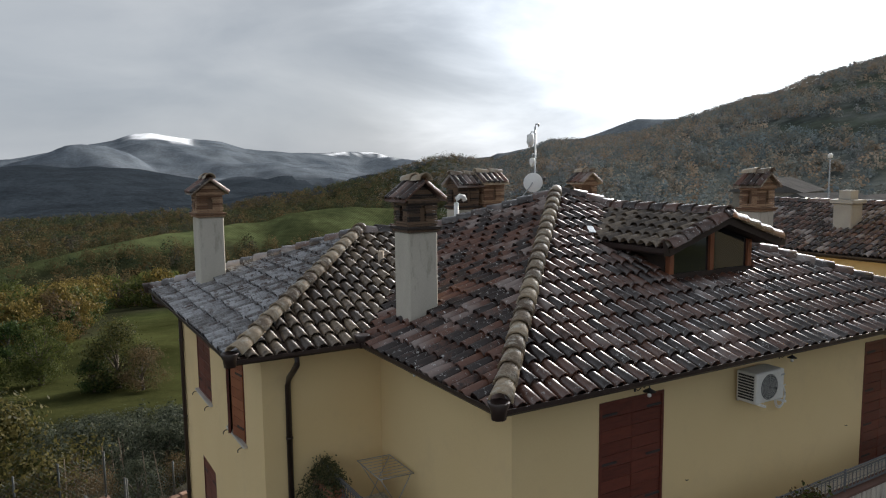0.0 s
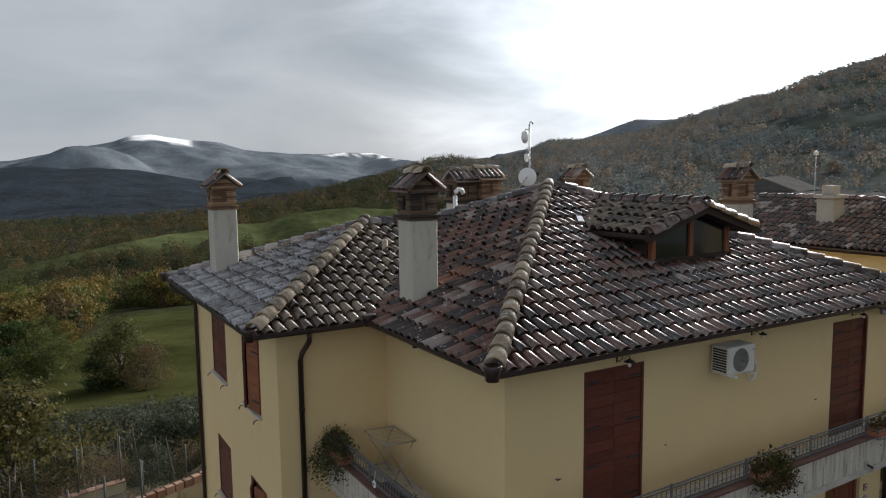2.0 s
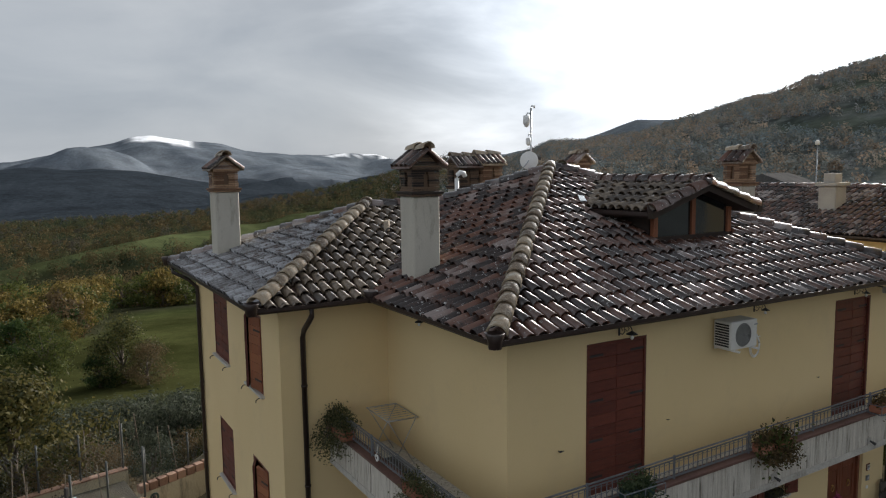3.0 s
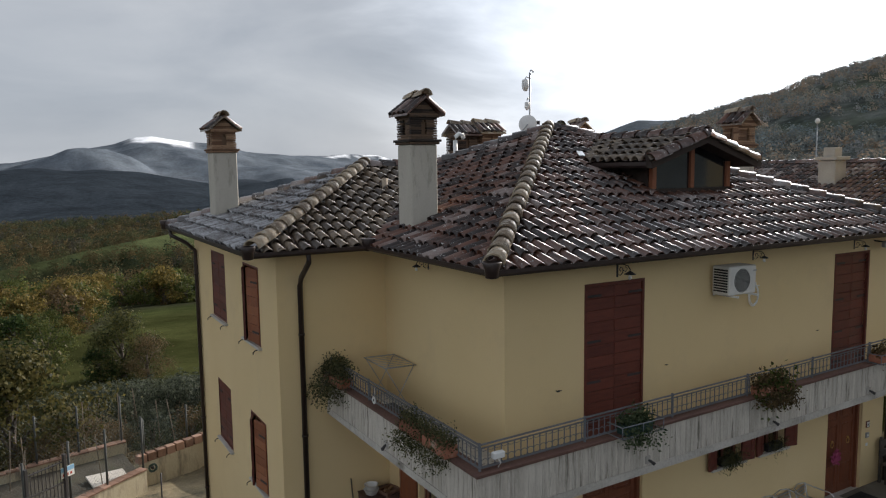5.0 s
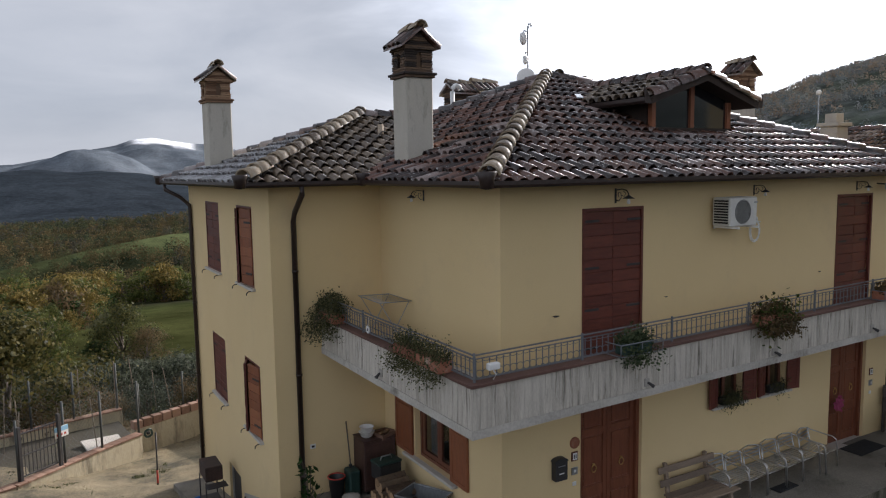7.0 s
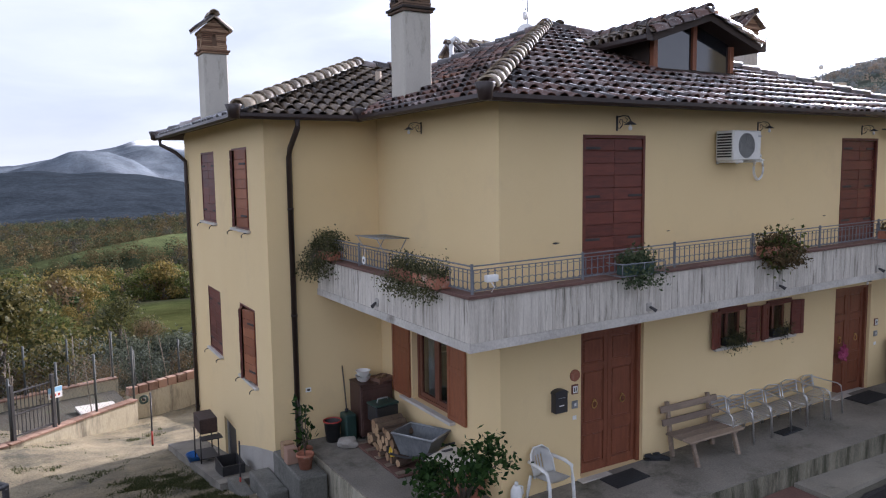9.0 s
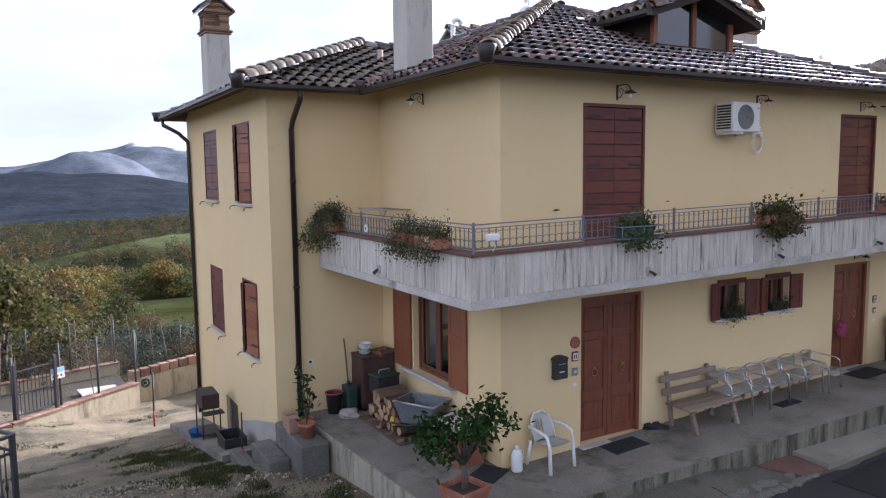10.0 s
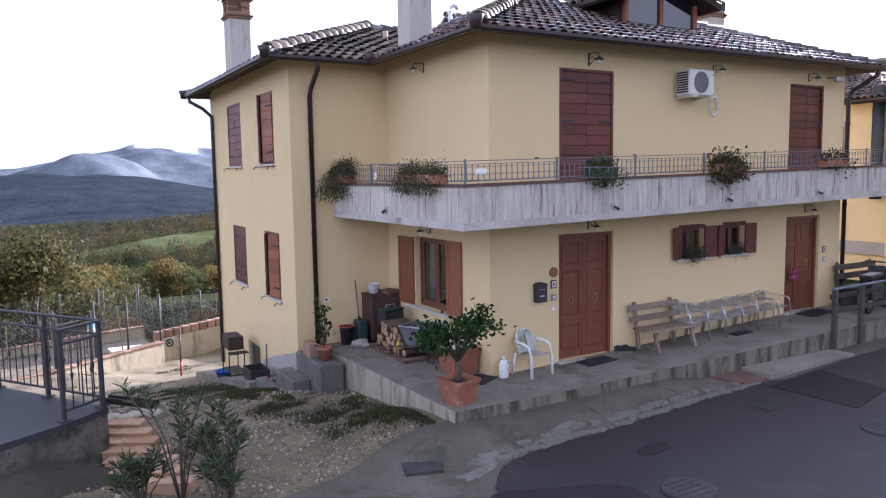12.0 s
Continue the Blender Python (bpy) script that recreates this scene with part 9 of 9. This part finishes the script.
for a, b, c, d in ((-0.2, 0.2, -0.3, -0.28), (-0.2, 0.2, 0.28, 0.3), (-0.2, -0.18, -0.279, 0.279), (0.18, 0.2, -0.279, 0.279)):
    part("crate_side", made(box, a, b, c, d, 0, 0.25), BLACK, cr)
part("crate_floor", made(box, -0.179, 0.179, -0.279, 0.279, 0, 0.015), BLACK, cr)

# ---- balcony plants ----
def trough_plant(x0, x1, y0, y1, hang, n, seed, label, leaf=0.075, mat=None, pot=TERRACOTTA, z=None, reach=0.12):
    base = BZ1 + 0.04 + up_at((x0 + x1) / 2) if z is None else z
    t = thing("balcony_planter", Matrix.Translation(((x0 + x1) / 2, (y0 + y1) / 2, base)), label, "planter", "planters on the balcony")
    w, d = (x1 - x0) / 2, (y1 - y0) / 2
    part("trough", made(rbox, -w, w, -d, d, 0.0, 0.14, 0.012), pot, t)
    rng = np.random.default_rng(seed)
    along = np.array([w, d, 0])
    c = rng.uniform(-1, 1, size=(n, 3)) * np.array([w * 1.1, d * 1.1, 0]) + np.c_[np.zeros(n), np.zeros(n), 0.10 + 0.10 * np.abs(rng.normal(size=n))]
    m = int(n * hang)
    out = np.array(SIDE)
    drop = rng.random(m) ** 0.8
    clump = np.array([rng.uniform(-1, 1, 3) * np.array([w, d, 0]) for _ in range(14)])
    pick = clump[rng.integers(0, 14, m)]
    c2 = pick + rng.normal(size=(m, 3)) * np.array([0.07, 0.07, 0.04]) + out * (0.11 + reach * rng.random((m, 1))) + np.c_[np.zeros(m), np.zeros(m), 0.12 - 0.24 * drop]
    ob = new("foliage", quads_mesh("foliage", np.concatenate([c, c2]), leaf * rng.uniform(0.6, 1.3, n + m), mat or LEAF_GREEN, rng, 0.6))
    ob.parent = t
    return t


SIDE = (-1.0, 0.0, 0.0)
big_plant = trough_plant(-1.26, -1.02, 2.86, 3.58, 0.3, 500, 51, "overgrown trailing plant spilling over the balcony end", 0.055, LEAF_GERANIUM)
rng = np.random.default_rng(510)
f = rng.random(4800)
bush = np.c_[0.16 - 0.34 * np.clip(np.abs(rng.normal(size=4800)), 0, 1.5) * (0.45 + f) * 0.8, np.clip(rng.normal(size=4800) * 0.27 + 0.05, -0.55, 0.40), 0.36 - 0.62 * f ** 1.3 + 0.06 * rng.normal(size=4800)]
ob = new("foliage", quads_mesh("foliage", bush, 0.036 * rng.uniform(0.6, 1.4, 4800), LEAF_GERANIUM, rng, 0.6))
ob.parent = big_plant
stems = bmesh.new()
for k in range(14):
    e = Vector(bush[k * 150])
    tube(stems, [(0, e.y * 0.5, 0.12), (e.x * 0.6, e.y * 0.8, e.z * 0.5 + 0.2), tuple(e)], 0.005, 4)
part("stem", stems, BARK, big_plant)
trough_plant(-1.26, -1.04, 0.12, 0.72, 0.7, 1700, 52, "terracotta trough with trailing green geraniums", 0.032, LEAF_GERANIUM)
trough_plant(-1.26, -1.04, -0.52, 0.06, 0.6, 1500, 53, "terracotta trough with trailing green geraniums", 0.032, LEAF_GERANIUM)
SIDE = (0.0, -1.0, 0.0)
trough_plant(1.05, 1.52, -1.24, -1.04, 0.45, 1100, 54, "green basket trough with a spiky plant", 0.045, LEAF_OLEANDER, GREEN_PLASTIC)
trough_plant(3.75, 4.43, -1.24, -1.02, 0.9, 1500, 55, "trough of reddish trailing plant hanging over the parapet", 0.045, LEAF_BROWN)
ob = new("foliage", quads_mesh("foliage", np.random.default_rng(77).normal(size=(260, 3)) * np.array([0.2, 0.08, 0.16]) + np.array([0, -0.12, 0.1]), np.full(260, 0.075), LEAF_GREEN, np.random.default_rng(78), 0.6))
ob.parent = scene.objects["balcony_planter.004"]
trough_plant(6.8, 7.43, -1.24, -1.02, 0.12, 500, 56, "terracotta trough with trailing plant", 0.055, LEAF_BROWN)
for x0, x1 in ((0.93, 1.66), (6.73, 7.52)):
    cage = thing("planter_cage", None, "grey wire basket holding a trough on the rail", "planter cage", "wire baskets on the railing")
    low = BZ1 + 0.05 + up_at((x0 + x1) / 2)
    for z in (low, low + 0.15):
        part("cage_wire", made(tube, [(x0, -1.0, z), (x0, -1.28, z), (x1, -1.28, z), (x1, -1.0, z)], 0.008, 6), RAIL, cage)
    for x in (x0, (x0 + x1) / 2, x1):
        part("cage_strut", made(tube, [(x, -1.28, low), (x, -1.28, low + 0.15)], 0.007, 6), RAIL, cage)
for xm, zb in ((4.57, 1.60), (5.76, 1.60)):
    wp = thing("window_plant", Matrix.Translation((xm, -0.05, zb)), "dark trailing plant on the window sill", "potted plant", "plants on the kitchen sills")
    part("sill_pot", made(rbox, -0.2, 0.2, -0.02, 0.1, 0.002, 0.13, 0.01), BLACK, wp)
    rng = np.random.default_rng(int(xm * 10))
    k = 900 if xm < 5 else 300
    c = rng.normal(size=(k, 3)) * np.array([0.15, 0.05, 0.08]) + np.array([0, -0.06, 0.12 if xm > 5 else 0.10])
    ob = new("foliage", quads_mesh("foliage", c, np.full(k, 0.06), LEAF_GERANIUM, rng, 0.22))
    ob.parent = wp

rack = thing("drying_rack", Matrix.Translation((-0.33, 2.88, 2.64)), "folding wire drying rack on the balcony", "drying rack")
bm = bmesh.new()
tube(bm, [(-0.29, -0.42, 0.82), (0.27, -0.42, 0.80), (0.27, 0.42, 0.80), (-0.29, 0.42, 0.82), (-0.29, -0.42, 0.82)], 0.008, 6)
part("rack_frame", bm, GALV, rack)
for k in range(8):
    part("rack_wire", made(tube, [(-0.29, -0.37 + k * 0.105, 0.82), (0.27, -0.37 + k * 0.105, 0.80)], 0.004, 5), GALV, rack)
for y in (-0.38, 0.38):
    part("rack_leg", made(tube, [(-0.27, y, 0.81), (0.2, y, 0.0)], 0.007, 6), GALV, rack)
    part("rack_leg", made(tube, [(0.25, y, 0.80), (-0.22, y, 0.0)], 0.007, 6), GALV, rack)
chest = thing("balcony_chest", Matrix.Translation((-0.70, 2.05, 2.64)), "black covered bundle on the balcony floor", "bundle")
part("chest_body", made(rbox, -0.2, 0.2, -0.35, 0.35, 0, 0.28, 0.05, None, 2), BLACK, chest)
mug = thing("hanging_plate", Matrix.Translation((-1.16, 1.72, 3.24)), "small white plate hung on the railing", "plate")
bm = bmesh.new()
tube(bm, [(-0.012, 0, 0), (0.0, 0, 0)], 0.055, 18)
part("plate_disc", bm, WHITE_PLASTIC, mug)
bm = bmesh.new()
tube(bm, [(-0.016, 0, 0), (-0.0125, 0, 0)], 0.02, 12)
part("plate_motif", bm, BLACK, mug)
part("string", made(tube, [(-0.006, 0, 0.05), (0.02, 0, 0.2)], 0.004, 5), WHITE_PLASTIC, mug)
fl = thing("balcony_floodlight", Matrix.Translation((-0.83, -1.05, BZ1 + 0.05)), "small white floodlight with cable on the coping", "floodlight")
part("flood_body", made(rbox, -0.09, 0.07, -0.05, 0.02, 0.12, 0.2, 0.01), WHITE_PLASTIC, fl)
part("flood_leg", made(tube, [(0, 0, 0.0), (0.02, -0.03, 0.06), (-0.02, 0, 0.14)], 0.009, 6), WHITE_PLASTIC, fl)

# ---- far end of the porch: bench, rail, scooter ----
OLD_RAIL = material("old_rail_wood", (0.032, 0.026, 0.022), (0.085, 0.070, 0.058), fine=20, coarse=3, rough=0.85, bump=0.3, vary=0.3)
endrail = thing("porch_rail", None, "old dark wooden rail at the porch end", "railing")
for x in (6.75, 7.6, 8.6, 9.8, 11.0):
    part("rail_post", made(rbox, x - 0.045, x + 0.045, -1.56, -1.47, -0.2, 0.98, 0.01), OLD_RAIL, endrail)
for z in (0.52, 0.80):
    part("rail_plank", made(rbox, 6.7, 11.2, -1.468, -1.43, z, z + 0.09, 0.008), OLD_RAIL, endrail)
part("handrail", made(tube, [(6.65, -1.51, 1.0), (11.2, -1.51, 1.04)], 0.026, 8), RAIL, endrail)
tagged(part("porch_extension", made(prism, [(8.402, -1.50, -1.0), (12.5, -1.6, -1.0), (12.5, -0.003, -1.0), (8.402, -0.003, -1.0)], (0, 0, 1.24)), PORCH), "cement porch running on past the house", "porch", kind="structure")
b2 = thing("wooden_bench", Matrix.Translation((8.95, -0.05, 0.24)), "dark old wooden bench at the porch end", "bench")
slab_part("seat_plank", b2, (0, 1.5, -0.55, -0.12, 0.42, 0.46), OLD_RAIL)
for z in (0.58, 0.78):
    slab_part("back_plank", b2, (0, 1.5, -0.1, -0.06, z, z + 0.13), OLD_RAIL)
for x in (0.1, 1.34):
    slab_part("bench_leg", b2, (x, x + 0.07, -0.5, -0.14, 0.002, 0.418), OLD_RAIL)
    slab_part("back_post", b2, (x, x + 0.06, -0.058, -0.01, 0.002, 0.95), OLD_RAIL)
sco = thing("scooter", Matrix.Translation((9.2, -0.9, 0.24)) @ pose(0, 0, 0, 0, 0, 12), "dark parked scooter on the porch end", "scooter")
for x in (-0.5, 0.55):
    bm = bmesh.new()
    tube(bm, [(x, -0.05, 0.22), (x, 0.05, 0.22)], 0.22, 20)
    wh = part("wheel", bm, BLACK, sco)
    bm = bmesh.new()
    tube(bm, [(x, -0.055, 0.22), (x, 0.055, 0.22)], 0.11, 14)
    part("hub", bm, GALV, wh)
DARKPAINT = material("dark_scooter_paint", (0.012, 0.014, 0.02), (0.03, 0.034, 0.045), fine=10, coarse=2, rough=0.3, bump=0, coat=0.5)
bm = bmesh.new()
prism(bm, [(-0.6, -0.12, 0.3), (0.1, -0.12, 0.26), (0.2, -0.12, 0.34), (-0.05, -0.12, 0.68), (-0.7, -0.12, 0.72)], (0, 0.24, 0))
part("body_shell", bm, DARKPAINT, sco)
part("seat", made(rbox, -0.72, 0.0, -0.13, 0.13, 0.72, 0.82, 0.03), BLACK, sco)
bm = bmesh.new()
prism(bm, [(0.15, -0.17, 0.28), (0.45, -0.17, 0.35), (0.36, -0.12, 0.92), (0.28, -0.12, 0.92)], (0, 0.34, 0))
part("leg_shield", bm, DARKPAINT, sco)
part("handlebar", made(tube, [(0.2, -0.32, 1.02), (0.32, 0, 1.0), (0.2, 0.32, 1.02)], 0.018, 6), BLACK, sco)
part("fork", made(tube, [(0.32, 0, 1.0), (0.55, 0, 0.22)], 0.03, 6), GALV, sco)
bow = thing("pink_bow", Matrix.Translation((7.70, 0.02, 1.02)) @ Matrix.Scale(0.75, 4), "pink tulle bow hanging on the door", "bow")
rng = np.random.default_rng(9)
PINK = material("pink_tulle", (0.30, 0.05, 0.12), (0.42, 0.09, 0.19), fine=30, coarse=4, rough=0.8, bump=0.2)
ob = new("tulle", quads_mesh("tulle", rng.normal(size=(140, 3)) * np.array([0.07, 0.02, 0.09]) + np.array([0, -0.03, 0]), np.full(140, 0.10), PINK, rng, 0.7))
ob.parent = bow
part("ribbon", made(tube, [(0, 0, 0.05), (0.01, -0.02, 0.3)], 0.006, 5), PINK, bow)

# ---- oleanders and grass in the foreground ----
def oleander(x, y, z, h, n, seed, label):
    o = thing("oleander", Matrix.Translation((x, y, z)), label, "shrub", "oleanders by the steps")
    rng = np.random.default_rng(seed)
    vs, fs = [], []
    for k in range(n):
        a = rng.uniform(0, 2 * math.pi)
        lean = rng.uniform(0.1, 0.6)
        tip = np.array([math.cos(a) * lean * h * 0.7, math.sin(a) * lean * h * 0.7, h * rng.uniform(0.6, 1.05)])
        mid = tip * np.array([0.35, 0.35, 0.55])
        part("stem", made(tube, [(0, 0, -0.1), tuple(mid), tuple(tip)], 0.008, 5, radii=[0.014, 0.009, 0.005]), BARK, o)
        for q in range(44):
            f = rng.uniform(0.2, 1.0) ** 0.55
            base = (mid + (tip - mid) * f)
            d = rng.normal(size=3)
            d[2] = abs(d[2]) * 0.6 + 0.5
            d /= np.linalg.norm(d)
            L = rng.uniform(0.11, 0.19)
            s = np.cross(d, rng.normal(size=3))
            s = s / np.linalg.norm(s) * 0.010
            i = len(vs)
            vs.extend([base, base + d * L * 0.5 + s, base + d * L - np.array([0, 0, 0.015]), base + d * L * 0.5 - s])
            fs.append((i, i + 1, i + 2, i + 3))
    me = bpy.data.meshes.new("foliage")
    me.from_pydata([tuple(v) for v in vs], [], fs)
    me.materials.append(LEAF_OLEANDER)
    ob = new("foliage", me)
    ob.parent = o


oleander(-5.02, -1.30, -0.36, 1.38, 9, 61, "tall sparse oleander shrub with narrow leaves by the steps")
oleander(-5.50, -1.72, -0.36, 0.80, 16, 62, "young oleander shrub with narrow leaves by the steps")
oleander(-4.50, -1.45, -0.38, 1.05, 10, 63, "sparse oleander shrub with narrow leaves by the steps")
oleander(-4.78, -1.95, -0.38, 0.75, 12, 64, "young oleander shrub with narrow leaves by the steps")


def grass(name, label, n, seed, inside, x0, x1, y0, y1, size, mat):
    rng = np.random.default_rng(seed)
    vs, fs = [], []
    while len(fs) < n:
        x, y = rng.uniform(x0, x1), rng.uniform(y0, y1)
        d = inside(x, y)
        if rng.random() > d:
            continue
        z = yard_z(x, y) - 0.01
        a = rng.uniform(0, 2 * math.pi)
        L = size * rng.uniform(0.5, 1.4)
        w = 0.012
        i = len(vs)
        dx, dy = math.cos(a), math.sin(a)
        vs.extend([(x - dy * w, y + dx * w, z), (x + dy * w, y - dx * w, z), (x + dx * L * 0.6, y + dy * L * 0.6, z + L)])
        fs.append((i, i + 1, i + 2))
    me = bpy.data.meshes.new(name)
    me.from_pydata(vs, [], fs)
    me.materials.append(mat)
    tagged(new(name, me), label, "grass", kind="stuff")


GRASS_LEAF = leaf_material("grass_blades", (0.036, 0.046, 0.018), (0.10, 0.108, 0.046))


def tufts(x, y):
    n = noise.noise(Vector((x * 0.9, y * 0.9, 2))) + 0.7 * noise.noise(Vector((x * 3, y * 3, 6)))
    d = max(1 - smooth(math.hypot((x - cx) / rx, (y - cy) / ry), 0.15, 1.45) for cx, cy, rx, ry in TURF)
    d = max(d * (0.12 + 0.88 * smooth(n, -0.35, 0.45)), 0.8 * smooth(x, -1.95, -1.7) * smooth(-y, -2.2, -1.6) * smooth(y, -1.1, -0.9), 0.12 * smooth(n, 0.2, 0.6))
    return d if x < -1.55 and not (x > -2.5 and y > 2.2) else 0.0


grass("yard_grass", "short green grass tufts in the gravel", 42000, 71, tufts, -6.5, -1.5, -1.2, 13, 0.034, GRASS_LEAF)

# ---- single roof pieces ----
def back_span(a):
    x = X0 + a
    return 0.0, max(0.0, min((x - X0) * HALF / HW, (X1 - x) * HALF / HW, HALF))


roof_front = lay_slope("front_slope", roof, (X0, Y0, EAVE), (1, 0, 0), (0, 1, 0), X1 - X0, front_span, skip=in_dormer, keep=lambda a, d: a < 5.2)
roof_west = lay_slope("west_slope", roof, (X0, Y0, EAVE), (0, 1, 0), (1, 0, 0), YM - Y0, west_span, k=KW, mesh=WEST_ME)
roof_wing = lay_slope("wing_slope", roof, (VX, VY, EAVE), (1, 0, 0), (0, 1, 0), XV - VX, wing_front_span, k=KV, mesh=BUFF_ME)
# the pale tile colour stands for sky reflected off this slope
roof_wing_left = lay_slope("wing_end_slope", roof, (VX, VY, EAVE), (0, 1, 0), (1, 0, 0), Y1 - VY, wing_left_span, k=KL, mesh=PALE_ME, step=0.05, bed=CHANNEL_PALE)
roof_right = lay_slope("end_slope", roof, (X1, Y0, EAVE), (0, 1, 0), (-1, 0, 0), YM - Y0, lambda a: (0.0, max(0.0, min(a, YM - Y0 - a) * HW / HALF)), k=KW, limit=0)
lay_slope("back_slope", roof, (X0, YM, EAVE), (1, 0, 0), (0, -1, 0), X1 - X0, back_span, limit=0)
lay_slope("wing_back_slope", roof, (VX, Y1, EAVE), (1, 0, 0), (0, -1, 0), XV - VX, lambda a: (0.0, max(0.0, min(a * WHALF / WHW, WHALF))), k=KV, limit=0)
hip_line((X0, Y0, EAVE), (X0 + HW, RY, PK), roof_front)
hip_line((X1, Y0, EAVE), (X1 - HW, RY, PK), roof_front, mesh=HIP_DARK_ME)
hip_line((X0 + HW, RY, PK), (X1 - HW, RY, PK + 0.001), roof_front, mesh=HIP_DARK_ME)
hip_line((XV, WYC, WK), (X0 + HW, RY, PK), roof_west, mesh=HIP_DARK_ME)
hip_line((VX, VY, EAVE), (VX + WHW, WYC, WK), roof_wing)
hip_line((VX + WHW, WYC, WK), (XV, WYC, WK + 0.001), roof_wing, mesh=HIP_DARK_ME)
hip_line((VX, Y1, EAVE), (VX + WHW, WYC, WK), roof_wing_left, mesh=HIP_DARK_ME)
hip_line((X1, YM, EAVE), (X1 - HW, RY, PK), roof_right)


def dormer_span(a):
    y = DFRONT + 0.06 + a
    low = max(0.0, (EAVE + K * (y + 0.5) - DEAVE) / KD)
    return low, max(low, DHALF)


back_top = (DRIDGE - EAVE) / K - 0.5
# paler tiles on this side hold the slope's whitish sheen in their colour
roof_dormer = lay_slope("dormer_slope", roof, (DC - DHALF, DFRONT + 0.06, DEAVE), (0, 1, 0), (1, 0, 0), back_top - DFRONT, dormer_span, k=KD, mesh=BUFF_ME)
lay_slope("dormer_slope", roof, (DC + DHALF, DFRONT + 0.06, DEAVE), (0, 1, 0), (-1, 0, 0), back_top - DFRONT, dormer_span, k=KD)
hip_line((DC, DFRONT - 0.02, DRIDGE), (DC, back_top + 0.1, DRIDGE + 0.001), roof_dormer, mesh=HIP_DARK_ME)
for sgn in (-1, 1):
    hip_line((DC + sgn * DHALF, DFRONT + 0.03, DEAVE + 0.02), (DC, DFRONT + 0.03, DRIDGE + 0.02), roof_dormer, 0.01, mesh=HIP_DARK_ME)

# ---- neighbour's roof ----
lay_slope("neighbour_slope", neighbour, (NX0, NY0, NEAVE), (0, 1, 0), (1, 0, 0), NY1 - NY0, lambda a: (0.0, min(NHALF, max(0.0, a))), k=NK, limit=0)
lay_slope("neighbour_end_slope", neighbour, (NX0, NY0, NEAVE), (1, 0, 0), (0, 1, 0), 2 * NHALF, lambda a: (0.0, max(0.0, min(a, 2 * NHALF - a))), k=NK, limit=0)
hip_line((NR, NY0 + NHALF, pk), (NR, NY1, pk + 0.001), neighbour, lap=0.38, mesh=HIP_DARK_ME)
hip_line((NX0, NY0, NEAVE), (NR, NY0 + NHALF, pk), neighbour, lap=0.38, mesh=HIP_DARK_ME)
hip_line((NX0 + 2 * NHALF, NY0, NEAVE), (NR, NY0 + NHALF, pk), neighbour, lap=0.38, mesh=HIP_DARK_ME)
